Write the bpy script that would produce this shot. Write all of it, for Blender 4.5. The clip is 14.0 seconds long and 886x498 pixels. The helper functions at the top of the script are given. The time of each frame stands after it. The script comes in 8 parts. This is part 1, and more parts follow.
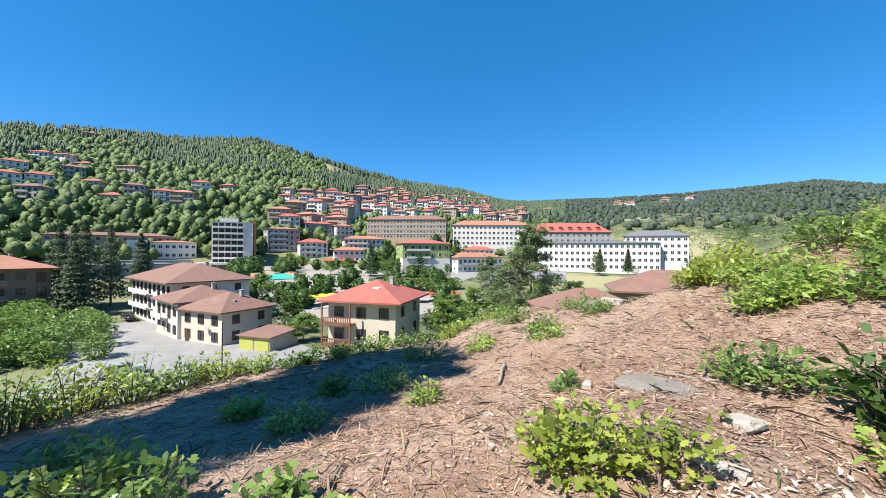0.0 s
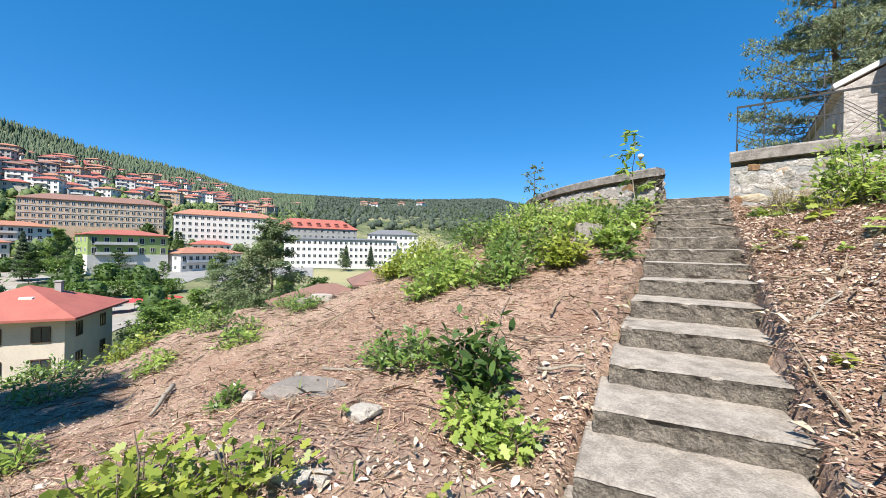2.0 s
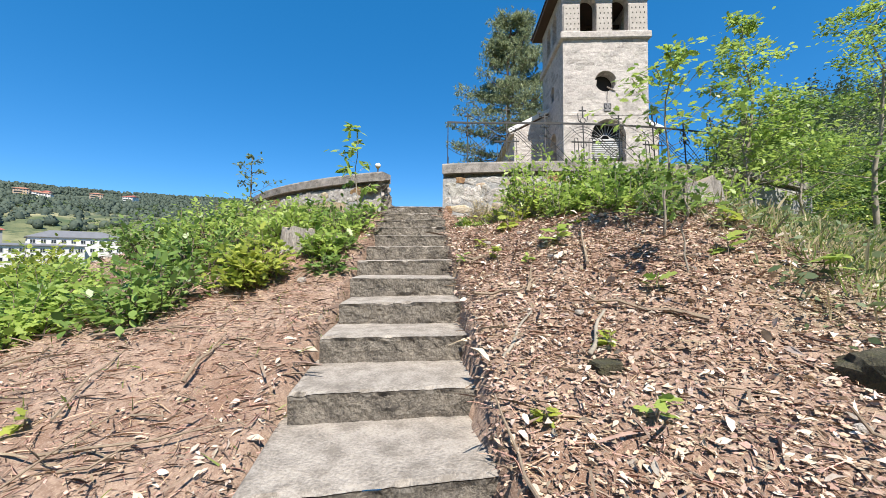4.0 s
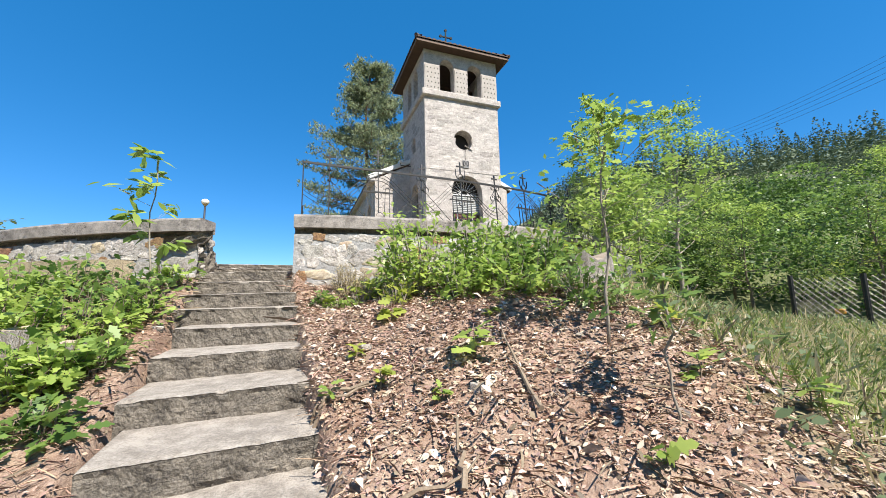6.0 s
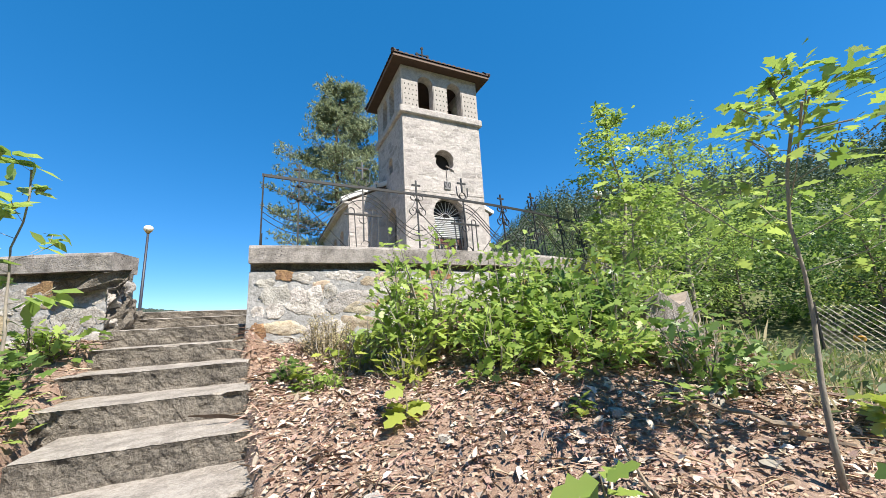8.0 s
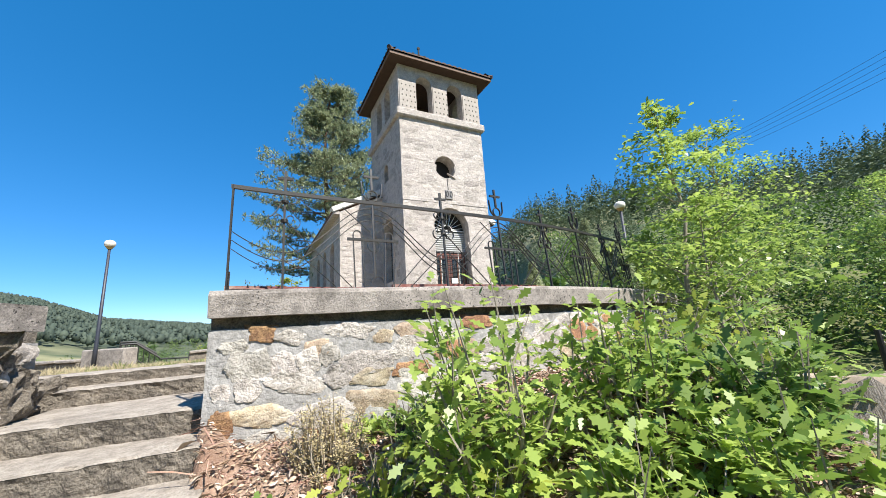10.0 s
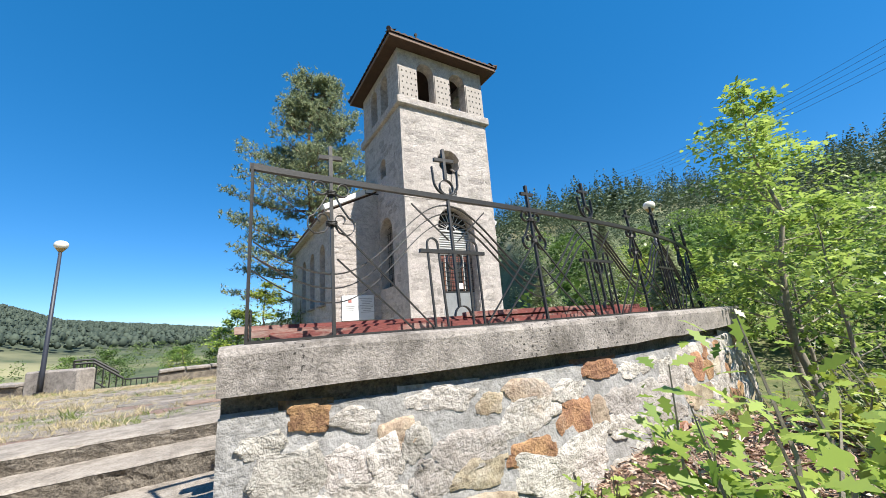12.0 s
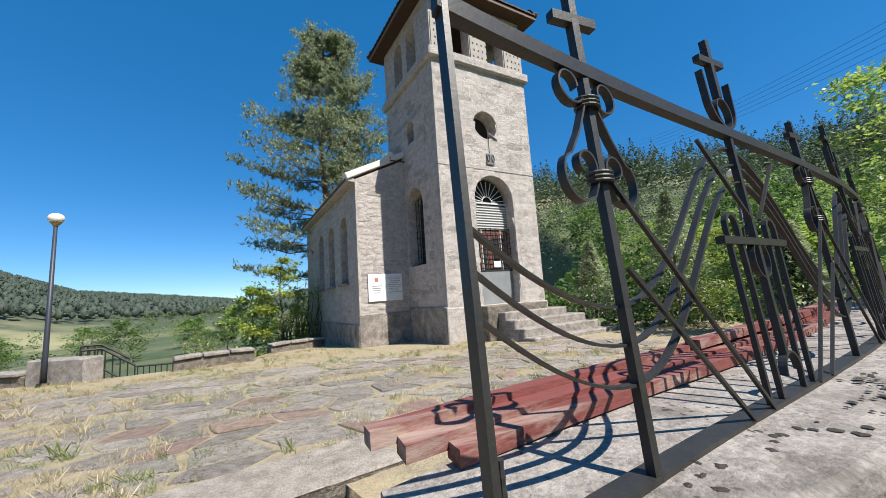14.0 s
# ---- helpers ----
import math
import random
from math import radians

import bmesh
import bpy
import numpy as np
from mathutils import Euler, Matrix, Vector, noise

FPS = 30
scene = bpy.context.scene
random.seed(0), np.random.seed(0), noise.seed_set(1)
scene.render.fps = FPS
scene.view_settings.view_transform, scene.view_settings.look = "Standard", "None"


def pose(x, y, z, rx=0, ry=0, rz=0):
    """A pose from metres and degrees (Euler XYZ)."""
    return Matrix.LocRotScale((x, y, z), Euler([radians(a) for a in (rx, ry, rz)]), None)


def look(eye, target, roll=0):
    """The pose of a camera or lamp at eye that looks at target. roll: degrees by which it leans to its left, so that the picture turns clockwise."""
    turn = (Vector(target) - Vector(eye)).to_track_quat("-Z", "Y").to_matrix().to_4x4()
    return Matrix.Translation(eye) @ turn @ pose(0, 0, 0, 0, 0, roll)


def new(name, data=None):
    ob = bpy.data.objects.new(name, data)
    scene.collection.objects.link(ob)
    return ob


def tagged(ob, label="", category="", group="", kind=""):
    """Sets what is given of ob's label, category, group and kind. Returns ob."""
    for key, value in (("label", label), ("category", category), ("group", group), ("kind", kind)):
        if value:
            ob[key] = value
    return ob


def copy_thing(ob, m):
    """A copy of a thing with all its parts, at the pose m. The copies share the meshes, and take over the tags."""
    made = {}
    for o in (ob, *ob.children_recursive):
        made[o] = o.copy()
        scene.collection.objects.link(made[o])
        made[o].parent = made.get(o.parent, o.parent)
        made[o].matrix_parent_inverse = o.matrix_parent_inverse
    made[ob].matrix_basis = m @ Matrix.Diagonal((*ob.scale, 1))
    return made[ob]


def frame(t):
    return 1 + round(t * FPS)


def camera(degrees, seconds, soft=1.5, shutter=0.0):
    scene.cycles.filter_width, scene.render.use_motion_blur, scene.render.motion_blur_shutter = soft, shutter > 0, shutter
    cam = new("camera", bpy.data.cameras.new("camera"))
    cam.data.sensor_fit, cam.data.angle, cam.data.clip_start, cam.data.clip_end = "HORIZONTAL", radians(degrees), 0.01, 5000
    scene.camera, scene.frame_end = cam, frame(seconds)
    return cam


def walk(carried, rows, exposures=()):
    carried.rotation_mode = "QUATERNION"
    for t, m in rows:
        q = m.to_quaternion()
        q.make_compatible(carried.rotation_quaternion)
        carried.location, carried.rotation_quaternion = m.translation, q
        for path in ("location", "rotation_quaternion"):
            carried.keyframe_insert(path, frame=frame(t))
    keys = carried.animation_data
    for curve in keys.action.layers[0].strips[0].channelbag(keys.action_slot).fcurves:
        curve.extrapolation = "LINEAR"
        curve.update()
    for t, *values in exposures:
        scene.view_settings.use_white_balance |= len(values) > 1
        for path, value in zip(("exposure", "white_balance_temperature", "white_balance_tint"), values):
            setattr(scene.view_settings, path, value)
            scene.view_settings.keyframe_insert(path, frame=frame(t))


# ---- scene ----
cam = camera(100.0, 14.0, soft=0.7)
PATH = [
    (0, (1.433, -8.501, -0.818), (-0.559, -8.325, -0.806), 0.3),
    (0.5, (1.499, -8.337, -0.839), (-0.437, -7.834, -0.833), 0.7),
    (1, (1.48, -8.131, -0.87), (-0.325, -7.269, -0.872), 1.1),
    (1.5, (1.409, -7.928, -0.843), (-0.238, -6.793, -0.843), 1.3),
    (2, (1.391, -7.682, -0.83), (-0.088, -6.336, -0.824), 0.9),
    (2.5, (1.321, -7.438, -0.855), (0.002, -5.934, -0.846), 0.3),
    (3, (1.296, -7.147, -0.737), (0.217, -5.463, -0.725), 0.1),
    (3.5, (1.317, -6.722, -0.751), (0.544, -4.877, -0.734), -0.2),
    (4, (1.254, -6.238, -0.748), (0.867, -4.277, -0.7), 0.0),
    (4.2, (1.215, -6.059, -0.678), (0.966, -4.076, -0.611), 0.0),
    (6.3, (0.961, -4.802, -0.231), (1.387, -2.869, 0.06), -1.6),
    (6.5, (0.961, -4.656, -0.21), (1.406, -2.73, 0.099), -1.8),
    (7, (0.933, -4.378, -0.057), (1.421, -2.471, 0.299), -2.5),
    (7.5, (0.855, -4.092, 0.017), (1.371, -2.196, 0.392), -2.7),
    (8, (0.816, -3.804, 0.07), (1.362, -1.918, 0.451), -3.1),
    (8.2, (0.775, -3.661, 0.101), (1.361, -1.793, 0.512), -3.3),
    (10.3, (0.675, -2.569, 0.573), (1.293, -0.712, 0.988), -3.8),
    (10.5, (0.631, -2.479, 0.562), (1.258, -0.626, 0.977), -3.9),
    (11, (0.453, -2.15, 0.661), (1.105, -0.305, 1.073), -3.9),
    (11.5, (0.349, -1.908, 0.723), (1.033, -0.074, 1.133), -4.0),
    (12, (0.277, -1.568, 0.899), (1.0, 0.253, 1.3), -4.2),
    (12.5, (0.14, -1.252, 0.929), (0.887, 0.564, 1.309), -4.2),
    (13, (0.047, -0.992, 1.001), (0.804, 0.827, 1.345), -4.0),
    (13.5, (0.014, -0.653, 1.133), (0.753, 1.181, 1.434), -4.1),
    (14, (-0.108, -0.336, 1.203), (0.591, 1.52, 1.461), -3.9),
]
walk(cam, [(t, look(eye, target, roll)) for t, eye, target, roll in PATH], [(0, 1.10), (2.0, 1.05), (4.2, 1.0), (6.3, 1.12), (8.2, 1.12), (10.3, 1.15), (11.5, 1.12), (12.5, 0.98), (14, 0.80)])


# ---- world, sun, exposure ----
SUN_BEARING, SUN_HEIGHT = -60.0, 54.0          # degrees from +x, and above the horizon
world = bpy.data.worlds.new("sky")
scene.world = world
world.use_nodes = True
sky = world.node_tree.nodes.new("ShaderNodeTexSky")
sky.sky_type, sky.sun_disc = "NISHITA", False
sky.sun_elevation, sky.sun_rotation = radians(SUN_HEIGHT), radians(90 - SUN_BEARING)
sky.altitude, sky.air_density, sky.dust_density, sky.ozone_density = 2500, 1.0, 0.0, 2.6
background = world.node_tree.nodes["Background"]
background.inputs["Strength"].default_value = 0.128
deep = world.node_tree.nodes.new("ShaderNodeHueSaturation")
deep.inputs["Saturation"].default_value = 1.32
clear = world.node_tree.nodes.new("ShaderNodeMix")        # evens the sky out towards its clear blue
clear.data_type = "RGBA"
clear.inputs["Factor"].default_value = 0.5
clear.inputs["B"].default_value = (0.04, 0.84, 2.10, 1)
world.node_tree.links.new(sky.outputs[0], deep.inputs["Color"])
world.node_tree.links.new(deep.outputs[0], clear.inputs["A"])
world.node_tree.links.new(clear.outputs["Result"], background.inputs["Color"])
lamp_data = bpy.data.lights.new("sun", "SUN")
lamp_data.energy, lamp_data.angle, lamp_data.color = 4.9, radians(0.53), (1.0, 0.95, 0.87)
sun = new("sun", lamp_data)
a, b = radians(SUN_BEARING), radians(SUN_HEIGHT)
sun.matrix_world = look((math.cos(a) * math.cos(b) * 50, math.sin(a) * math.cos(b) * 50, math.sin(b) * 50), (0, 0, 0))

# ---- materials ----


def surface(name, c1, c2, scale=6.0, rough=0.85, bump=0.3, fine=60.0, c3=None, patch=0.6, metal=0.0, random_by="", spread=0.25, relief=0.01, stretch=None, coverage=0.5, sharp=0.25, spots=None, tilt=0.0):
    """Two colours mixed by noise at two scales, a third one in patches, relief from the same noise; random_by varies the tone piece by piece."""
    m = bpy.data.materials.new(name)
    m.use_nodes = True
    t = m.node_tree
    n, l = t.nodes, t.links
    p = n["Principled BSDF"]
    p.inputs["Roughness"].default_value, p.inputs["Metallic"].default_value = rough, metal
    pos = n.new("ShaderNodeNewGeometry")
    where = pos.outputs["Position"]
    if stretch:
        sc = n.new("ShaderNodeMapping")
        sc.inputs["Scale"].default_value = stretch
        sc.inputs["Rotation"].default_value = (0, tilt, 0)
        l.new(where, sc.inputs["Vector"])
        where = sc.outputs[0]

    def noisy(s, detail, rough_=0.6):
        x = n.new("ShaderNodeTexNoise")
        x.inputs["Scale"].default_value, x.inputs["Detail"].default_value, x.inputs["Roughness"].default_value = s, detail, rough_
        l.new(where, x.inputs["Vector"])
        return x.outputs["Fac"]

    def ramp(src, lo, hi):
        r = n.new("ShaderNodeMapRange")
        r.inputs["From Min"].default_value, r.inputs["From Max"].default_value = lo, hi
        l.new(src, r.inputs["Value"])
        return r.outputs["Result"]

    def mix(f, x, y, mode="MIX"):
        q = n.new("ShaderNodeMix")
        q.data_type, q.blend_type = "RGBA", mode
        for slot, v in ((q.inputs["Factor"], f), (q.inputs["A"], x), (q.inputs["B"], y)):
            if isinstance(v, (int, float)):
                slot.default_value = v
            elif isinstance(v, tuple):
                slot.default_value = (*v, 1)
            else:
                l.new(v, slot)
        return q.outputs["Result"]

    coarse, small = noisy(scale, 5), noisy(fine, 4, 0.7)
    both = n.new("ShaderNodeMath")
    both.operation = "ADD"
    l.new(coarse, both.inputs[0])
    l.new(small, both.inputs[1])
    colour = mix(ramp(both.outputs[0], 1 - sharp, 1 + sharp), c1, c2)
    if c3:
        colour = mix(ramp(noisy(scale * 0.37, 6, 0.7), 1 - coverage, 1 - coverage + 0.14), colour, mix(patch, colour, c3))
    if spots:
        # round dark growths of lichen, in groups
        cell = n.new("ShaderNodeTexVoronoi")
        cell.inputs["Scale"].default_value = 34
        bent = n.new("ShaderNodeVectorMath")
        bent.operation = "ADD"
        wob = n.new("ShaderNodeTexNoise")
        wob.inputs["Scale"].default_value = 40
        shrink = n.new("ShaderNodeVectorMath")
        shrink.operation = "SCALE"
        shrink.inputs["Scale"].default_value = 0.05
        l.new(where, wob.inputs["Vector"])
        l.new(wob.outputs["Color"], shrink.inputs[0])
        l.new(where, bent.inputs[0])
        l.new(shrink.outputs[0], bent.inputs[1])
        l.new(bent.outputs[0], cell.inputs["Vector"])
        group_ = ramp(noisy(2.3, 3), 0.44, 0.56)
        less = n.new("ShaderNodeMath")
        less.operation = "MULTIPLY"
        l.new(ramp(cell.outputs["Distance"], 0.30, 0.18), less.inputs[0])
        l.new(group_, less.inputs[1])
        colour = mix(less.outputs[0], colour, spots)
    if random_by:
        if random_by == "object":
            src = n.new("ShaderNodeObjectInfo").outputs["Random"]
        else:
            src = pos.outputs["Random Per Island"]
        hsv = n.new("ShaderNodeHueSaturation")
        l.new(colour, hsv.inputs["Color"])
        v = n.new("ShaderNodeMapRange")
        v.inputs["To Min"].default_value, v.inputs["To Max"].default_value = 1 - spread, 1 + spread
        l.new(src, v.inputs["Value"])
        l.new(v.outputs[0], hsv.inputs["Value"])
        h = n.new("ShaderNodeMapRange")
        h.inputs["To Min"].default_value, h.inputs["To Max"].default_value = 0.5 + spread * 0.06, 0.5 - spread * 0.06
        wrap = n.new("ShaderNodeMath")
        wrap.operation = "FRACT"
        times = n.new("ShaderNodeMath")
        times.operation = "MULTIPLY"
        times.inputs[1].default_value = 7.31
        l.new(src, times.inputs[0])
        l.new(times.outputs[0], wrap.inputs[0])
        l.new(wrap.outputs[0], h.inputs["Value"])
        l.new(h.outputs[0], hsv.inputs["Hue"])
        colour = hsv.outputs[0]
    l.new(colour, p.inputs["Base Color"])
    if bump:
        bn = n.new("ShaderNodeBump")
        bn.inputs["Strength"].default_value, bn.inputs["Distance"].default_value = bump, relief
        l.new(both.outputs[0], bn.inputs["Height"])
        l.new(bn.outputs[0], p.inputs["Normal"])
    return m


def leaf_material(name, dark, light, glow=0.35, rough=0.62):
    """Leaves: tone differs leaf by leaf; part of the light passes through."""
    m = bpy.data.materials.new(name)
    m.use_nodes = True
    n, l = m.node_tree.nodes, m.node_tree.links
    p = n["Principled BSDF"]
    geo = n.new("ShaderNodeNewGeometry")
    noise_ = n.new("ShaderNodeTexNoise")
    noise_.inputs["Scale"].default_value = 1.7
    l.new(geo.outputs["Position"], noise_.inputs["Vector"])
    add = n.new("ShaderNodeMath")
    add.operation = "MULTIPLY_ADD"
    add.inputs[1].default_value = 0.55
    l.new(geo.outputs["Random Per Island"], add.inputs[0])
    l.new(noise_.outputs["Fac"], add.inputs[2])
    rng = n.new("ShaderNodeMapRange")
    rng.inputs["From Min"].default_value, rng.inputs["From Max"].default_value = 0.42, 1.05
    l.new(add.outputs[0], rng.inputs["Value"])
    q = n.new("ShaderNodeMix")
    q.data_type = "RGBA"
    q.inputs["A"].default_value, q.inputs["B"].default_value = (*dark, 1), (*light, 1)
    l.new(rng.outputs[0], q.inputs["Factor"])
    l.new(q.outputs["Result"], p.inputs["Base Color"])
    p.inputs["Roughness"].default_value = rough
    tr = n.new("ShaderNodeBsdfTranslucent")
    hsv = n.new("ShaderNodeHueSaturation")
    hsv.inputs["Saturation"].default_value, hsv.inputs["Value"].default_value = 1.0, 1.4
    l.new(q.outputs["Result"], hsv.inputs["Color"])
    l.new(hsv.outputs[0], tr.inputs["Color"])
    ms = n.new("ShaderNodeMixShader")
    ms.inputs[0].default_value = glow
    l.new(p.outputs[0], ms.inputs[1])
    l.new(tr.outputs[0], ms.inputs[2])
    l.new(ms.outputs[0], n["Material Output"].inputs["Surface"])
    return m


def plain(name, c, rough=0.5, metal=0.0):
    return surface(name, c, tuple(v * 0.86 for v in c), 9, rough, 0.1, 80, metal=metal)


def glass_material(name, tint, rough=0.08):
    m = bpy.data.materials.new(name)
    m.use_nodes = True
    p = m.node_tree.nodes["Principled BSDF"]
    p.inputs["Base Color"].default_value, p.inputs["Roughness"].default_value = (*tint, 1), rough
    return m


CONCRETE = surface("weathered concrete", (0.355, 0.318, 0.284), (0.18, 0.16, 0.143), 8, 0.92, 0.8, 70, (0.0924, 0.0798, 0.0672), 0.75, coverage=0.48, relief=0.010, sharp=0.18, spots=(0.0336, 0.0294, 0.0252))
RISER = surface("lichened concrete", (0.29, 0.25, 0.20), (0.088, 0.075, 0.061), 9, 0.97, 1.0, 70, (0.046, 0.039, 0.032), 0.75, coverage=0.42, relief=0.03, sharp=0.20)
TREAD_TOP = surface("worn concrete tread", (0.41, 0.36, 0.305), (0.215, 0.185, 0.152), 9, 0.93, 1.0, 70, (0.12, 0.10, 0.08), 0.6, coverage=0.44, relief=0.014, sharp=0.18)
MORTAR = surface("grey mortar", (0.335, 0.325, 0.31), (0.215, 0.207, 0.195), 6, 0.95, 0.6, 24, (0.43, 0.405, 0.37), 0.6, relief=0.02, sharp=0.22, coverage=0.40)
STONE = surface("rubble stone", (0.505, 0.465, 0.42), (0.29, 0.262, 0.228), 9, 0.9, 0.8, 34, (0.38, 0.275, 0.17), 0.5, random_by="object", spread=0.24, relief=0.025, sharp=0.18, coverage=0.40)
TAN_STONE = surface("tan rubble stone", (0.41, 0.335, 0.235), (0.25, 0.185, 0.125), 9, 0.9, 0.6, 38, (0.47, 0.42, 0.355), 0.6, random_by="object", spread=0.2, relief=0.025, sharp=0.17)
RUST_STONE = surface("iron-stained stone", (0.40, 0.235, 0.115), (0.195, 0.10, 0.055), 9, 0.9, 0.6, 55, (0.45, 0.37, 0.25), 0.7, random_by="object", spread=0.25, relief=0.03, sharp=0.17, coverage=0.42)
CHAPEL_STONE = surface("pale chapel stone", (0.60, 0.545, 0.50), (0.40, 0.355, 0.32), 6, 0.92, 1.0, 34, (0.25, 0.22, 0.195), 0.6, random_by="object", spread=0.10, relief=0.03, stretch=(1, 1, 1.9), sharp=0.20, coverage=0.33)
CHAPEL_GREY = surface("greyer chapel stone", (0.47, 0.425, 0.385), (0.29, 0.26, 0.235), 8, 0.92, 1.0, 40, (0.20, 0.175, 0.155), 0.6, random_by="object", spread=0.16, relief=0.03, stretch=(1, 1, 1.9), sharp=0.18, coverage=0.40)
CHAPEL_JOINT = surface("pale chapel mortar", (0.56, 0.51, 0.465), (0.36, 0.32, 0.29), 7, 0.95, 1.0, 40, (0.22, 0.195, 0.175), 0.6, relief=0.03, sharp=0.16, coverage=0.42)
PLINTH = surface("stained plinth render", (0.37, 0.325, 0.285), (0.16, 0.14, 0.12), 4, 0.95, 0.8, 34, (0.055, 0.048, 0.042), 0.7, relief=0.02, coverage=0.46, sharp=0.14)
WHITE_COPING = plain("white coping", (0.63, 0.622, 0.596), 0.8)
BRICK_CREAM = surface("pale perforated brick", (0.437, 0.395, 0.353), (0.319, 0.286, 0.252), 6, 0.92, 0.6, 40)
# black that stands for the unlit depth of openings and holes
DARK = plain("black for unlit openings", (0.02, 0.018, 0.016), 0.9)
IRON = surface("painted black iron", (0.0218, 0.0218, 0.021), (0.0378, 0.0353, 0.0319), 20, 0.5, 0.3, 120, (0.0924, 0.0504, 0.0336), 0.5, metal=0.2, coverage=0.32, relief=0.002)
RED_WOOD = surface("flaking red paint on wood", (0.202, 0.0504, 0.042), (0.118, 0.0336, 0.0277), 8, 0.75, 0.5, 50, (0.353, 0.277, 0.227), 0.75, stretch=(0.35, 3, 3), coverage=0.50, relief=0.004)
EAVE_WOOD = surface("brown eave boards", (0.0714, 0.0378, 0.0252), (0.0462, 0.0252, 0.0168), 6, 0.8, 0.3, 40)
TILE = surface("clay roof tile", (0.16, 0.0714, 0.0487), (0.101, 0.0487, 0.0353), 5, 0.85, 0.4, 40, (0.0756, 0.0588, 0.0462), 0.5, random_by="island", spread=0.25)
TILE_DARK = surface("dark aged roof tile", (0.10, 0.06, 0.045), (0.06, 0.04, 0.032), 8, 0.85, 0.4, 40)
CHIP = surface("wood chips and dry leaves", (0.47, 0.345, 0.262), (0.33, 0.220, 0.155), 14, 0.9, 0.3, 90, random_by="island", spread=0.42)
PALE_LITTER = surface("bleached dry leaves", (0.60, 0.51, 0.42), (0.44, 0.35, 0.27), 20, 0.85, 0.3, 90, random_by="island", spread=0.35)
# mossy brown, darkened to carry the shade inside a hollow
MOSSY_HOLLOW = surface("dark moss and hollow shade", (0.075, 0.070, 0.030), (0.040, 0.034, 0.020), 9, 0.97, 1.0, 60, (0.15, 0.13, 0.085), 0.6, relief=0.03, sharp=0.2)
NEEDLE_LITTER = surface("fallen brown needles", (0.454, 0.302, 0.218), (0.319, 0.193, 0.134), 14, 0.9, 0.2, 90, random_by="island", spread=0.5)
OLD_WOOD = surface("bleached stump wood", (0.47, 0.42, 0.37), (0.252, 0.218, 0.185), 10, 0.95, 1.0, 60, (0.118, 0.101, 0.084), 0.6, relief=0.03, stretch=(2.5, 2.5, 0.35), sharp=0.2)
TWIG = surface("dry twigs", (0.252, 0.185, 0.134), (0.151, 0.105, 0.0756), 14, 0.9, 0.3, 90, random_by="island", spread=0.4)
ROCK = surface("pale field rock", (0.47, 0.428, 0.37), (0.319, 0.277, 0.235), 8, 0.93, 0.9, 60, relief=0.02)
BARK = surface("grey-brown bark", (0.185, 0.143, 0.105), (0.0924, 0.0714, 0.0546), 16, 0.95, 0.9, 70, relief=0.01, stretch=(1, 1, 0.3))
PALE_BARK = surface("pale young bark", (0.319, 0.277, 0.218), (0.185, 0.16, 0.126), 16, 0.9, 0.6, 70, relief=0.006, stretch=(1, 1, 0.4))
PINE_BARK = surface("reddish pine bark", (0.202, 0.101, 0.063), (0.109, 0.063, 0.042), 12, 0.95, 0.9, 60, relief=0.02, stretch=(1, 1, 0.4))
LEAF = leaf_material("green leaf", (0.060, 0.120, 0.024), (0.220, 0.315, 0.075), 0.38, 0.42)
LEAF_YELLOW = leaf_material("yellow-green leaf", (0.135, 0.200, 0.028), (0.370, 0.405, 0.075), 0.42, 0.42)
LEAF_DARK = leaf_material("deep green leaf", (0.026, 0.062, 0.013), (0.095, 0.165, 0.032))
LEAF_OAK = leaf_material("fresh oak leaf", (0.125, 0.210, 0.036), (0.370, 0.460, 0.110), 0.42, 0.42)
LEAF_GREY = leaf_material("dusty green leaf", (0.084, 0.126, 0.0504), (0.185, 0.227, 0.109))
NEEDLE = leaf_material("pine needle", (0.100, 0.140, 0.085), (0.370, 0.410, 0.235), 0.35, 0.5)
FAR_LEAF = leaf_material("distant foliage", (0.048, 0.086, 0.024), (0.150, 0.205, 0.058), 0.2, 0.7)
FAR_NEEDLE = leaf_material("distant conifer", (0.040, 0.066, 0.036), (0.105, 0.145, 0.072), 0.15, 0.7)
# the blue-grey cast of distance haze is mixed into this foliage colour
HILL_WOOD = leaf_material("hazed mixed wood on the far hills", (0.030, 0.047, 0.034), (0.066, 0.088, 0.060), 0.1, 0.8)
DRY_GRASS = leaf_material("dry grass", (0.286, 0.235, 0.126), (0.454, 0.386, 0.227), 0.3, 0.7)
STRAW = leaf_material("pale straw", (0.40, 0.33, 0.185), (0.62, 0.53, 0.33), 0.4, 0.7)
GREEN_GRASS = leaf_material("grass blade", (0.101, 0.16, 0.0336), (0.252, 0.302, 0.084), 0.3, 0.6)
FLAG = surface("paving slab", (0.40, 0.35, 0.295), (0.205, 0.178, 0.15), 15, 0.95, 1.0, 80, (0.45, 0.42, 0.375), 0.6, random_by="object", spread=0.24, relief=0.025, coverage=0.36, sharp=0.17, spots=(0.07, 0.06, 0.05))
FLAG_RED = surface("reddish paving slab", (0.36, 0.25, 0.195), (0.21, 0.148, 0.12), 14, 0.95, 1.0, 80, (0.35, 0.29, 0.24), 0.6, random_by="object", spread=0.24, relief=0.025, coverage=0.36, sharp=0.17)
PAVED_EARTH = surface("earth with dry grass between slabs", (0.42, 0.345, 0.225), (0.25, 0.205, 0.135), 9, 0.97, 1.0, 50, (0.28, 0.26, 0.13), 0.5, relief=0.02)
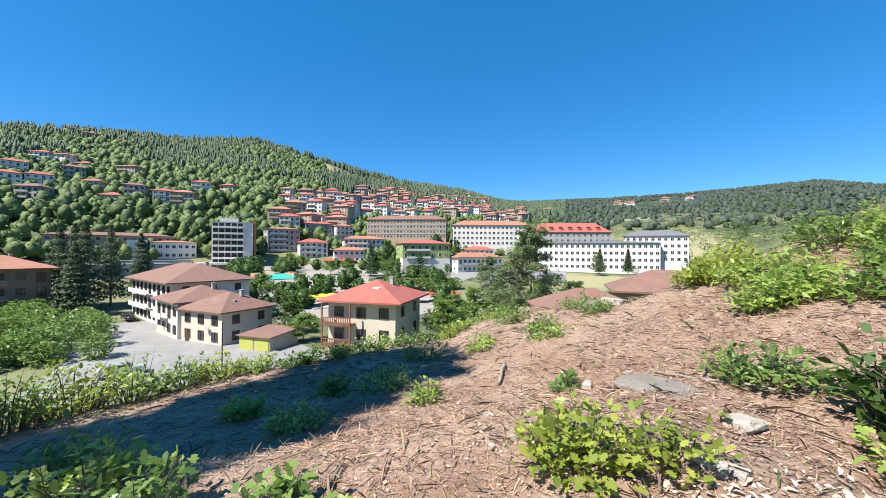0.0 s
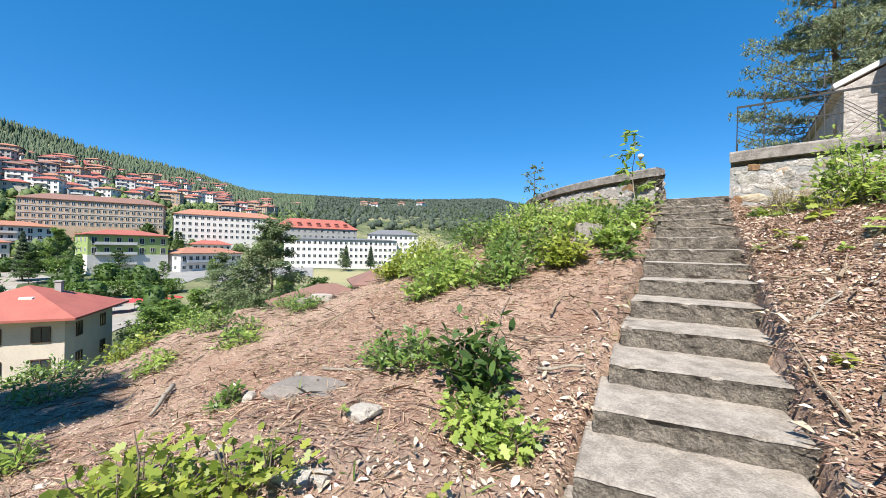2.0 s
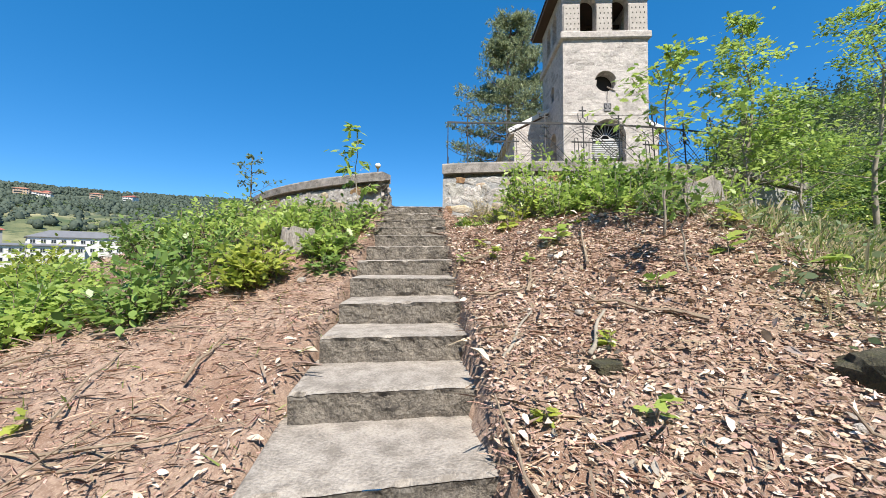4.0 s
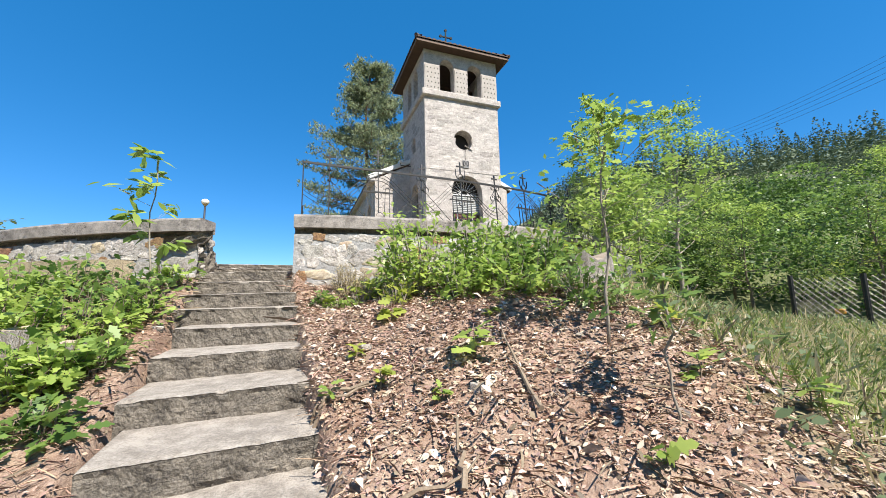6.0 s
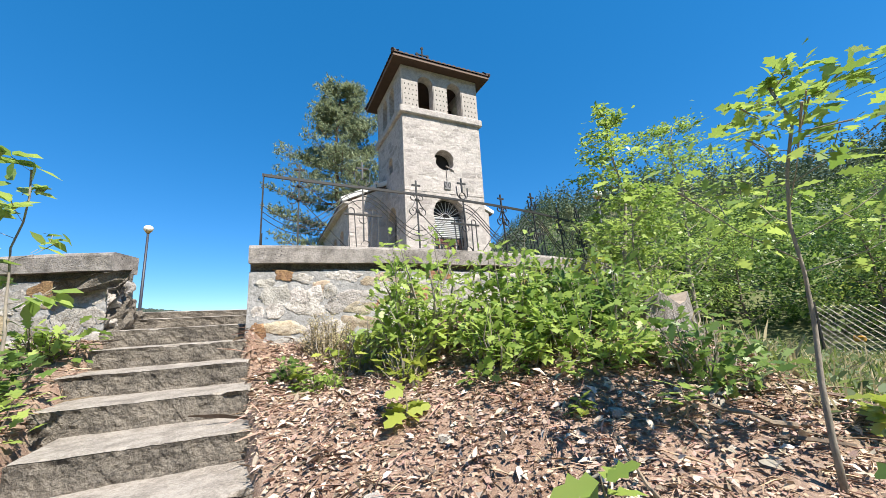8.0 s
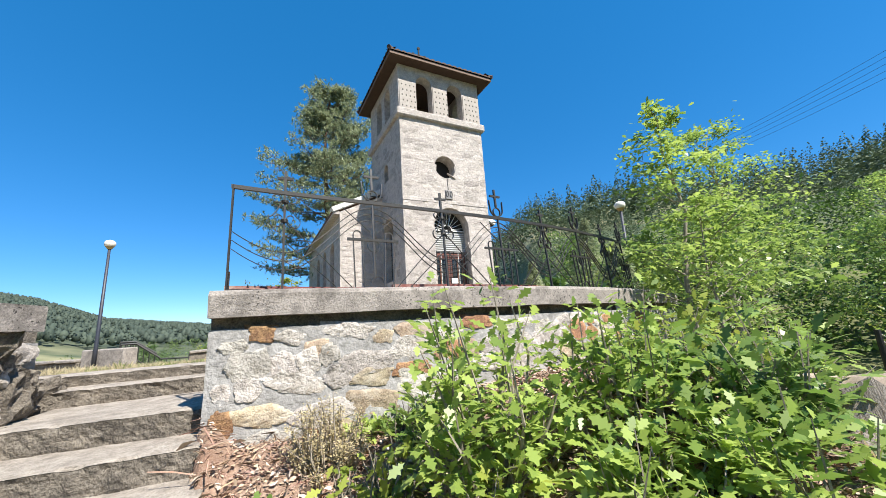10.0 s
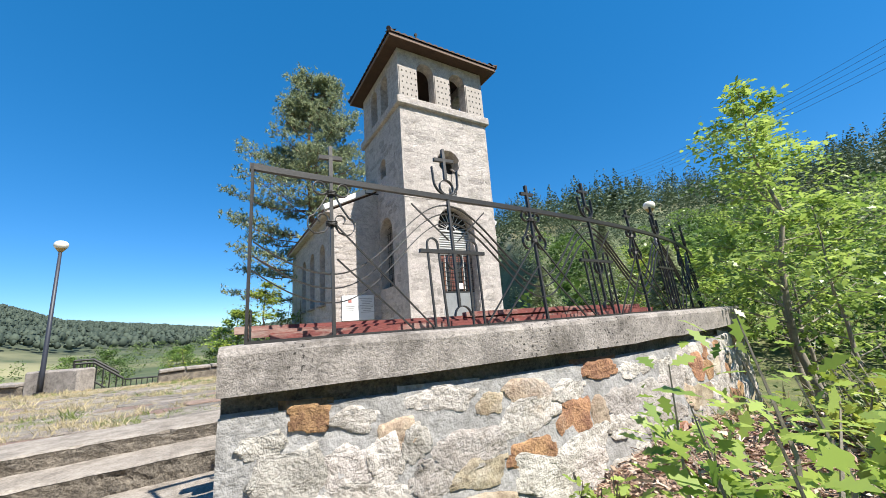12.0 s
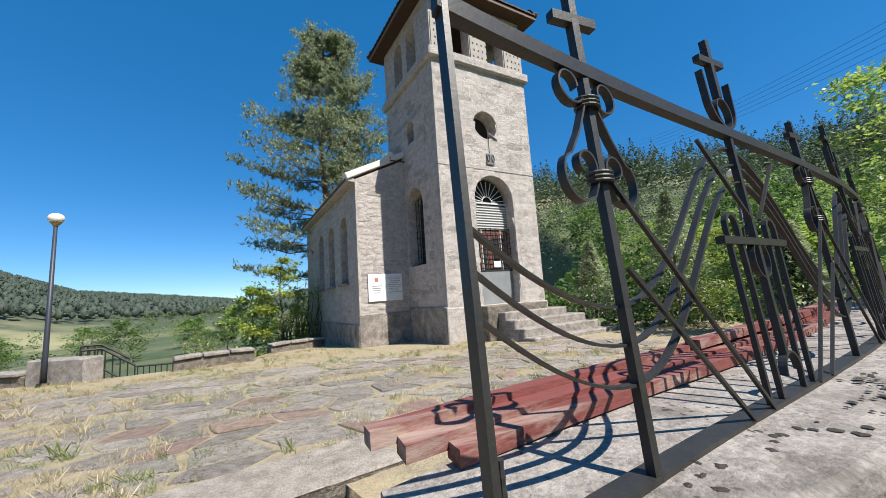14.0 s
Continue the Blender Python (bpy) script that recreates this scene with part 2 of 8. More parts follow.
ASPHALT = surface("sun-bleached asphalt", (0.252, 0.244, 0.235), (0.185, 0.181, 0.176), 0.5, 0.9, 0.2, 8, (0.302, 0.294, 0.277), 0.5)
SQUARE = surface("pale paved square", (0.319, 0.294, 0.26), (0.227, 0.21, 0.185), 0.3, 0.9, 0.2, 5, (0.277, 0.21, 0.143), 0.5)
PLASTER_WHITE = surface("white plaster", (0.70, 0.67, 0.625), (0.60, 0.57, 0.53), 0.5, 0.9, 0.2, 9)
PLASTER_CREAM = surface("cream plaster", (0.571, 0.504, 0.412), (0.462, 0.403, 0.336), 0.5, 0.9, 0.2, 9)
PLASTER_GREY = surface("grey plaster", (0.386, 0.37, 0.353), (0.286, 0.277, 0.26), 0.5, 0.9, 0.2, 9)
PLASTER_TAN = surface("tan plaster", (0.437, 0.319, 0.218), (0.353, 0.252, 0.176), 0.5, 0.9, 0.2, 9)
PLASTER_GREEN = surface("lime green plaster", (0.302, 0.386, 0.134), (0.252, 0.328, 0.118), 0.5, 0.9, 0.2, 9)
BARE_BRICK = surface("bare brick", (0.286, 0.21, 0.16), (0.202, 0.143, 0.109), 1.5, 0.95, 0.4, 14)
ROOF_RED = surface("red roof tiles", (0.38, 0.112, 0.084), (0.28, 0.080, 0.060), 0.6, 0.8, 0.3, 8, (0.26, 0.11, 0.085), 0.5)
ROOF_ORANGE = surface("orange roof tiles", (0.38, 0.175, 0.11), (0.29, 0.13, 0.085), 0.6, 0.8, 0.3, 8, (0.26, 0.14, 0.10), 0.5)
ROOF_BROWN = surface("weathered brown roof tiles", (0.235, 0.128, 0.098), (0.165, 0.088, 0.068), 0.8, 0.85, 0.3, 8, (0.14, 0.10, 0.08), 0.5)
ROOF_GREY = surface("grey sheet roof", (0.168, 0.168, 0.176), (0.126, 0.126, 0.134), 0.6, 0.6, 0.1, 8)
PANE = glass_material("window glass", (0.0294, 0.0378, 0.0462))
FRAME_WHITE = plain("white window frame", (0.605, 0.605, 0.588), 0.6)
FRAME_BROWN = plain("brown window frame", (0.084, 0.0462, 0.0294), 0.6)
WOOD = surface("stained timber", (0.218, 0.101, 0.0588), (0.143, 0.0672, 0.042), 5, 0.7, 0.3, 40)


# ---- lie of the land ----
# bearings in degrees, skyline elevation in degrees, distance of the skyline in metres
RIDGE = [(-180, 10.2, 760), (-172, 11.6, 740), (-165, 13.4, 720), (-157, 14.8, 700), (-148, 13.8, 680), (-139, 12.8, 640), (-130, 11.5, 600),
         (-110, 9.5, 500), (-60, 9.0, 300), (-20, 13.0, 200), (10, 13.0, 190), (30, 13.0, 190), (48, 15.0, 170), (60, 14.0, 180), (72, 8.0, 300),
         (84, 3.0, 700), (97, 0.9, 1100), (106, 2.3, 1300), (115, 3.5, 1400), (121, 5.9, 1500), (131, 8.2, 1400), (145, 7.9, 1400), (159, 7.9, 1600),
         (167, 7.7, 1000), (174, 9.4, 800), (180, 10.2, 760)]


def smooth(a, b, x):
    k = np.clip((x - a) / (b - a), 0, 1)
    return k * k * (3 - 2 * k)


VALLEY_TURN, VALLEY_DROP = 1.33, 0.014


def valley_side(az):
    """1 for bearings over the valley and its town, 0 over the wooded slope and the chapel."""
    az = np.asarray(az, float) % 360
    return smooth(95, 125, az) * smooth(270, 245, az)


def swung(x, y):
    """From the plan of the town to the ground: the new place, the turn in degrees and the fall in metres."""
    dx, dy = np.asarray(x, float) - 1.7, np.asarray(y, float) + 9
    az, far = np.degrees(np.arctan2(dy, dx)), np.hypot(dx, dy)
    w = valley_side(az)
    q = np.radians(az - VALLEY_TURN * w)
    return 1.7 - 0.27 * w + far * np.cos(q), -9 + 0.5 * w + far * np.sin(q), -VALLEY_TURN * w, w * (0.22 - VALLEY_DROP * far)


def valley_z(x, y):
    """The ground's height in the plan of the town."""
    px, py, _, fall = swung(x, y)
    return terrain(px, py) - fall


def terrain(x, y):
    """Height of the ground: the cleared bank below the terrace, the valley with the town, and the hills round it."""
    x, y = np.asarray(x, float), np.asarray(y, float)
    up = np.where(y > -6.0, 0.18 + (y - 0.14) * 0.345, -1.938 + (y + 6.0) * 0.10)
    up = np.minimum(up, 0.10 + 0.02 * y)
    up = up + 0.20 * np.exp(-((x + 0.4) ** 2 + (y + 7.4) ** 2) / 1.6)
    bank = up - 0.10 * np.maximum(-1.2 - x, 0) - 0.35 * np.clip(-6.3 - y, 0, 1.2) * smooth(-1.0, -3.0, x) - 0.40 * np.maximum(-5.2 - x, 0) * smooth(-5.2, -3.2, y) + 0.30 * smooth(0.6, 2.6, x) * smooth(-4.4, -2.6, y) * (1 - smooth(-1.2, 0.4, y))
    bank = bank - 0.28 * np.clip(x - 3.2, 0, 2.5) - 0.12 * np.clip(x - 5.7, 0, 6) - 0.20 * smooth(2.4, 0.9, x) * smooth(0.0, 0.25, x) * smooth(-1.8, -0.5, y)
    r = np.hypot(x - 2, y + 6)
    drop = np.maximum(r - 11.0, 0) * 0.50 * smooth(-2.0, -6.0, x)
    north = np.maximum(y - 14.0, 0) * 0.42 * (1 - smooth(4, 12, x))
    near = bank - drop - north
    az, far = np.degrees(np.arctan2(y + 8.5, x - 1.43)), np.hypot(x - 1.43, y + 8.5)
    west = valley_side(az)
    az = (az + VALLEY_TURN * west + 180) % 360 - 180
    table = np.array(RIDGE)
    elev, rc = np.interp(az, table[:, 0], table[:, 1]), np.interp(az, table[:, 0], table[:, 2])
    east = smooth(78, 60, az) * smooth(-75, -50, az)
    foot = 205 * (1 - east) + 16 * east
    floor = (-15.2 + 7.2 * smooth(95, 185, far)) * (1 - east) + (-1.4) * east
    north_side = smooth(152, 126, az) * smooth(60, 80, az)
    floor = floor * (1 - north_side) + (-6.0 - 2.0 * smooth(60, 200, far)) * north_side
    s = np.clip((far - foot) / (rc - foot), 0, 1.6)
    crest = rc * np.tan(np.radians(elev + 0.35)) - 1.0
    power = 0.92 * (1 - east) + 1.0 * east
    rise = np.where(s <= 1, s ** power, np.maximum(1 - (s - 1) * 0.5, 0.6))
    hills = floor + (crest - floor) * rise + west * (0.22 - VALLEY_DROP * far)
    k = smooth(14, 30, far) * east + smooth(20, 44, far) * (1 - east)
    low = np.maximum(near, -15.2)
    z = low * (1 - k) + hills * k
    # the bed of the stairs, and the ground under the terrace
    ahead, aside = (x + 0.036) * -0.241 + (y - 0.214) * 0.9705, (x + 0.036) * 0.9705 + (y - 0.214) * 0.241
    bed = smooth(0.01, -0.06, aside) * smooth(-1.08, -0.98, aside) * smooth(-8.9, -8.4, ahead) * smooth(1.6, 1.2, ahead)
    z = z - 0.30 * bed - 0.07 * smooth(-0.4, -0.6, aside) * smooth(-2.2, -1.4, aside) * smooth(-9.2, -8.6, ahead)
    inside = smooth(10.35, 9.9, np.hypot(x, y - 10.5)) * smooth(0.0, 0.6, y)
    return z * (1 - inside) + np.minimum(z, -0.5 - 0.30 * np.clip(y - 9.5, 0, 8) * smooth(0.6, -1.0, x)) * inside

# ---- shape helpers ----


class Shape:
    """Collects boxes, tubes and ribbons into one mesh."""

    def __init__(self):
        self.v, self.f, self.m, self.n = [], [], [], 0

    def add(self, verts, faces, slot=0):
        self.v.append(np.asarray(verts, float))
        self.f += [tuple(i + self.n for i in f) for f in faces]
        self.m += [slot] * len(faces)
        self.n += len(verts)
        return self

    def box(self, c, s, bevel=0.0, turn=None, slot=0):
        h = np.array(s, float) / 2
        if bevel <= 0:
            signs = np.array([(x, y, z) for x in (-1, 1) for y in (-1, 1) for z in (-1, 1)], float)
            v = signs * h
            f = [(0, 1, 3, 2), (4, 6, 7, 5), (0, 4, 5, 1), (2, 3, 7, 6), (0, 2, 6, 4), (1, 5, 7, 3)]
        else:
            b = min(bevel, h.min() * 0.9)
            v, index = [], {}
            corners = [(x, y, z) for x in (-1, 1) for y in (-1, 1) for z in (-1, 1)]
            for k in corners:
                for ax in range(3):
                    p = np.array(k, float) * (h - b)
                    p[ax] = k[ax] * h[ax]
                    index[k, ax] = len(v)
                    v.append(p)
            f = []
            for ax in range(3):
                o = [i for i in range(3) if i != ax]
                for s_ in (-1, 1):
                    ring = []
                    for q in ((-1, -1), (1, -1), (1, 1), (-1, 1)):
                        k = [0, 0, 0]
                        k[ax], k[o[0]], k[o[1]] = s_, q[0], q[1]
                        ring.append(index[tuple(k), ax])
                    f.append(tuple(ring))
                for q in ((-1, -1), (1, -1), (1, 1), (-1, 1)):
                    k1, k2 = [0, 0, 0], [0, 0, 0]
                    k1[ax], k2[ax] = -1, 1
                    k1[o[0]] = k2[o[0]] = q[0]
                    k1[o[1]] = k2[o[1]] = q[1]
                    k1, k2 = tuple(k1), tuple(k2)
                    f.append((index[k1, o[0]], index[k2, o[0]], index[k2, o[1]], index[k1, o[1]]))
            for k in corners:
                f.append((index[k, 0], index[k, 1], index[k, 2]))
            v = np.array(v)
            fixed = []
            for q in f:
                a_, b_, c_ = v[q[0]], v[q[1]], v[q[2]]
                fixed.append(q if np.dot(np.cross(b_ - a_, c_ - a_), v[list(q)].mean(0)) > 0 else q[::-1])
            f = fixed
        if turn is not None:
            v = v @ np.array(turn).T
        return self.add(v + np.array(c, float), f, slot)

    def tube(self, pts, radii, sides=8, slot=0, cap=True):
        pts = np.asarray(pts, float)
        radii = np.broadcast_to(radii, len(pts))
        v, f = [], []
        d = np.gradient(pts, axis=0)
        d /= np.linalg.norm(d, axis=1)[:, None] + 1e-9
        side = np.cross(d[0], (0, 0, 1) if abs(d[0][2]) < 0.9 else (1, 0, 0))
        for i in range(len(pts)):
            side = side - d[i] * np.dot(side, d[i])
            side /= np.linalg.norm(side) + 1e-9
            up = np.cross(d[i], side)
            for k in range(sides):
                w = 2 * math.pi * k / sides
                v.append(pts[i] + radii[i] * (math.cos(w) * side + math.sin(w) * up))
        for i in range(len(pts) - 1):
            for k in range(sides):
                a_, b_ = i * sides + k, i * sides + (k + 1) % sides
                f.append((a_, b_, b_ + sides, a_ + sides))
        if cap:
            f.append(tuple(range(sides))[::-1])
            f.append(tuple(range((len(pts) - 1) * sides, len(pts) * sides)))
        return self.add(v, f, slot)

    def ribbon(self, pts, wide, thick, across, slot=0):
        """A flat bar bent along pts; across: the direction of its broad side."""
        pts, across = np.asarray(pts, float), np.asarray(across, float)
        d = np.gradient(pts, axis=0)
        d /= np.linalg.norm(d, axis=1)[:, None] + 1e-9
        v, f = [], []
        for p, q in zip(pts, d):
            n_ = np.cross(q, across)
            n_ /= np.linalg.norm(n_) + 1e-9
            for sa, sn in ((-1, -1), (1, -1), (1, 1), (-1, 1)):
                v.append(p + across * sa * wide / 2 + n_ * sn * thick / 2)
        for i in range(len(pts) - 1):
            for k in range(4):
                a_, b_ = i * 4 + k, i * 4 + (k + 1) % 4
                f.append((a_, b_, b_ + 4, a_ + 4))
        f += [(3, 2, 1, 0), tuple(range(len(pts) * 4 - 4, len(pts) * 4))]
        return self.add(v, f, slot)

    def mesh(self, name, materials, smooth=False):
        me = bpy.data.meshes.new(name)
        me.from_pydata(np.concatenate(self.v).tolist() if self.v else [], [], self.f)
        for m in (materials if isinstance(materials, (list, tuple)) else [materials]):
            me.materials.append(m)
        me.polygons.foreach_set("material_index", self.m)
        if smooth:
            me.polygons.foreach_set("use_smooth", [True] * len(me.polygons))
        me.update()
        return me


def thing(name, label, category, m=None, group="", kind=""):
    ob = new(name)
    if m is not None:
        ob.matrix_world = m
    return tagged(ob, label, category, group, kind)


def part(name, shape, material, parent, label="", smooth=False, kind=""):
    me = shape.mesh(name, material, smooth) if isinstance(shape, Shape) else shape
    ob = new(name, me)
    ob.parent = parent
    return tagged(ob, label, kind=kind)


def single(name, shape, material, label, category, m=None, group="", kind="", smooth=False):
    """A thing that is one mesh."""
    ob = new(name, shape.mesh(name, material, smooth) if isinstance(shape, Shape) else shape)
    if m is not None:
        ob.matrix_world = m
    return tagged(ob, label, category, group, kind)


def arch(x, z0, w, h, steps=10):
    """The outline of a round-headed opening, counter-clockwise from its lower left corner; h is its full height."""
    r = w / 2
    out = [(x - r, z0), (x + r, z0)]
    for i in range(steps + 1):
        q = math.pi * i / steps
        out.append((x + r * math.cos(q), z0 + h - r + r * math.sin(q)))
    return out


def circle(x, z, r, steps=20):
    return [(x + r * math.cos(2 * math.pi * i / steps), z + r * math.sin(2 * math.pi * i / steps)) for i in range(steps)]


def panel(name, outer, holes, thick, material):
    """A wall in the local x-z plane, from y = 0 to y = thick, with openings cut through it."""
    bm = bmesh.new()
    for loop in [outer] + holes:
        vs = [bm.verts.new((x, 0, z)) for x, z in loop]
        for i in range(len(vs)):
            bm.edges.new((vs[i], vs[(i + 1) % len(vs)]))
    bmesh.ops.triangle_fill(bm, use_beauty=True, use_dissolve=False, edges=bm.edges[:])
    out = bmesh.ops.extrude_face_region(bm, geom=bm.faces[:])
    bmesh.ops.translate(bm, vec=(0, thick, 0), verts=[v for v in out["geom"] if isinstance(v, bmesh.types.BMVert)])
    bmesh.ops.recalc_face_normals(bm, faces=bm.faces[:])
    me = bpy.data.meshes.new(name)
    bm.to_mesh(me)
    bm.free()
    me.materials.append(material)
    return me


# leaf outlines: points round the blade, the blade lies along +x, base at the origin
OVAL = np.array([(0, 0, 0), (0.25, 0.2, 0.02), (0.6, 0.24, 0.03), (1, 0, -0.08), (0.6, -0.24, 0.03), (0.25, -0.2, 0.02)])
LOBED = np.array([(0, 0, 0), (0.2, 0.28, 0.03), (0.36, 0.18, 0.0), (0.55, 0.4, 0.02), (0.62, 0.18, 0.0), (0.85, 0.2, -0.03), (1, 0, -0.1),
                  (0.85, -0.2, -0.03), (0.62, -0.18, 0), (0.55, -0.4, 0.02), (0.36, -0.18, 0), (0.2, -0.28, 0.03)])
OAK = np.array([(0, 0, 0), (0.16, 0.05, 0.01), (0.24, 0.17, 0.03), (0.36, 0.10, 0.01), (0.50, 0.30, 0.03), (0.60, 0.15, 0.0), (0.76, 0.25, 0.0), (0.84, 0.11, -0.03), (1, 0.04, -0.10),
                (1, -0.04, -0.10), (0.84, -0.11, -0.03), (0.76, -0.25, 0.0), (0.60, -0.15, 0.0), (0.50, -0.30, 0.03), (0.36, -0.10, 0.01), (0.24, -0.17, 0.03), (0.16, -0.05, 0.01)])
DIAMOND = np.array([(0, 0, 0), (0.5, 0.3, 0.05), (1, 0, -0.05), (0.5, -0.3, 0.05)])
BLADE = np.array([(0, 0.04, 0), (0.6, 0.03, 0.03), (1, 0, -0.05), (0, -0.04, 0)])


def leaf_mesh(name, places, ways, sizes, outline, material, rng, roll=1.0):
    """Many leaves in one mesh. places: base points; ways: directions of the blades."""
    places, ways = np.asarray(places, float), np.asarray(ways, float)
    n_ = len(places)
    ways = ways / (np.linalg.norm(ways, axis=1)[:, None] + 1e-9)
    ref = np.tile((0.0, 0.0, 1.0), (n_, 1)) + rng.normal(0, 0.35 * roll, (n_, 3))
    side = np.cross(ref, ways)
    side /= np.linalg.norm(side, axis=1)[:, None] + 1e-9
    up = np.cross(ways, side)
    k = len(outline)
    v = places[:, None] + sizes[:, None, None] * (outline[None, :, 0:1] * ways[:, None] + outline[None, :, 1:2] * side[:, None] + outline[None, :, 2:3] * up[:, None])
    me = bpy.data.meshes.new(name)
    me.vertices.add(n_ * k)
    me.vertices.foreach_set("co", v.reshape(-1))
    me.loops.add(n_ * k)
    me.loops.foreach_set("vertex_index", np.arange(n_ * k))
    me.polygons.add(n_)
    me.polygons.foreach_set("loop_start", np.arange(n_) * k)
    me.materials.append(material)
    me.update(calc_edges=True)
    me.validate()
    return me


def ground_z(x, y):
    return float(terrain(x, y))


# ---- ground ----
GROUND = bpy.data.materials.new("ground cover")


def ground_material():
    """Litter on the near bank, grass round it, meadow and scrub on the hills."""
    m = GROUND
    m.use_nodes = True
    n, l = m.node_tree.nodes, m.node_tree.links
    p = n["Principled BSDF"]
    p.inputs["Roughness"].default_value = 0.97
    geo = n.new("ShaderNodeNewGeometry")

    def noisy(scale, detail, rough_=0.62):
        x = n.new("ShaderNodeTexNoise")
        x.inputs["Scale"].default_value, x.inputs["Detail"].default_value, x.inputs["Roughness"].default_value = scale, detail, rough_
        l.new(geo.outputs["Position"], x.inputs["Vector"])
        return x.outputs["Fac"]

    def ranged(src, lo, hi):
        r = n.new("ShaderNodeMapRange")
        r.inputs["From Min"].default_value, r.inputs["From Max"].default_value = lo, hi
        l.new(src, r.inputs["Value"])
        return r.outputs[0]

    def mix(f, x, y):
        q = n.new("ShaderNodeMix")
        q.data_type = "RGBA"
        for slot, v in ((q.inputs["Factor"], f), (q.inputs["A"], x), (q.inputs["B"], y)):
            if isinstance(v, tuple):
                slot.default_value = (*v, 1)
            else:
                l.new(v, slot)
        return q.outputs["Result"]

    litter = mix(ranged(noisy(26, 6, 0.75), 0.36, 0.64), (0.185, 0.113, 0.0798), (0.403, 0.286, 0.21))
    litter = mix(ranged(noisy(1.3, 5), 0.45, 0.66), litter, (0.21, 0.118, 0.0756))
    litter = mix(ranged(noisy(150, 3, 0.8), 0.5, 0.75), litter, (0.487, 0.378, 0.286))
    grass = mix(ranged(noisy(2.5, 6, 0.7), 0.35, 0.65), (0.0588, 0.084, 0.0252), (0.16, 0.16, 0.0672))
    meadow = mix(ranged(noisy(0.03, 7, 0.7), 0.40, 0.60), (0.045, 0.072, 0.026), (0.165, 0.165, 0.075))
    meadow = mix(ranged(noisy(0.12, 7, 0.78), 0.46, 0.58), meadow, (0.036, 0.058, 0.022))
    meadow = mix(ranged(noisy(0.011, 4, 0.6), 0.50, 0.60), meadow, (0.27, 0.25, 0.13))
    split = n.new("ShaderNodeSeparateXYZ")
    l.new(geo.outputs["Position"], split.inputs[0])
    meadow = mix(ranged(split.outputs["Y"], 210, 330), meadow, mix(ranged(noisy(0.05, 6, 0.7), 0.42, 0.6), (0.034, 0.050, 0.030), (0.075, 0.090, 0.048)))
    away = n.new("ShaderNodeVectorMath")
    away.operation = "DISTANCE"
    away.inputs[1].default_value = (-1.0, -6.0, -2.0)
    l.new(geo.outputs["Position"], away.inputs[0])
    wobble = n.new("ShaderNodeMath")
    wobble.operation = "MULTIPLY_ADD"
    wobble.inputs[1].default_value = 5.0
    l.new(noisy(0.5, 4), wobble.inputs[0])
    l.new(away.outputs["Value"], wobble.inputs[2])
    colour = mix(ranged(wobble.outputs[0], 11.5, 13.5), litter, grass)
    parts = n.new("ShaderNodeSeparateXYZ")
    l.new(geo.outputs["Position"], parts.inputs[0])
    east = n.new("ShaderNodeMath")
    east.operation = "MULTIPLY_ADD"
    east.inputs[1].default_value = 2.0
    l.new(noisy(1.2, 4), east.inputs[0])
    l.new(parts.outputs["X"], east.inputs[2])
    colour = mix(ranged(east.outputs[0], 3.7, 5.0), colour, grass)
    colour = mix(ranged(away.outputs["Value"], 30, 60), colour, meadow)
    l.new(colour, p.inputs["Base Color"])
    bn = n.new("ShaderNodeBump")
    bn.inputs["Strength"].default_value, bn.inputs["Distance"].default_value = 0.8, 0.03
    l.new(noisy(30, 6, 0.75), bn.inputs["Height"])
    l.new(bn.outputs[0], p.inputs["Normal"])


ground_material()


def build_ground():
    """One sheet in rings round the foot of the stairs, fine near by and wide far off."""
    rings = np.concatenate([np.linspace(0.05, 12, 150), np.geomspace(12.2, 4800, 150)])
    turns = np.radians(np.linspace(-180, 180, 541)[:-1])
    rr, tt = np.meshgrid(rings, turns, indexing="ij")
    x, y = 0.6 + rr * np.cos(tt), -4.6 + rr * np.sin(tt)
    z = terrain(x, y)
    rough = np.array([noise.noise((px * 1.1, py * 1.1, 0)) * 0.06 + noise.noise((px * 4.3, py * 4.3, 5)) * 0.025 + noise.noise((px * 13, py * 13, 9)) * 0.012
                      for px, py in zip(x[:150].ravel(), y[:150].ravel())]).reshape(x[:150].shape)
    z[:150] += rough
    hill = np.array([noise.fractal((px * 0.004, py * 0.004, 3), 1, 2, 5) for px, py in zip(x[190:].ravel(), y[190:].ravel())]).reshape(x[190:].shape)
    z[190:] += hill * np.clip((rr[190:] - 60) * 0.018, 0, 8)
    n1, n2 = rr.shape
    v = np.stack([x, y, z], -1).reshape(-1, 3)
    i, j = np.meshgrid(np.arange(n1 - 1), np.arange(n2), indexing="ij")
    k = (j + 1) % n2
    f = np.stack([i * n2 + j, (i + 1) * n2 + j, (i + 1) * n2 + k, i * n2 + k], -1).reshape(-1, 4)
    me = bpy.data.meshes.new("ground")
    me.vertices.add(len(v))
    me.vertices.foreach_set("co", v.reshape(-1))
    me.loops.add(f.size)
    me.loops.foreach_set("vertex_index", f.reshape(-1))
    me.polygons.add(len(f))
    me.polygons.foreach_set("loop_start", np.arange(len(f)) * 4)
    me.polygons.foreach_set("use_smooth", [True] * len(f))
    me.materials.append(GROUND)
    me.update(calc_edges=True)
    return single("ground", me, GROUND, "brown litter-covered bank falling to a green valley", "ground", kind="structure")


build_ground()

# ---- stairs: dir runs uphill; step 0 is the landing between the wall ends ----
STAIR_WIDTH = 0.98
UPHILL = np.array((-0.241, 0.9705, 0))
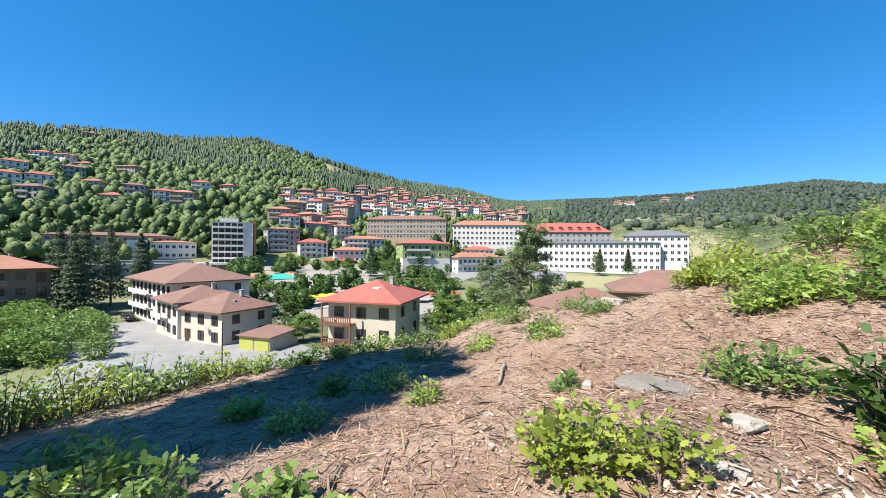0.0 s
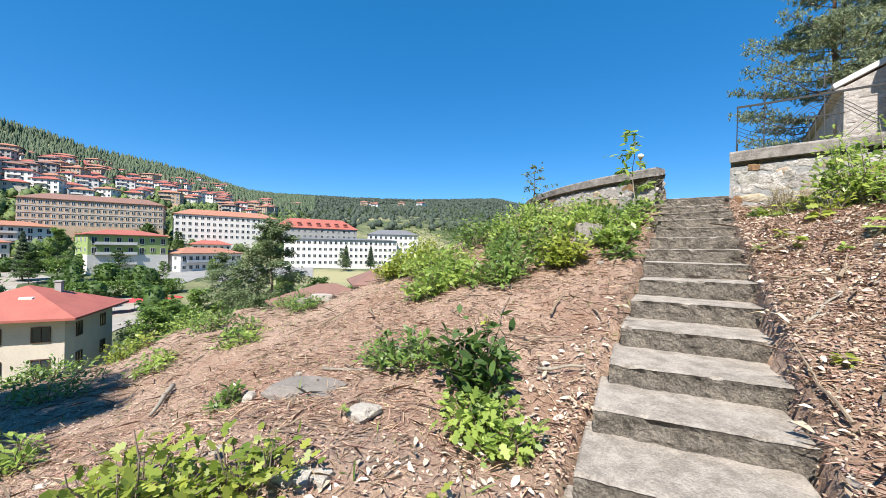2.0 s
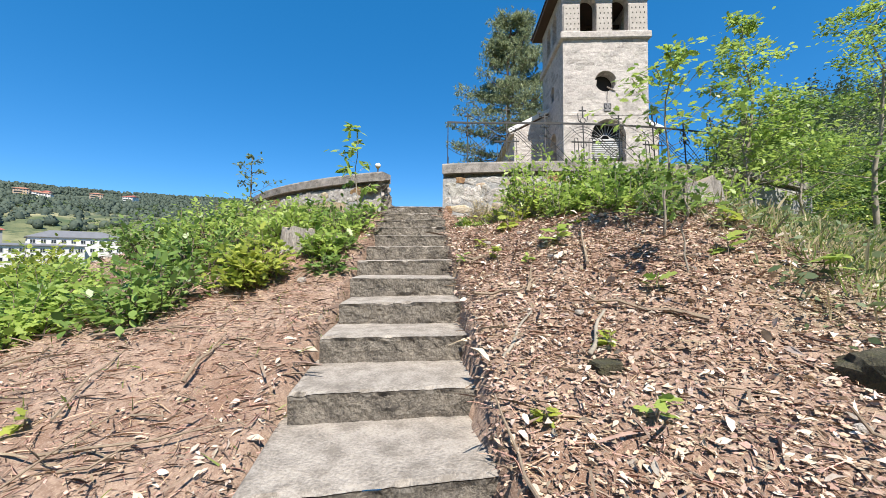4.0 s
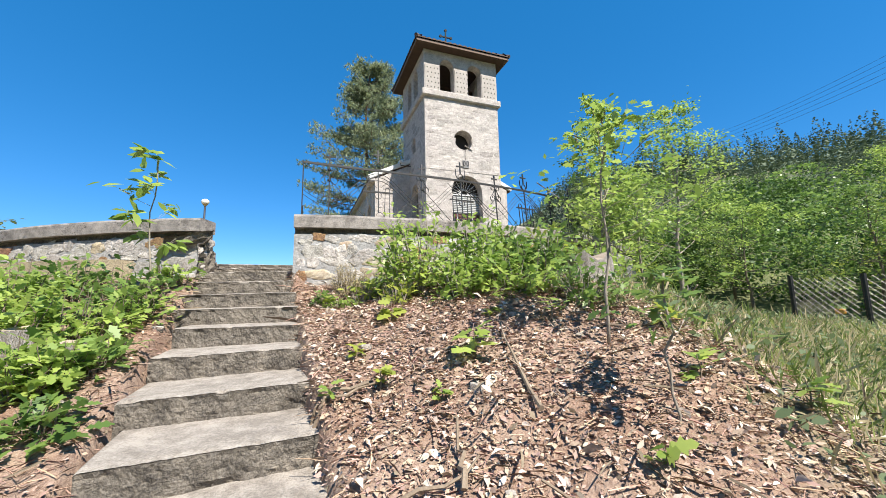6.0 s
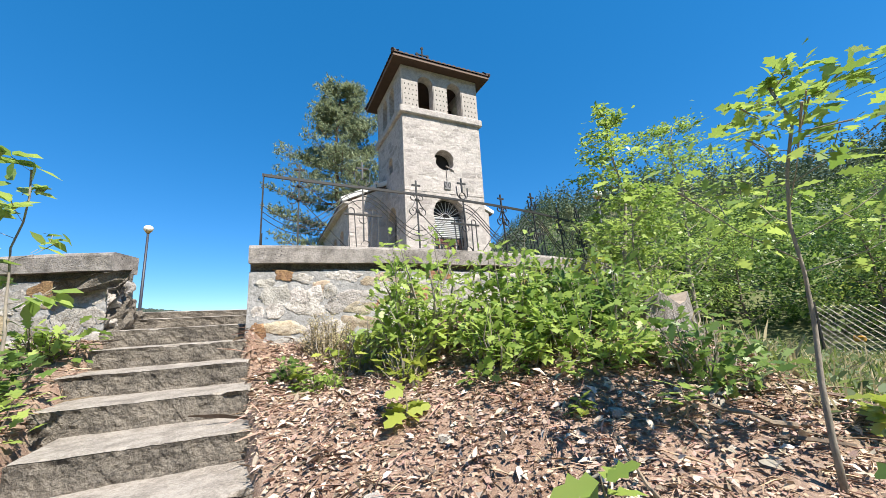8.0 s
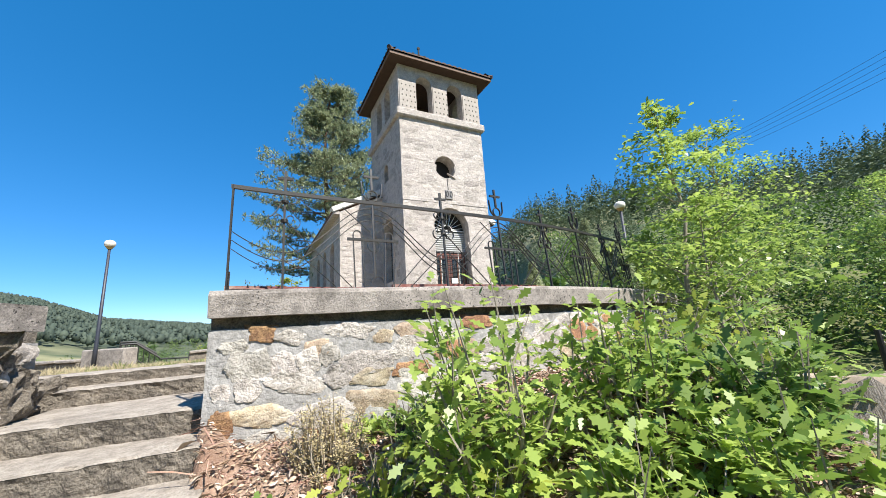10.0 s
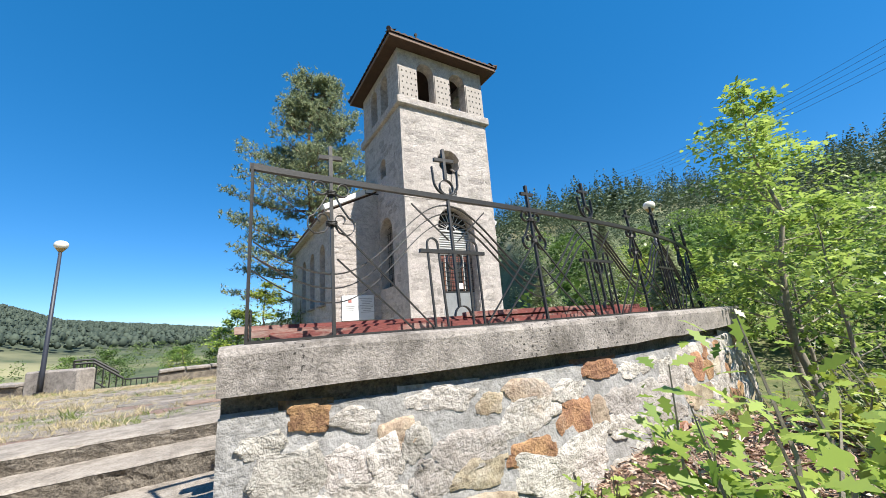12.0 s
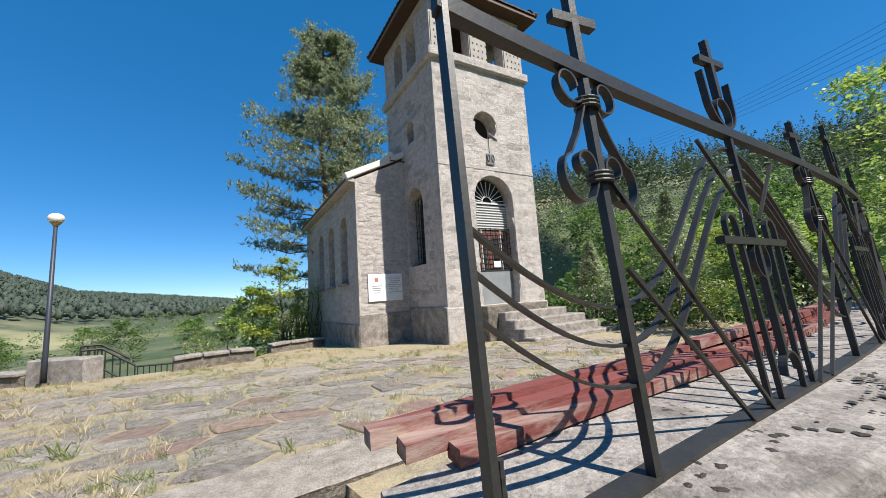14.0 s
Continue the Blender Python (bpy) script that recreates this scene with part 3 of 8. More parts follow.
# distance down from the landing's edge and height of each step's front edge
STEP_RUN = [0.0, 0.40, 0.84, 1.24, 1.68, 2.13, 2.66, 3.18, 3.64, 4.08, 4.58, 5.13, 5.61] + [6.10 + 0.49 * k for k in range(6)]
STEP_TOP = [0.146, 0.0, -0.150, -0.298, -0.450, -0.606, -0.770, -0.928, -1.093, -1.262, -1.432, -1.588, -1.722] + [-1.86 - 0.14 * k for k in range(6)]


def step_place(k):
    """The right front corner of step k and its turn: the flight fans round as it climbs."""
    p = np.array((-0.036, 0.214, 0)) - UPHILL * STEP_RUN[k]
    return pose(p[0], p[1], STEP_TOP[k], 0, 0, 4.0 + 1.4 * min(k, 12))


def slab_mesh(name, w, d, h, seed, tilt=0.0):
    """A worn cast step: its edges are uneven and its front is pitted. Origin at its right front top corner; slot 0 tread, 1 riser."""
    nx, nd, nz = 84, 7, 13
    s = Shape()
    off = seed * 7.3
    top, front = np.zeros((nx + 1, nd + 1, 3)), np.zeros((nx + 1, nz + 1, 3))
    for i in range(nx + 1):
        x = -w + w * i / nx
        chip = max(0.0, noise.noise((x * 9, off, 1)) - 0.16) * 0.08
        for j in range(nd + 1):
            y = d * (j / nd) ** 1.5
            sunk = 0.004 * noise.noise((x * 7, y * 7, off)) + 0.002 * noise.noise((x * 30, y * 30, off))
            if j == 0:
                y += chip + 0.005 * noise.noise((x * 25, off, 4))
                sunk -= 0.006 + 0.6 * chip
            if i in (0, nx):
                sunk -= 0.008
            top[i, j] = (x, y, sunk + tilt * (x + w / 2))
        for j in range(nz + 1):
            z = -0.012 - (h - 0.012) * j / nz
            front[i, j] = (x, 0.004 + 0.010 * noise.noise((x * 8, z * 9, off)) + 0.013 * noise.noise((x * 26, z * 28, off + 3)) + 0.006 * noise.noise((x * 60, z * 60, off + 6)) - max(0, noise.noise((x * 5, z * 8, off + 9)) - 0.25) * -0.05, z)
        front[i, 0] = top[i, 0] + (0, -0.002, -0.003)
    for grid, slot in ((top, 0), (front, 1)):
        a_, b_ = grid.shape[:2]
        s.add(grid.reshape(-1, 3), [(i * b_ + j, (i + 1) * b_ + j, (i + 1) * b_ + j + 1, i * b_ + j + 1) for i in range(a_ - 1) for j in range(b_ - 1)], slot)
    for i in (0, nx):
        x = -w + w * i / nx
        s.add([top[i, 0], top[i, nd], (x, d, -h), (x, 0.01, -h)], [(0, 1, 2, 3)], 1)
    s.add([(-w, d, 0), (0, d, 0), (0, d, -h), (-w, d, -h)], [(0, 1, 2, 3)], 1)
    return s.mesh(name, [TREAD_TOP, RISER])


stairs = thing("stairs", "worn concrete steps climbing the bank between stone walls", "stairs", kind="structure")
for k in range(0, 19):
    jog = random.Random(k)
    w = STAIR_WIDTH + (0.10 if k < 4 else 0.0) + jog.uniform(-0.03, 0.05)
    deep = STEP_RUN[k] - STEP_RUN[k - 1] + 0.14 if k else 1.2
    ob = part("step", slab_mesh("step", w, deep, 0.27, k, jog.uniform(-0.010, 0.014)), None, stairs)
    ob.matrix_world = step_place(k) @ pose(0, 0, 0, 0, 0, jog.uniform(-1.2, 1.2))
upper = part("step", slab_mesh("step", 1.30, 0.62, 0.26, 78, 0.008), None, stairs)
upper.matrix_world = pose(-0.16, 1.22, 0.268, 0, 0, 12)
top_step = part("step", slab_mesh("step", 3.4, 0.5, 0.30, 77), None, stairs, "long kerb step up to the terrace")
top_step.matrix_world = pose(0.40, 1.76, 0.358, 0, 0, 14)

# ---- terrace floor ----
TERRACE_CENTRE, TERRACE_R = np.array((0.0, 10.5)), 10.5


def terrace_z(x, y):
    return 0.345 - 0.033 * max(y - 1.8, 0)


def terrace_back(x):
    """The far edge of the terrace, where its low walls stand."""
    return float(np.interp(x, (-8, -5.4, -3.8, -2.6, -1.2, -1.0, 0.3, 0.6), (10.9, 9.6, 8.8, 9.0, 9.5, 11.3, 12.0, 21)))


def build_terrace():
    s = Shape()
    nr, nt = 40, 120
    v, f = [], []
    for i in range(nr + 1):
        for j in range(nt):
            r, q = (TERRACE_R - 0.15) * i / nr, 2 * math.pi * j / nt
            x, y = r * math.cos(q), 10.5 + r * math.sin(q)
            y = max(y, 1.86 + 0.27 * x) if -1.7 < x < 0.10 else max(y, 0.25)
            y = min(y, terrace_back(x))
            v.append((x, y, terrace_z(x, y) + noise.noise((x * 1.5, y * 1.5, 2)) * 0.012 - 0.012))
    for i in range(nr):
        for j in range(nt):
            k = (j + 1) % nt
            f.append((i * nt + j, (i + 1) * nt + j, (i + 1) * nt + k, i * nt + k))
    s.add(v, f)
    lower = [(x, y, -0.9) for x, y, z in v[-nt:]]
    s.add(v[-nt:] + lower, [(j, (j + 1) % nt, nt + (j + 1) % nt, nt + j) for j in range(nt)])
    return single("terrace_floor", s, PAVED_EARTH, "terrace of worn slabs with dry grass in the joints", "terrace", kind="structure", smooth=True)


terrace = build_terrace()

# ---- retaining walls ----
CAP_TOP, CAP_THICK = 0.88, 0.175


def ring_wall(name, centre, radius, a0, a1, label, base=-1.6, lean=0.05):
    """A curved rubble wall with a concrete cap that overhangs it. Angles in degrees from -y, positive towards +x."""
    wall = thing(name, label, "retaining wall", kind="structure")
    steps = max(8, int(abs(a1 - a0) / 1.2))

    def sweep(profile, wavy, seed):
        rng = np.random.default_rng(seed)
        s = Shape()
        v, f, k = [], [], len(profile)
        for i in range(steps + 1):
            q = radians(a0 + (a1 - a0) * i / steps)
            wider = 0.30 * (1 - math.exp(-abs(q - radians(a0)) * radius))
            for (off, z) in profile:
                r = radius - off - (wider if off > 0.25 else 0) + rng.normal(0, wavy)
                v.append((centre[0] + r * math.sin(q), centre[1] - r * math.cos(q), z + rng.normal(0, wavy)))
        for i in range(steps):
            for j in range(k):
                m_ = (j + 1) % k
                f.append((i * k + j, i * k + m_, (i + 1) * k + m_, (i + 1) * k + j))
        f += [tuple(range(k))[::-1], tuple(range(steps * k, steps * k + k))]
        return s.add(v, f)

    part("wall_core", sweep([(0.10, CAP_TOP - CAP_THICK - 0.075), (0.33, CAP_TOP - CAP_THICK - 0.075), (0.33, base), (0.09 - lean * 2, base), (0.09 - lean, 0.0)], 0.004, 1), MORTAR, wall)
    # the pointed face: mortar smeared unevenly over the rubble
    fs, fz = max(20, int(abs(radians(a1 - a0)) * radius / 0.035)), 42
    v = []
    for i in range(fs + 1):
        q = radians(a0 + (a1 - a0) * i / fs)
        for j in range(fz + 1):
            z = base + (CAP_TOP - CAP_THICK - 0.078 - base) * (j / fz) ** 0.8
            u = abs(q) * radius
            r = radius - 0.060 + 0.05 * min(max((0.62 - z) / 0.62, 0), 2) + 0.007 * noise.noise((u * 4, z * 6, base)) + 0.008 * noise.noise((u * 11, z * 15, 3)) + 0.006 * noise.noise((u * 30, z * 36, 6))
            v.append((centre[0] + r * math.sin(q), centre[1] - r * math.cos(q), z))
    part("pointing", Shape().add(v, [(i * (fz + 1) + j, (i + 1) * (fz + 1) + j, (i + 1) * (fz + 1) + j + 1, i * (fz + 1) + j + 1) for i in range(fs) for j in range(fz)]), MORTAR, wall, "rough grey mortar pointing", smooth=True)
    # set-back band; its dark colour also carries the shade under the cap
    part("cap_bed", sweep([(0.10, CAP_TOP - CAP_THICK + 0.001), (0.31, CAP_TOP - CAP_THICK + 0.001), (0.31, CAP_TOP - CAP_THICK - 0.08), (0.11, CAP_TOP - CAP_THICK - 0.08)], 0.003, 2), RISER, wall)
    part("cap", sweep([(0.002, CAP_TOP - 0.030), (0.012, CAP_TOP - 0.008), (0.032, CAP_TOP), (0.35, CAP_TOP), (0.362, CAP_TOP - 0.015), (0.362, CAP_TOP - CAP_THICK), (0.008, CAP_TOP - CAP_THICK)], 0.0025, 3), CONCRETE, wall, "weathered concrete cap")
    return wall


WALL_RIGHT = ((0.0, 10.5), 10.5)
WALL_LEFT = ((0.0, 8.5), 8.25)
wall_right = ring_wall("retaining_wall", *WALL_RIGHT, 0.05, 48, "curved rubble retaining wall with concrete cap", base=-0.9)
wall_left = ring_wall("retaining_wall", *WALL_LEFT, -8.5, -62, "curved rubble wall with cap, partly overgrown")


def wall_remnant():
    """The broken end of the left wall: torn stones stepping down beside the landing to the terrace kerb."""
    n1, n2 = 46, 40
    v = []
    for i in range(n1 + 1):
        f = i / n1
        base = np.array((-1.10, 0.26)) + UPHILL[:2] * 1.35 * f
        crest = 0.66 - 0.34 * min(f / 0.55, 1) ** 0.8 + 0.10 * noise.noise((f * 9, 0, 4)) + 0.05 * noise.noise((f * 25, 1, 4))
        for j in range(n2 + 1):
            g = j / n2
            # round from the stair side over the crest to the back
            side, z = (0.0, -0.12 + (crest + 0.12) * g / 0.5) if g < 0.5 else (-(g - 0.5) * 0.9, crest - 0.10 * (g - 0.5))
            p = np.array((base[0] + side, base[1], z))
            k = Vector((p[0] * 5, p[1] * 5, p[2] * 7))
            rough = 0.075 * noise.cell(k) + 0.05 * noise.noise(k * 1.7) + 0.03 * noise.noise(k * 4)
            v.append((p[0] + rough, p[1] + 0.04 * noise.noise(k * 1.3 + Vector((5, 0, 0))), p[2] + 0.4 * rough))
    m_ = n2 + 1
    part("broken_end", Shape().add(v, [(i * m_ + j, (i + 1) * m_ + j, (i + 1) * m_ + j + 1, i * m_ + j + 1) for i in range(n1) for j in range(n2)]), RISER, wall_left, "torn dark stonework of the broken wall end")


wall_remnant()


# ---- wrought-iron railing on the cap ----
RAIL_R, RAIL_TOP, RAIL_LEAN = 10.5, 1.633, 0.05


def on_rail(s, z, out=0.0):
    """A point on the railing: s metres along it from the wall's end, at height z; out: towards the slope. It leans inwards with its height."""
    r = RAIL_R - 0.05 - 0.30 * (1 - math.exp(-max(s, 0))) - RAIL_LEAN * (z - CAP_TOP) / 0.745 + out
    q = s / RAIL_R
    return np.array((r * math.sin(q), 10.5 - r * math.cos(q), z))


def rail_axes(s):
    q = s / RAIL_R
    along, inward = np.array((math.cos(q), math.sin(q), 0)), np.array((-math.sin(q), math.cos(q), 0))
    return along, inward


def flat(s0, pts):
    """Points drawn in the plane of the railing (metres along from s0, height)."""
    return [on_rail(s0 + a_, z) for a_, z in pts]


def bar(s, pts, size, across_out=True, name="bar", parent=None, label=""):
    along, inward = rail_axes(s)
    sh = Shape().ribbon(pts, size[0], size[1], inward if across_out else along)
    return part(name, sh, IRON, parent, label)


railing = thing("railing", "black wrought-iron railing with crosses and scrolls on the cap", "railing")
LENGTH = 6.4
run = np.linspace(0.078, LENGTH, 60)
part("base_rail", Shape().ribbon([on_rail(s, CAP_TOP + 0.006, -0.012) for s in [0.085] + list(run[1:])], 0.045, 0.012, (0, 1, 0)), IRON, railing)
tr = Shape()
tr.ribbon([on_rail(s, RAIL_TOP) for s in run], 0.026, 0.028, (0, 1, 0))
part("top_rail", tr, IRON, railing)
end = Shape().ribbon([on_rail(0.09, CAP_TOP), on_rail(0.09, RAIL_TOP + 0.014)], 0.030, 0.010, (0, 1, 0))
part("end_post", end, IRON, railing)
rebar = Shape()
rebar.tube([on_rail(0.103, z, 0.006) for z in np.linspace(CAP_TOP - 0.05, CAP_TOP + 0.13, 20)], [0.0045 + 0.0011 * (i % 2) for i in range(20)], 7)
part("rebar_stub", rebar, IRON, railing, "ribbed steel bar welded beside the end post")


def coil(cx, cz, r0, r1, a0, a1, n_=22):
    out = []
    for i in range(n_):
        k = i / (n_ - 1)
        q, r = radians(a0 + (a1 - a0) * k), r0 + (r1 - r0) * k
        out.append((cx + r * math.cos(q), cz + r * math.sin(q)))
    return out


def cross(s, z0, parent, size=0.20):
    along, inward = rail_axes(s)
    sh = Shape()
    sh.ribbon([on_rail(s, z0), on_rail(s, z0 + size)], 0.020, 0.018, inward)
    arm = on_rail(s, z0 + size * 0.62)
    sh.ribbon([arm - along * size * 0.33, arm + along * size * 0.33], 0.020, 0.020, inward)
    part("cross", sh, IRON, parent)


def lyre_post(s):
    """A post with a cross on top, two small scrolls under the rail and a lyre of bent strip."""
    along, inward = rail_axes(s)
    p = part("post", Shape().ribbon([on_rail(s, CAP_TOP), on_rail(s, RAIL_TOP)], 0.019, 0.015, inward), IRON, railing)
    cross(s, RAIL_TOP + 0.014, p, 0.17)
    for g in (-1, 1):
        small = [(g * a_, z) for a_, z in [(0.014, RAIL_TOP - 0.075)] + coil(0.055, RAIL_TOP - 0.045, 0.040, 0.022, 215, 540)]
        part("scroll", Shape().ribbon(flat(s, small), 0.020, 0.004, inward), IRON, p)
        lyre = [(g * 0.014, RAIL_TOP - 0.07), (g * 0.05, RAIL_TOP - 0.14), (g * 0.085, RAIL_TOP - 0.19)]
        lyre += [(g * a_, z) for a_, z in coil(0.062, RAIL_TOP - 0.232, 0.052, 0.048, 40, -80, 12)]
        lyre += [(g * 0.035, RAIL_TOP - 0.268), (g * 0.015, RAIL_TOP - 0.235)]
        part("lyre_strip", Shape().ribbon(flat(s, lyre), 0.020, 0.004, inward), IRON, p)
        curl = [(g * a_, z) for a_, z in [(0.015, RAIL_TOP - 0.225)] + coil(0.045, RAIL_TOP - 0.205, 0.030, 0.018, 200, -60, 18)]
        part("scroll", Shape().ribbon(flat(s, curl), 0.020, 0.004, inward), IRON, p)
    for z in (RAIL_TOP - 0.072, RAIL_TOP - 0.226):
        c = Shape()
        for k in (-1, 0, 1):
            ring = [on_rail(s, z + k * 0.008) + along * 0.024 * math.cos(w) + inward * 0.020 * math.sin(w) for w in np.linspace(0, 2 * math.pi, 13)]
            c.tube(ring, 0.004, 6)
        part("collar", c, IRON, p)


def crown_post(s):
    """A post with a ringed crescent and a cross on top, and a low cross bar carried on two uprights."""
    along, inward = rail_axes(s)
    p = part("post", Shape().ribbon([on_rail(s, CAP_TOP + 0.11), on_rail(s, RAIL_TOP)], 0.018, 0.014, inward), IRON, railing)
    cross(s, RAIL_TOP + 0.12, p, 0.20)
    part("ring", Shape().ribbon(flat(s, coil(0, RAIL_TOP + 0.066, 0.048, 0.048, 0, 360, 26)), 0.020, 0.005, inward), IRON, p)
    part("crescent", Shape().ribbon(flat(s, [(-0.092, RAIL_TOP + 0.19)] + coil(0, RAIL_TOP + 0.105, 0.088, 0.088, 190, 350, 22) + [(0.092, RAIL_TOP + 0.19)]), 0.020, 0.006, inward), IRON, p)
    part("cross_bar", Shape().ribbon([on_rail(s - 0.225, CAP_TOP + 0.42), on_rail(s + 0.225, CAP_TOP + 0.42)], 0.022, 0.020, inward), IRON, p)
    part("ring", Shape().ribbon(flat(s, coil(0, CAP_TOP + 0.37, 0.052, 0.052, 0, 360, 26)), 0.018, 0.004, inward), IRON, p)
    for g in (-1, 1):
        hoop = [(g * 0.085, CAP_TOP), (g * 0.105, CAP_TOP + 0.46)] + [(g * a_, z) for a_, z in coil(0.140, CAP_TOP + 0.46, 0.035, 0.035, 180, 0, 9)] + [(g * 0.165, CAP_TOP)]
        part("hoop", Shape().ribbon(flat(s, hoop), 0.013, 0.009, inward), IRON, p)
    part("foot_arch", Shape().ribbon(flat(s, coil(0.02, CAP_TOP + 0.06, 0.055, 0.055, 0, 180, 16)), 0.020, 0.005, inward), IRON, p)


POSTS = [0.43, 1.13, 1.83, 2.54, 3.24, 3.94, 4.64, 5.34]
for i, s in enumerate(POSTS):
    (crown_post if i % 2 else lyre_post)(s)
# three wavy strips that hang low at the lyre posts and arch over the crowned ones
for k in range(4):
    pts = []
    for s in np.linspace(0.10, 5.3, 150):
        u_ = (s - POSTS[0]) / (POSTS[1] - POSTS[0])
        top, bottom = RAIL_TOP - 0.045 - 0.055 * k, CAP_TOP + 0.285 - 0.066 * k
        if s < POSTS[0]:
            u_ *= 0.80
        z = (top + bottom) / 2 - (top - bottom) / 2 * math.cos(math.pi * u_)
        pts.append(on_rail(s, max(z, CAP_TOP + 0.03), -0.012 + 0.004 * k))
    if k < 3:
        part("wave_strip", Shape().ribbon(pts, 0.016, 0.005, (0, 1, 0)), IRON, railing)
for i in range(0, len(POSTS) - 1):
    s, g = POSTS[i], 1
    if i % 2:
        s, g = POSTS[i + 1], -1
    for top, reach in ((RAIL_TOP - 0.235, 0.52), (RAIL_TOP - 0.40, 0.40)):
        bar(s, [on_rail(s + g * 0.02, top, 0.012), on_rail(s + g * reach, CAP_TOP + 0.01, 0.012)], (0.009, 0.007), True, "diagonal_bar", railing)
    c = POSTS[i] if i % 2 else POSTS[i + 1]
    bar(s, [on_rail(c - g * 0.26, RAIL_TOP - 0.07, 0.014), on_rail(c - g * 0.03, RAIL_TOP - 0.27, 0.014)], (0.009, 0.006), True, "diagonal_bar", railing)

# crusts of dark lichen on the outer strip of the cap
LICHEN = surface("black lichen crust", (0.030, 0.026, 0.022), (0.060, 0.052, 0.044), 60, 0.97, 0.6, 200)
rng = np.random.default_rng(77)
for k in range(17):
    crust, s_ = Shape(), 0.15 + 4.6 * rng.random() ** 1.4
    off = rng.uniform(0.05, 0.05 + 0.22 * (1 - math.exp(-s_)))
    for j in range(int(rng.integers(4, 13))):
        u, w_, rr = s_ + rng.normal(0, 0.05), off + rng.normal(0, 0.025), rng.uniform(0.004, 0.013)
        q, r = u / RAIL_R, RAIL_R - max(w_, 0.04)
        cx_, cy_ = r * math.sin(q), 10.5 - r * math.cos(q)
        edge = [rr * rng.uniform(0.6, 1.3) for _ in range(9)]
        ring = [(cx_ + e * math.cos(2 * math.pi * m_ / 9), cy_ + e * math.sin(2 * math.pi * m_ / 9), CAP_TOP + 0.0025) for m_, e in enumerate(edge)]
        crust.add(ring + [(cx_, cy_, CAP_TOP + 0.005)], [(m_, (m_ + 1) % 9, 9) for m_ in range(9)])
    part("lichen", crust, LICHEN, wall_right, kind="stuff")

# ---- planks stacked on the cap behind the railing ----
for i, (off, lift, s0, s1, roll) in enumerate([(0.285, 0.0, 0.16, 4.1, 0), (0.345, 0.016, 0.06, 4.3, 2), (0.400, 0.036, 0.0, 4.0, -3), (0.36, 0.056, 1.4, 3.9, -2)]):
    pts = []
    for s in np.linspace(s0, s1, 14):
        q = s / RAIL_R
        r = RAIL_R - 0.05 - 0.30 * (1 - math.exp(-max(s, 0))) - off + 0.010 * math.sin(s * 1.3 + i)
        pts.append((r * math.sin(q), 10.5 - r * math.cos(q), CAP_TOP + 0.022 + lift + 0.004 * math.sin(2.1 * s + i)))
    single("plank", Shape().ribbon(pts, 0.062, 0.034, (-0.05, 0.98, radians(roll))), RED_WOOD, "long plank with flaking red paint on the wall cap", "plank", group="planks on the wall cap")

# ---- park lamps on the terrace ----


def park_lamp(x, y, z, height, lean, label):
    lamp = thing("street_lamp", label, "street lamp", pose(x, y, z, 0, lean, 0), group="globe lamps")
    part("pole", Shape().tube([(0, 0, 0), (0, 0, 0.5), (0, 0, height - 0.18)], [0.046, 0.042, 0.030], 14), plain("dark blue pole", (0.03, 0.035, 0.05), 0.5), lamp, smooth=True)
    part("foot", Shape().tube([(0, 0, -0.06), (0, 0, 0.04)], [0.10, 0.09], 14), IRON, lamp)
    part("collar", Shape().tube([(0, 0, height - 0.20), (0, 0, height - 0.15), (0, 0, height - 0.13)], [0.040, 0.075, 0.09], 16), plain("brass collar", (0.45, 0.30, 0.10), 0.5), lamp)
    pts = [(0, 0, height - 0.15 + 0.19 * (0.5 - 0.5 * math.cos(math.pi * i / 10))) for i in range(11)]
    part("globe", Shape().tube(pts, [0.122 * math.sin(math.pi * min(max(i, 0.4), 9.6) / 10) ** 0.75 for i in range(11)], 20), plain("milky globe", (0.80, 0.76, 0.66), 0.25), lamp, "cream opal globe", smooth=True)
    return lamp


park_lamp(-4.52, 8.62, terrace_z(-4.4, 8.3), 3.10, 0.5, "park lamp with cream globe on a dark pole")
park_lamp(7.3, 3.95, 0.05, 3.1, 0, "park lamp with cream globe beside the wooded slope")


# ---- chapel: local x to its right, y to its back ----
CHAPEL = pose(2.95, 7.72, 0.0, 0, 0, 9.5)
chapel = thing("chapel", "small pale stone chapel with a square bell tower", "chapel", CHAPEL)
TW, TD, TH = 3.05, 3.05, 7.20
SIDE = pose(0, 0, 0, 0, 0, -90)   # turns a panel so that its x runs along -y


def chapel_part(name, data, material, label="", local=None, parent=None, smooth=False):
    ob = part(name, data, material, parent or chapel, label, smooth)
    if local is not None:
        ob.matrix_local = local
    return ob


DOOR = (1.62, 0.95, 1.24, 3.33)     # centre, sill, width, height
ROUND = (1.53, 5.66, 0.385)
tower_front = chapel_part("tower_wall", panel("tower_wall", [(0, -0.5), (TW, -0.5), (TW, TH), (0, TH)], [arch(*DOOR), circle(*ROUND)], 0.45, CHAPEL_JOINT), None)
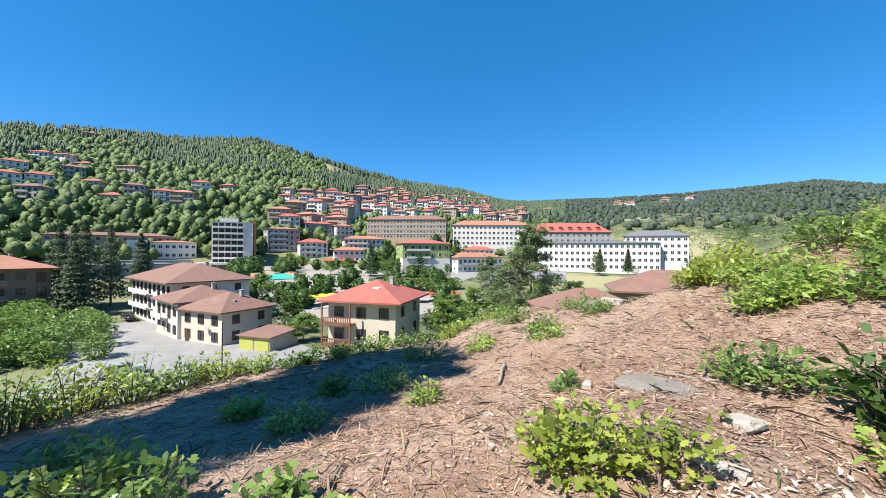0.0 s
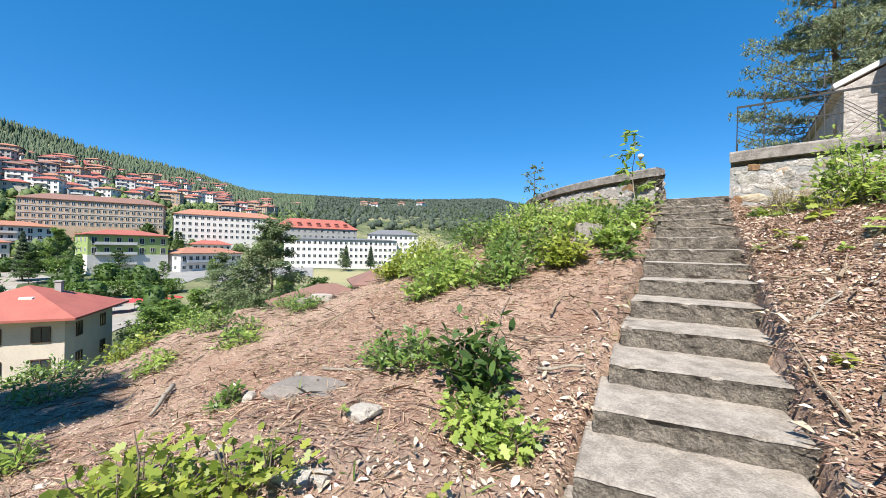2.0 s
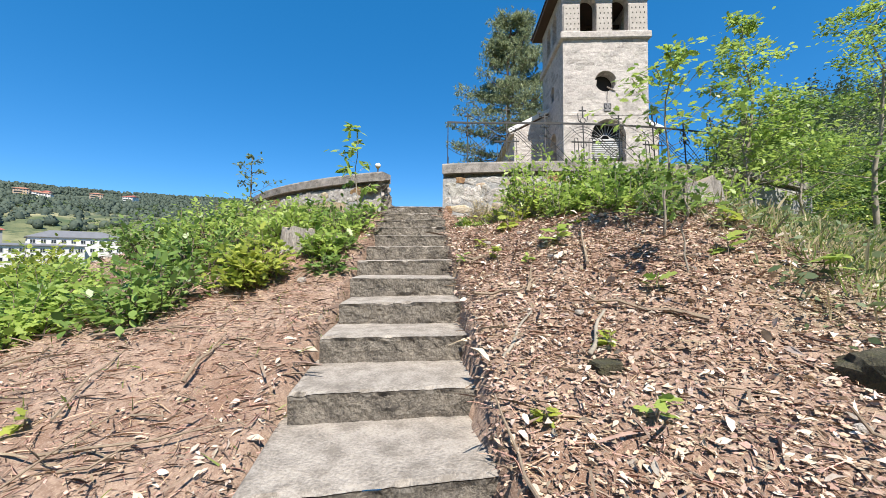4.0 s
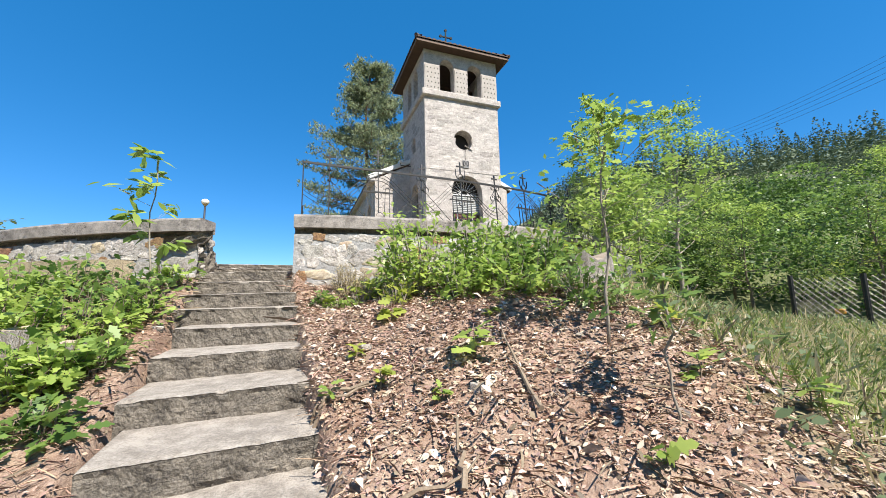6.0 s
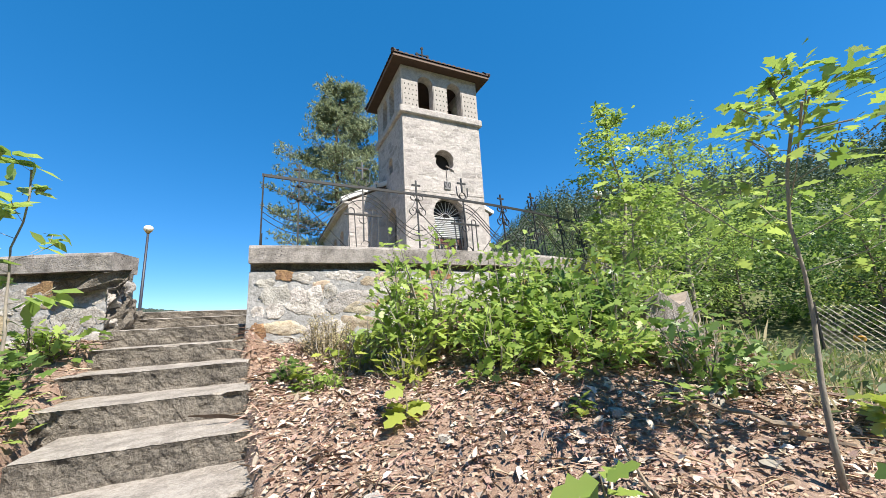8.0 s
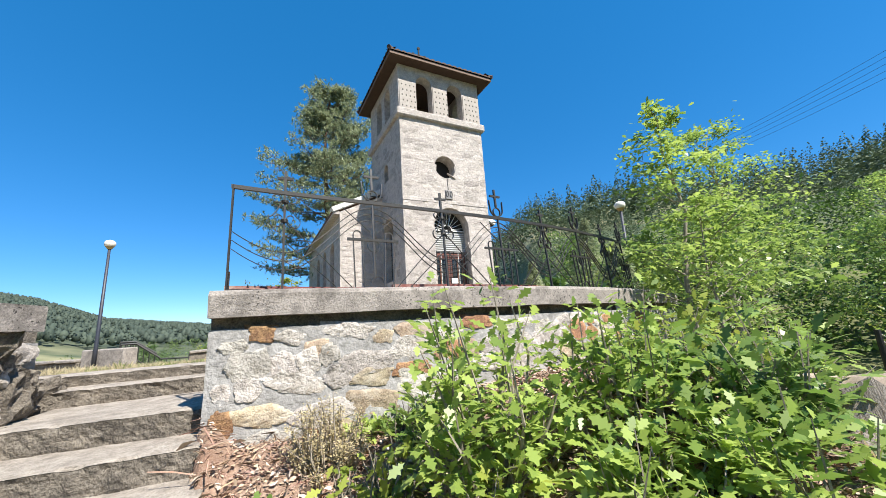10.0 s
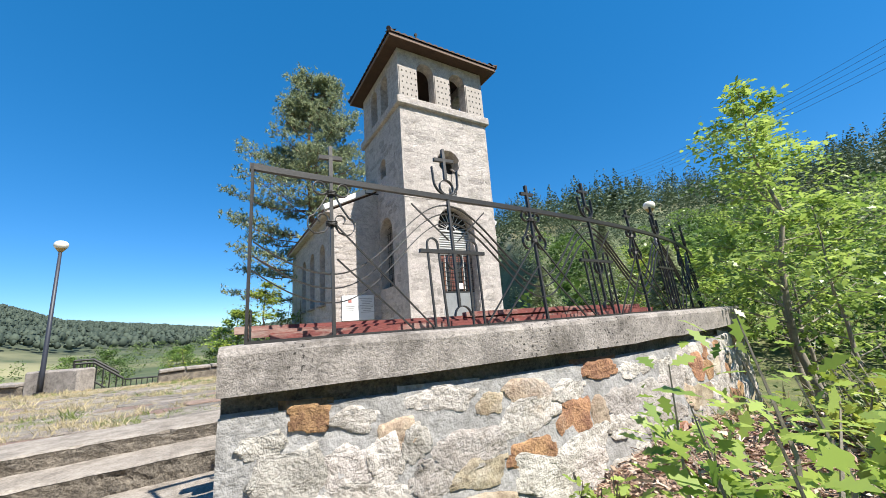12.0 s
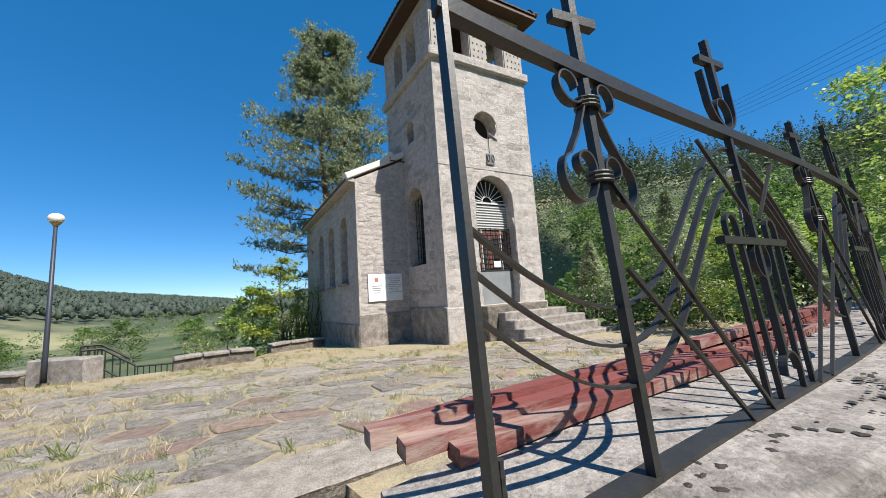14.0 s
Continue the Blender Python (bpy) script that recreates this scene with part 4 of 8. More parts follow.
# left side: panel x runs from back (0) to front (TD)
LEFT = Matrix.Translation((0, TD, 0)) @ SIDE
SIDE_ARCH, SIDE_SLIT = (TD - 1.42, 2.08, 0.98, 2.12), (TD - 1.44, 5.50, 0.46, 0.62)
tower_side = chapel_part("tower_wall", panel("tower_wall", [(0, -0.5), (TD - 0.452, -0.5), (TD - 0.452, TH), (0, TH)], [arch(*SIDE_ARCH), arch(*SIDE_SLIT)], 0.45, CHAPEL_JOINT), None, local=LEFT)
chapel_part("tower_wall", Shape().box((TW - 0.225, TD / 2 + 0.226, TH / 2 - 0.25), (0.45, TD - 0.452, TH + 0.5)), CHAPEL_JOINT)
chapel_part("tower_wall", Shape().box((TW / 2, TD - 0.2, TH / 2 - 0.25), (TW - 0.91, 0.4, TH + 0.5)), CHAPEL_JOINT)
chapel_part("tower_floor", Shape().box((TW / 2, TD / 2, TH - 0.1), (TW - 0.95, TD - 0.95, 0.15)), CHAPEL_JOINT)
chapel_part("cornice", Shape().box((TW / 2, TD / 2, TH + 0.13), (TW + 0.22, TD + 0.22, 0.26), 0.03), CHAPEL_JOINT, "projecting stone cornice below the belfry")
chapel_part("string_course", Shape().box((TW / 2, 0.004, 4.46), (TW + 0.01, 0.04, 0.12), 0.01), CHAPEL_JOINT)

# belfry: four walls with two round arches each
BZ, BH = TH + 0.26, 1.62


def belfry_outline(w):
    out = [(0.0, BZ)]
    for cx in (w * 0.30, w * 0.68):
        a_ = arch(cx, BZ, 0.58, 1.34)
        out += [a_[0]] + a_[2:][::-1] + [a_[1]]
    out += [(w, BZ), (w, BZ + BH), (0.0, BZ + BH)]
    return out


for local, w in ((pose(0.0, 0.0, 0), TW), (Matrix.Translation((0, TD - 0.352, 0)) @ SIDE, TD - 0.704), (Matrix.Translation((TW, 0.352, 0)) @ pose(0, 0, 0, 0, 0, 90), TD - 0.704), (Matrix.Translation((TW, TD, 0)) @ pose(0, 0, 0, 0, 0, 180), TW)):
    chapel_part("belfry_wall", panel("belfry_wall", belfry_outline(w), [], 0.35, CHAPEL_JOINT), None, local=local)
for x0, x1 in ((0.03, 0.60), (1.23, 1.75), (2.39, TW - 0.03)):
    pier = chapel_part("brick_facing", Shape().box(((x0 + x1) / 2, -0.012, BZ + 0.52), (x1 - x0, 0.03, 0.98), 0.004), BRICK_CREAM, "cream perforated brick facing")
    # black blocks set on the face stand for the shade in its holes
    hole_marks = Shape()
    for i in range(5):
        for j in range(int((x1 - x0) / 0.13)):
            hole_marks.box((x0 + 0.09 + 0.14 * j + 0.03 * (i % 2), -0.027, BZ + 0.12 + 0.19 * i), (0.035, 0.012, 0.05))
    part("brick_void", hole_marks, DARK, pier, "dark blocks for the shaded holes in the brick", kind="stuff")
chapel_part("belfry_floor", Shape().box((TW / 2, TD / 2, BZ + 0.03), (TW - 0.75, TD - 0.75, 0.06)), PLINTH)
bell = Shape()
bell.tube([(TW / 2, TD / 2, BZ + 0.62 + z) for z in (0, 0.05, 0.2, 0.38, 0.44)], [0.24, 0.22, 0.16, 0.13, 0.03], 18)
chapel_part("bell", bell, plain("bronze", (0.16, 0.11, 0.05), 0.45, 0.7), smooth=True)
chapel_part("bell_beam", Shape().box((TW / 2, TD / 2, BZ + 1.12), (TW - 0.72, 0.12, 0.12)), EAVE_WOOD)

# tower roof: boarded eaves, fascia and rows of tiles
EZ, OV = BZ + BH, 0.36
soffit = Shape().box((TW / 2, TD / 2, EZ + 0.04), (TW + 2 * OV, TD + 2 * OV, 0.06))
tower_roof = chapel_part("tower_roof", soffit, EAVE_WOOD, "low tiled pyramid roof with brown boarded eaves")
for k in range(4):
    t_ = Matrix.Translation((TW / 2, TD / 2, 0)) @ pose(0, 0, 0, 0, 0, 90 * k)
    ob = part("fascia", Shape().box((0, -(TD / 2 + OV + 0.012), EZ + 0.05), (TW + 2 * OV + 0.05, 0.025, 0.10), 0.004), plain("weathered brown fascia", (0.17, 0.11, 0.08), 0.8), tower_roof)
    ob.matrix_local = t_
    tiles = Shape()
    rows, half = 9, TW / 2 + OV + 0.06
    for r in range(rows):
        f0, f1 = r / rows, (r + 1.25) / rows
        y0, y1, z0, z1 = -half * (1 - f0), -half * (1 - min(f1, 1)), EZ + 0.10 + 1.05 * f0 + 0.035, EZ + 0.10 + 1.05 * min(f1, 1)
        span = half * (1 - f0) * 2
        n_ = max(2, int(span / 0.20))
        for c in range(n_):
            x0 = -span / 2 + span * c / n_
            w_ = span / n_
            pts = [(x0 + w_ * q / 4, 0.045 * math.sin(math.pi * q / 4)) for q in range(5)]
            shrink = (1 - min(f1, 1)) / max(1 - f0, 1e-3)
            v = [(px, y0, z0 + pz) for px, pz in pts] + [(px * (shrink if r == rows - 1 else 1), y1, z1 + pz) for px, pz in pts] + [(pts[0][0], y0, z0 - 0.02), (pts[4][0], y0, z0 - 0.02)]
            tiles.add(v, [(q, q + 1, q + 6, q + 5) for q in range(4)] + [(10, 11, 4, 3, 2, 1, 0)])
    ob = part("roof_tiles", tiles, TILE_DARK, tower_roof, "rows of dark clay tiles", kind="stuff")
    ob.matrix_local = t_
    hip = part("hip_tile", Shape().tube([(-half, -half, EZ + 0.16), (0, 0, EZ + 1.22)], [0.07, 0.07], 8), TILE_DARK, tower_roof)
    hip.matrix_local = t_
DARK_CROSS = plain("dull black cross", (0.012, 0.012, 0.012), 0.85)
top_cross = chapel_part("roof_cross", Shape().box((TW / 2, TD / 2, EZ + 1.72), (0.06, 0.05, 1.0), 0.008).box((TW / 2, TD / 2, EZ + 1.92), (0.46, 0.05, 0.06), 0.008), DARK_CROSS, "dark iron cross on the tower roof")
for dx, dz in ((-0.24, 1.92), (0.24, 1.92), (0, 2.24)):
    part("cross_knob", Shape().tube([(TW / 2 + dx, TD / 2 - 0.03, EZ + dz), (TW / 2 + dx, TD / 2 + 0.03, EZ + dz)], 0.06, 10), DARK_CROSS, top_cross)
for x_ in (1.0, 1.35, 1.75, 2.1):
    chapel_part("small_cross", Shape().box((x_, TD / 2 - 0.9, EZ + 0.72), (0.03, 0.03, 0.4)).box((x_, TD / 2 - 0.9, EZ + 0.83), (0.16, 0.03, 0.03)), DARK_CROSS)

# round window, emblem
# black sheet behind the round opening, in place of its unlit inside
chapel_part("round_reveal", Shape().box((1.53, 0.44, 5.66), (1.0, 0.02, 1.0)), DARK)
chapel_part("round_sill", Shape().box((1.72, -0.01, 5.36), (0.34, 0.06, 0.03), 0.006, Matrix.Rotation(radians(28), 3, "Y")), CONCRETE)
chapel_part("wire", Shape().tube([(1.58, -0.03, 5.30), (1.56, -0.03, 5.05), (1.57, -0.03, 4.86)], 0.008, 6), IRON)
emblem = Shape()
emblem.box((1.58, -0.03, 4.70), (0.25, 0.03, 0.30), 0.01)
chapel_part("emblem", emblem, plain("grey metal emblem", (0.22, 0.21, 0.20), 0.5, 0.5), "small grey metal emblem on the tower")
for dx in (-0.07, 0.07):
    chapel_part("emblem_relief", Shape().tube([(1.58 + dx + 0.04 * math.cos(q), -0.052, 4.72 + 0.09 * math.sin(q)) for q in np.linspace(0, 2 * math.pi, 14)], 0.010, 6), IRON)

# doorway: reveal, door leaf, grille, fanlight
cx, sill, dw, dh = DOOR
door = chapel_part("door", Shape().box((cx, 0.40, sill + 0.95), (dw + 0.1, 0.05, 1.95)), surface("worn red-brown door", (0.20, 0.07, 0.05), (0.12, 0.05, 0.04), 5, 0.7, 0.3, 40), "red-brown glazed door behind an iron grille")
for dx in (-0.3, 0.3):
    part("pane", Shape().box((cx + dx, 0.37, sill + 1.30), (0.34, 0.012, 0.9)), PANE, door)
    part("door_frame", Shape().box((cx + dx, 0.362, sill + 1.30), (0.05, 0.02, 0.9)), WOOD, door)
chapel_part("door_panel", Shape().box((cx, 0.30, sill + 0.42), (dw, 0.05, 0.84), 0.006), surface("grey sheet metal", (0.34, 0.35, 0.35), (0.26, 0.27, 0.27), 4, 0.5, 0.2, 50, metal=0.4), "grey sheet-metal lower door panel")
grille = chapel_part("door_grille", Shape().box((cx, 0.28, sill + 0.86), (dw, 0.03, 0.04)), IRON, "black iron door grille")
for i in range(9):
    part("grille_bar", Shape().box((cx - dw / 2 + dw * i / 8, 0.28, sill + 1.42), (0.018, 0.018, 1.12)), FRAME_WHITE if i % 4 == 2 else IRON, grille)
for i in range(9):
    part("grille_bar", Shape().box((cx, 0.265, sill + 0.92 + 0.13 * i), (dw, 0.012, 0.016)), IRON, grille)
slats = chapel_part("transom", Shape().box((cx, 0.36, sill + 2.28), (dw, 0.03, 0.66)), plain("dusty transom", (0.30, 0.29, 0.27), 0.7), "slatted grey transom above the door")
for i in range(9):
    part("slat", Shape().box((cx, 0.335, sill + 2.0 + 0.07 * i), (dw, 0.02, 0.022)), FRAME_WHITE, slats)
fan = chapel_part("fanlight", Shape().box((cx, 0.40, sill + 2.98), (dw, 0.02, 0.75)), DARK, "dark fanlight with radiating white bars")
for i in range(11):
    q = math.pi * (i + 0.5) / 11
    c_, s_ = math.cos(q), math.sin(q)
    part("ray_bar", Shape().tube([(cx + 0.16 * c_, 0.33, sill + 2.68 + 0.16 * s_), (cx + 0.58 * c_, 0.33, sill + 2.68 + 0.58 * s_)], 0.012, 6), FRAME_WHITE, fan)
part("half_ring", Shape().tube([(cx + 0.16 * math.cos(q), 0.33, sill + 2.68 + 0.16 * math.sin(q)) for q in np.linspace(0, math.pi, 12)], 0.012, 6), FRAME_WHITE, fan)
part("fan_sill", Shape().box((cx, 0.33, sill + 2.66), (dw, 0.04, 0.04)), FRAME_WHITE, fan)
chapel_part("paper_notice", Shape().box((cx + 0.12, 0.255, sill + 1.02), (0.22, 0.006, 0.16)), plain("white paper", (0.78, 0.78, 0.76), 0.7), "white paper notice on the grille")

# side windows
win = chapel_part("window", Shape().box((0.42, 1.42, 3.1), (0.02, 1.05, 2.2)), PANE, "tall arched tower window behind a grille")
for i in range(6):
    part("grille_bar", Shape().box((0.25, 0.98 + 0.175 * i, 3.05), (0.014, 0.014, 1.95)), IRON, win)
for i in range(11):
    part("grille_bar", Shape().box((0.24, 1.42, 2.16 + 0.18 * i), (0.012, 0.95, 0.014)), IRON, win)
chapel_part("window", Shape().box((0.40, 1.44, 5.8), (0.02, 0.6, 0.8)), DARK, "small arched slit window")

# nave
NX0, NX1, NY0, NY1, NE, NR = -1.45, 4.50, 2.0, 9.1, 4.50, 5.95
NM = (NX0 + NX1) / 2
gable = [(NX0, -0.5), (NX1, -0.5), (NX1, NE), (NM, NR), (NX0, NE)]
nave_front = chapel_part("nave_wall", panel("nave_wall", gable, [], 0.4, CHAPEL_JOINT), None, local=pose(0, NY0, 0))
chapel_part("nave_wall", panel("nave_wall", gable, [], 0.4, CHAPEL_JOINT), None, local=pose(0, NY1 - 0.4, 0))
WINS = [3.30, 4.82, 6.34]
span = NY1 - NY0 - 0.804
side_holes = [arch(NY1 - 0.402 - y, 1.78, 0.74, 1.95) for y in WINS]
nave_side = chapel_part("nave_wall", panel("nave_wall", [(0, -0.5), (span, -0.5), (span, NE), (0, NE)], side_holes, 0.4, CHAPEL_JOINT), None, local=Matrix.Translation((NX0, NY1 - 0.402, 0)) @ SIDE)
chapel_part("nave_wall", Shape().box((NX1 - 0.2, (NY0 + NY1) / 2, NE / 2 - 0.25), (0.4, span, NE + 0.5)), CHAPEL_JOINT)
for y in WINS:
    w_ = chapel_part("window", Shape().box((NX0 + 0.28, y, 2.75), (0.02, 0.8, 2.1)), PANE, "tall arched nave window")
    part("mullion", Shape().box((NX0 + 0.25, y, 2.75), (0.04, 0.05, 1.95)), FRAME_BROWN, w_)
    for z in (2.3, 2.8, 3.25):
        part("glazing_bar", Shape().box((NX0 + 0.25, y, z), (0.03, 0.74, 0.035)), FRAME_BROWN, w_)
    chapel_part("window_sill", Shape().box((NX0 - 0.03, y, 1.75), (0.14, 0.9, 0.06), 0.01), CONCRETE)
slope = math.atan2(NR - NE, NM - NX0)
for g in (-1, 1):
    run_ = (NM - NX0) / math.cos(slope) + 0.25
    mid = (NM + g * (NM - NX0 + 0.22) / 2, (NY0 + NY1) / 2 + 0.1, (NR + NE) / 2 + 0.10 - 0.05)
    ob = chapel_part("nave_roof", Shape().box((0, 0, 0), (run_, NY1 - NY0 + 0.1, 0.10), 0.01), TILE, "low-pitched clay tile nave roof")
    ob.matrix_local = Matrix.Translation(mid) @ Matrix.Rotation(g * slope, 4, "Y")
    ob = chapel_part("gable_coping", Shape().box((0, 0, 0), (run_ + 0.06, 0.34, 0.17), 0.015), WHITE_COPING, "white plastered gable coping")
    ob.matrix_local = Matrix.Translation((mid[0], NY0 + 0.12, mid[2] + 0.07)) @ Matrix.Rotation(g * slope, 4, "Y")
chapel_part("nave_eave", Shape().box((NX0 - 0.10, (NY0 + NY1) / 2, NE - 0.03), (0.22, NY1 - NY0, 0.12), 0.02), CHAPEL_JOINT)
chapel_part("plinth", Shape().box((TW / 2, -0.02, 0.25), (TW + 0.09, 0.05, 1.40), 0.015), CHAPEL_JOINT)
chapel_part("plinth", Shape().box((-0.022, 1.0, 0.30), (0.05, 2.0, 1.36), 0.015), PLINTH, "dark damp-stained plinth")
chapel_part("plinth", Shape().box((NX0 - 0.022, (NY0 + NY1) / 2, 0.10), (0.05, NY1 - NY0 + 0.05, 1.10), 0.015), PLINTH, "dark damp-stained plinth")
chapel_part("plinth", Shape().box((NX0 / 2, NY0 - 0.022, 0.25), (-NX0 + 0.05, 0.05, 1.30), 0.015), PLINTH, "damp-stained plinth")

# information board on the nave front
board = chapel_part("notice_board", Shape().box((-0.73, NY0 - 0.03, 1.575), (0.96, 0.025, 0.72), 0.005), plain("white board", (0.76, 0.76, 0.75), 0.45), "white information board with lines of small writing")
for i in range(9):
    part("text_line", Shape().box((-0.50 + 0.02 * (i % 3), NY0 - 0.046, 1.84 - 0.05 * i), (0.40 - 0.05 * (i % 4), 0.004, 0.012)), plain("grey print", (0.25, 0.25, 0.26), 0.6), board)
part("text_mark", Shape().box((-0.98, NY0 - 0.046, 1.78), (0.10, 0.004, 0.10), 0.002), plain("red print", (0.45, 0.16, 0.14), 0.6), board)
for i in range(4):
    part("text_line", Shape().box((-0.98, NY0 - 0.046, 1.62 - 0.06 * i), (0.28 - 0.04 * i, 0.004, 0.014)), plain("grey print", (0.25, 0.25, 0.26), 0.6), board)
# bracket with a small floodlight on the tower side
flood = chapel_part("floodlight", Shape().box((-0.42, 1.95, 5.30), (0.13, 0.20, 0.11), 0.02), plain("pale grey housing", (0.62, 0.62, 0.60), 0.5), "pale floodlight on a bracket")
part("bracket", Shape().tube([(0, 1.9, 5.12), (-0.42, 1.95, 5.14), (-0.42, 1.95, 5.26)], 0.018, 8), IRON, flood)

# steps up to the door
door_steps = chapel_part("door_steps", Shape().box((1.62, -0.30, 0.35), (1.85, 0.56, 1.18), 0.02), RISER, "worn concrete steps to the chapel door")
for i in range(4):
    z = 0.95 - 0.17 * (i + 1)
    part("step", Shape().box((1.95 + 0.14 * i, -0.42 - 0.15 * i, z - 0.35), (1.95 + 0.30 * i, 0.82 + 0.30 * i, 0.70), 0.02), CONCRETE, door_steps)


# ---- plants ----


def bush(name, x, y, w, d, h, leaves, size, outline, material, label, seed, stems=9, group="", droop=0.0, z=None, bark=BARK, clumps=None):
    """A shrub: thin stems rising from one foot, leaves in uneven clumps round their ends."""
    rng = np.random.default_rng(seed)
    z = ground_z(x, y) if z is None else z
    ob = thing(name, label, "bush", pose(x, y, z), group)
    n_ = clumps or stems * 4
    q, r = rng.uniform(0, 2 * math.pi, n_), np.sqrt(rng.uniform(0.02, 1, n_))
    tall = h * (1 - 0.5 * r ** 2) * rng.uniform(0.40, 1.15, n_)
    tip = np.stack([r * np.cos(q) * w / 2, r * np.sin(q) * d / 2, tall], 1)
    foot = tip * (0.45, 0.45, 0) + rng.normal(0, 0.03, (n_, 3)) * (1, 1, 0)
    foot[:, 2] = [ground_z(x + a_, y + b_) - z - 0.04 for a_, b_ in foot[:, :2]]
    tip[:, 2] += [ground_z(x + a_, y + b_) - z for a_, b_ in tip[:, :2]]
    mid = foot * 0.5 + tip * 0.5 + rng.normal(0, 0.05 * h, (n_, 3)) + (0, 0, 0.08 * h)
    sh = Shape()
    for k in range(n_):
        sh.tube([foot[k], mid[k], tip[k]], [0.008 * (0.5 + h), 0.005 * (0.5 + h), 0.002], 4)
    part("woody_frame", sh, bark, ob, kind="stuff")
    # leaves stand along the shoots, thicker towards their ends
    who = rng.integers(0, n_, leaves)
    g = rng.beta(2.0, 1.15, leaves)[:, None]
    p = foot[who] * (1 - g) ** 2 + 2 * mid[who] * g * (1 - g) + tip[who] * g ** 2
    side = rng.normal(0, 1, (leaves, 3)) * (1, 1, 0.5)
    p = p + side * (0.35 * size + 0.03 * min(w, d)) * (0.4 + rng.random((leaves, 1)))
    low = np.array([ground_z(x + a_, y + b_) - z for a_, b_ in p[:, :2]])
    p[:, 2] = np.maximum(p[:, 2], low + 0.02)
    way = side * 0.9 + rng.normal(0, 0.45, (leaves, 3)) + (0, 0, 0.25 - droop)
    part("leaves", leaf_mesh("leaves", p, way, size * rng.uniform(0.5, 1.3, leaves), outline, material, rng), None, ob, kind="stuff")
    return ob


def tree(name, x, y, h, crown, leaves, size, outline, material, label, seed, bark=BARK, base=0.35, trunk=0.02, limbs=14, group="", z=None, lean=(0, 0), shape=0.8, far=False):
    """A broadleaved tree: a tapered bent trunk, forked limbs, leaves in clumps at the twigs."""
    rng = np.random.default_rng(seed)
    z = ground_z(x, y) if z is None else z
    ob = thing(name, label, "tree", pose(x, y, z - 0.05), group)
    n_ = 8
    line = np.array([(lean[0] * (k / n_) ** 1.3 + rng.normal(0, 0.012 * h) * (k > 0), lean[1] * (k / n_) ** 1.3 + rng.normal(0, 0.012 * h) * (k > 0), h * 0.96 * k / n_) for k in range(n_ + 1)])
    sh = Shape().tube(line, [max(trunk * h * (1 - 0.9 * k / n_), 0.006) for k in range(n_ + 1)], 9)
    part("trunk", sh, bark, ob, smooth=True)
    tips, lb = [], Shape()
    for k in range(limbs):
        f = base + (1 - base) * (k + rng.random()) / limbs
        i = min(int(f * n_), n_ - 1)
        s = line[i] + (line[i + 1] - line[i]) * (f * n_ - i)
        q = k * 2.4 + rng.normal(0, 0.4)
        reach = crown * (1 - ((f - base) / (1 - base)) ** 1.6 * shape) * rng.uniform(0.65, 1.1)
        e = s + np.array((math.cos(q) * reach, math.sin(q) * reach, reach * rng.uniform(0.25, 0.7)))
        m_ = (s + e) / 2 + (0, 0, -0.06 * reach)
        lb.tube([s, m_, e], [trunk * h * 0.35 * (1 - f * 0.6), trunk * h * 0.2 * (1 - f * 0.6), 0.004], 6)
        for w in (0.45, 0.7, 0.9, 1.05):
            b_ = s + (e - s) * w + rng.normal(0, 0.12 * reach, 3)
            tips.append((b_, 0.10 * reach + 0.045 * crown))
            if w < 1:
                lb.tube([s + (e - s) * w * 0.85, b_], [trunk * h * 0.10, 0.003], 4)
    tips.append((line[-1], 0.2 * crown))
    part("branchwork", lb, bark, ob, kind="stuff")
    c, spread = np.array([t_[0] for t_ in tips]), np.array([t_[1] for t_ in tips])
    who = rng.integers(0, len(tips), leaves)
    p = c[who] + rng.normal(0, 1, (leaves, 3)) * spread[who][:, None] * (0.95, 0.95, 0.42)
    way = rng.normal(0, 1, (leaves, 3)) + (p - np.array((lean[0] * 0.5, lean[1] * 0.5, h * 0.6))) / crown * 0.7
    way[:, 2] = way[:, 2] * 0.4 - 0.22
    part("crown", leaf_mesh("crown", p, way, size * rng.uniform(0.6, 1.3, leaves), outline, material, rng), None, ob, kind="stuff")
    return ob


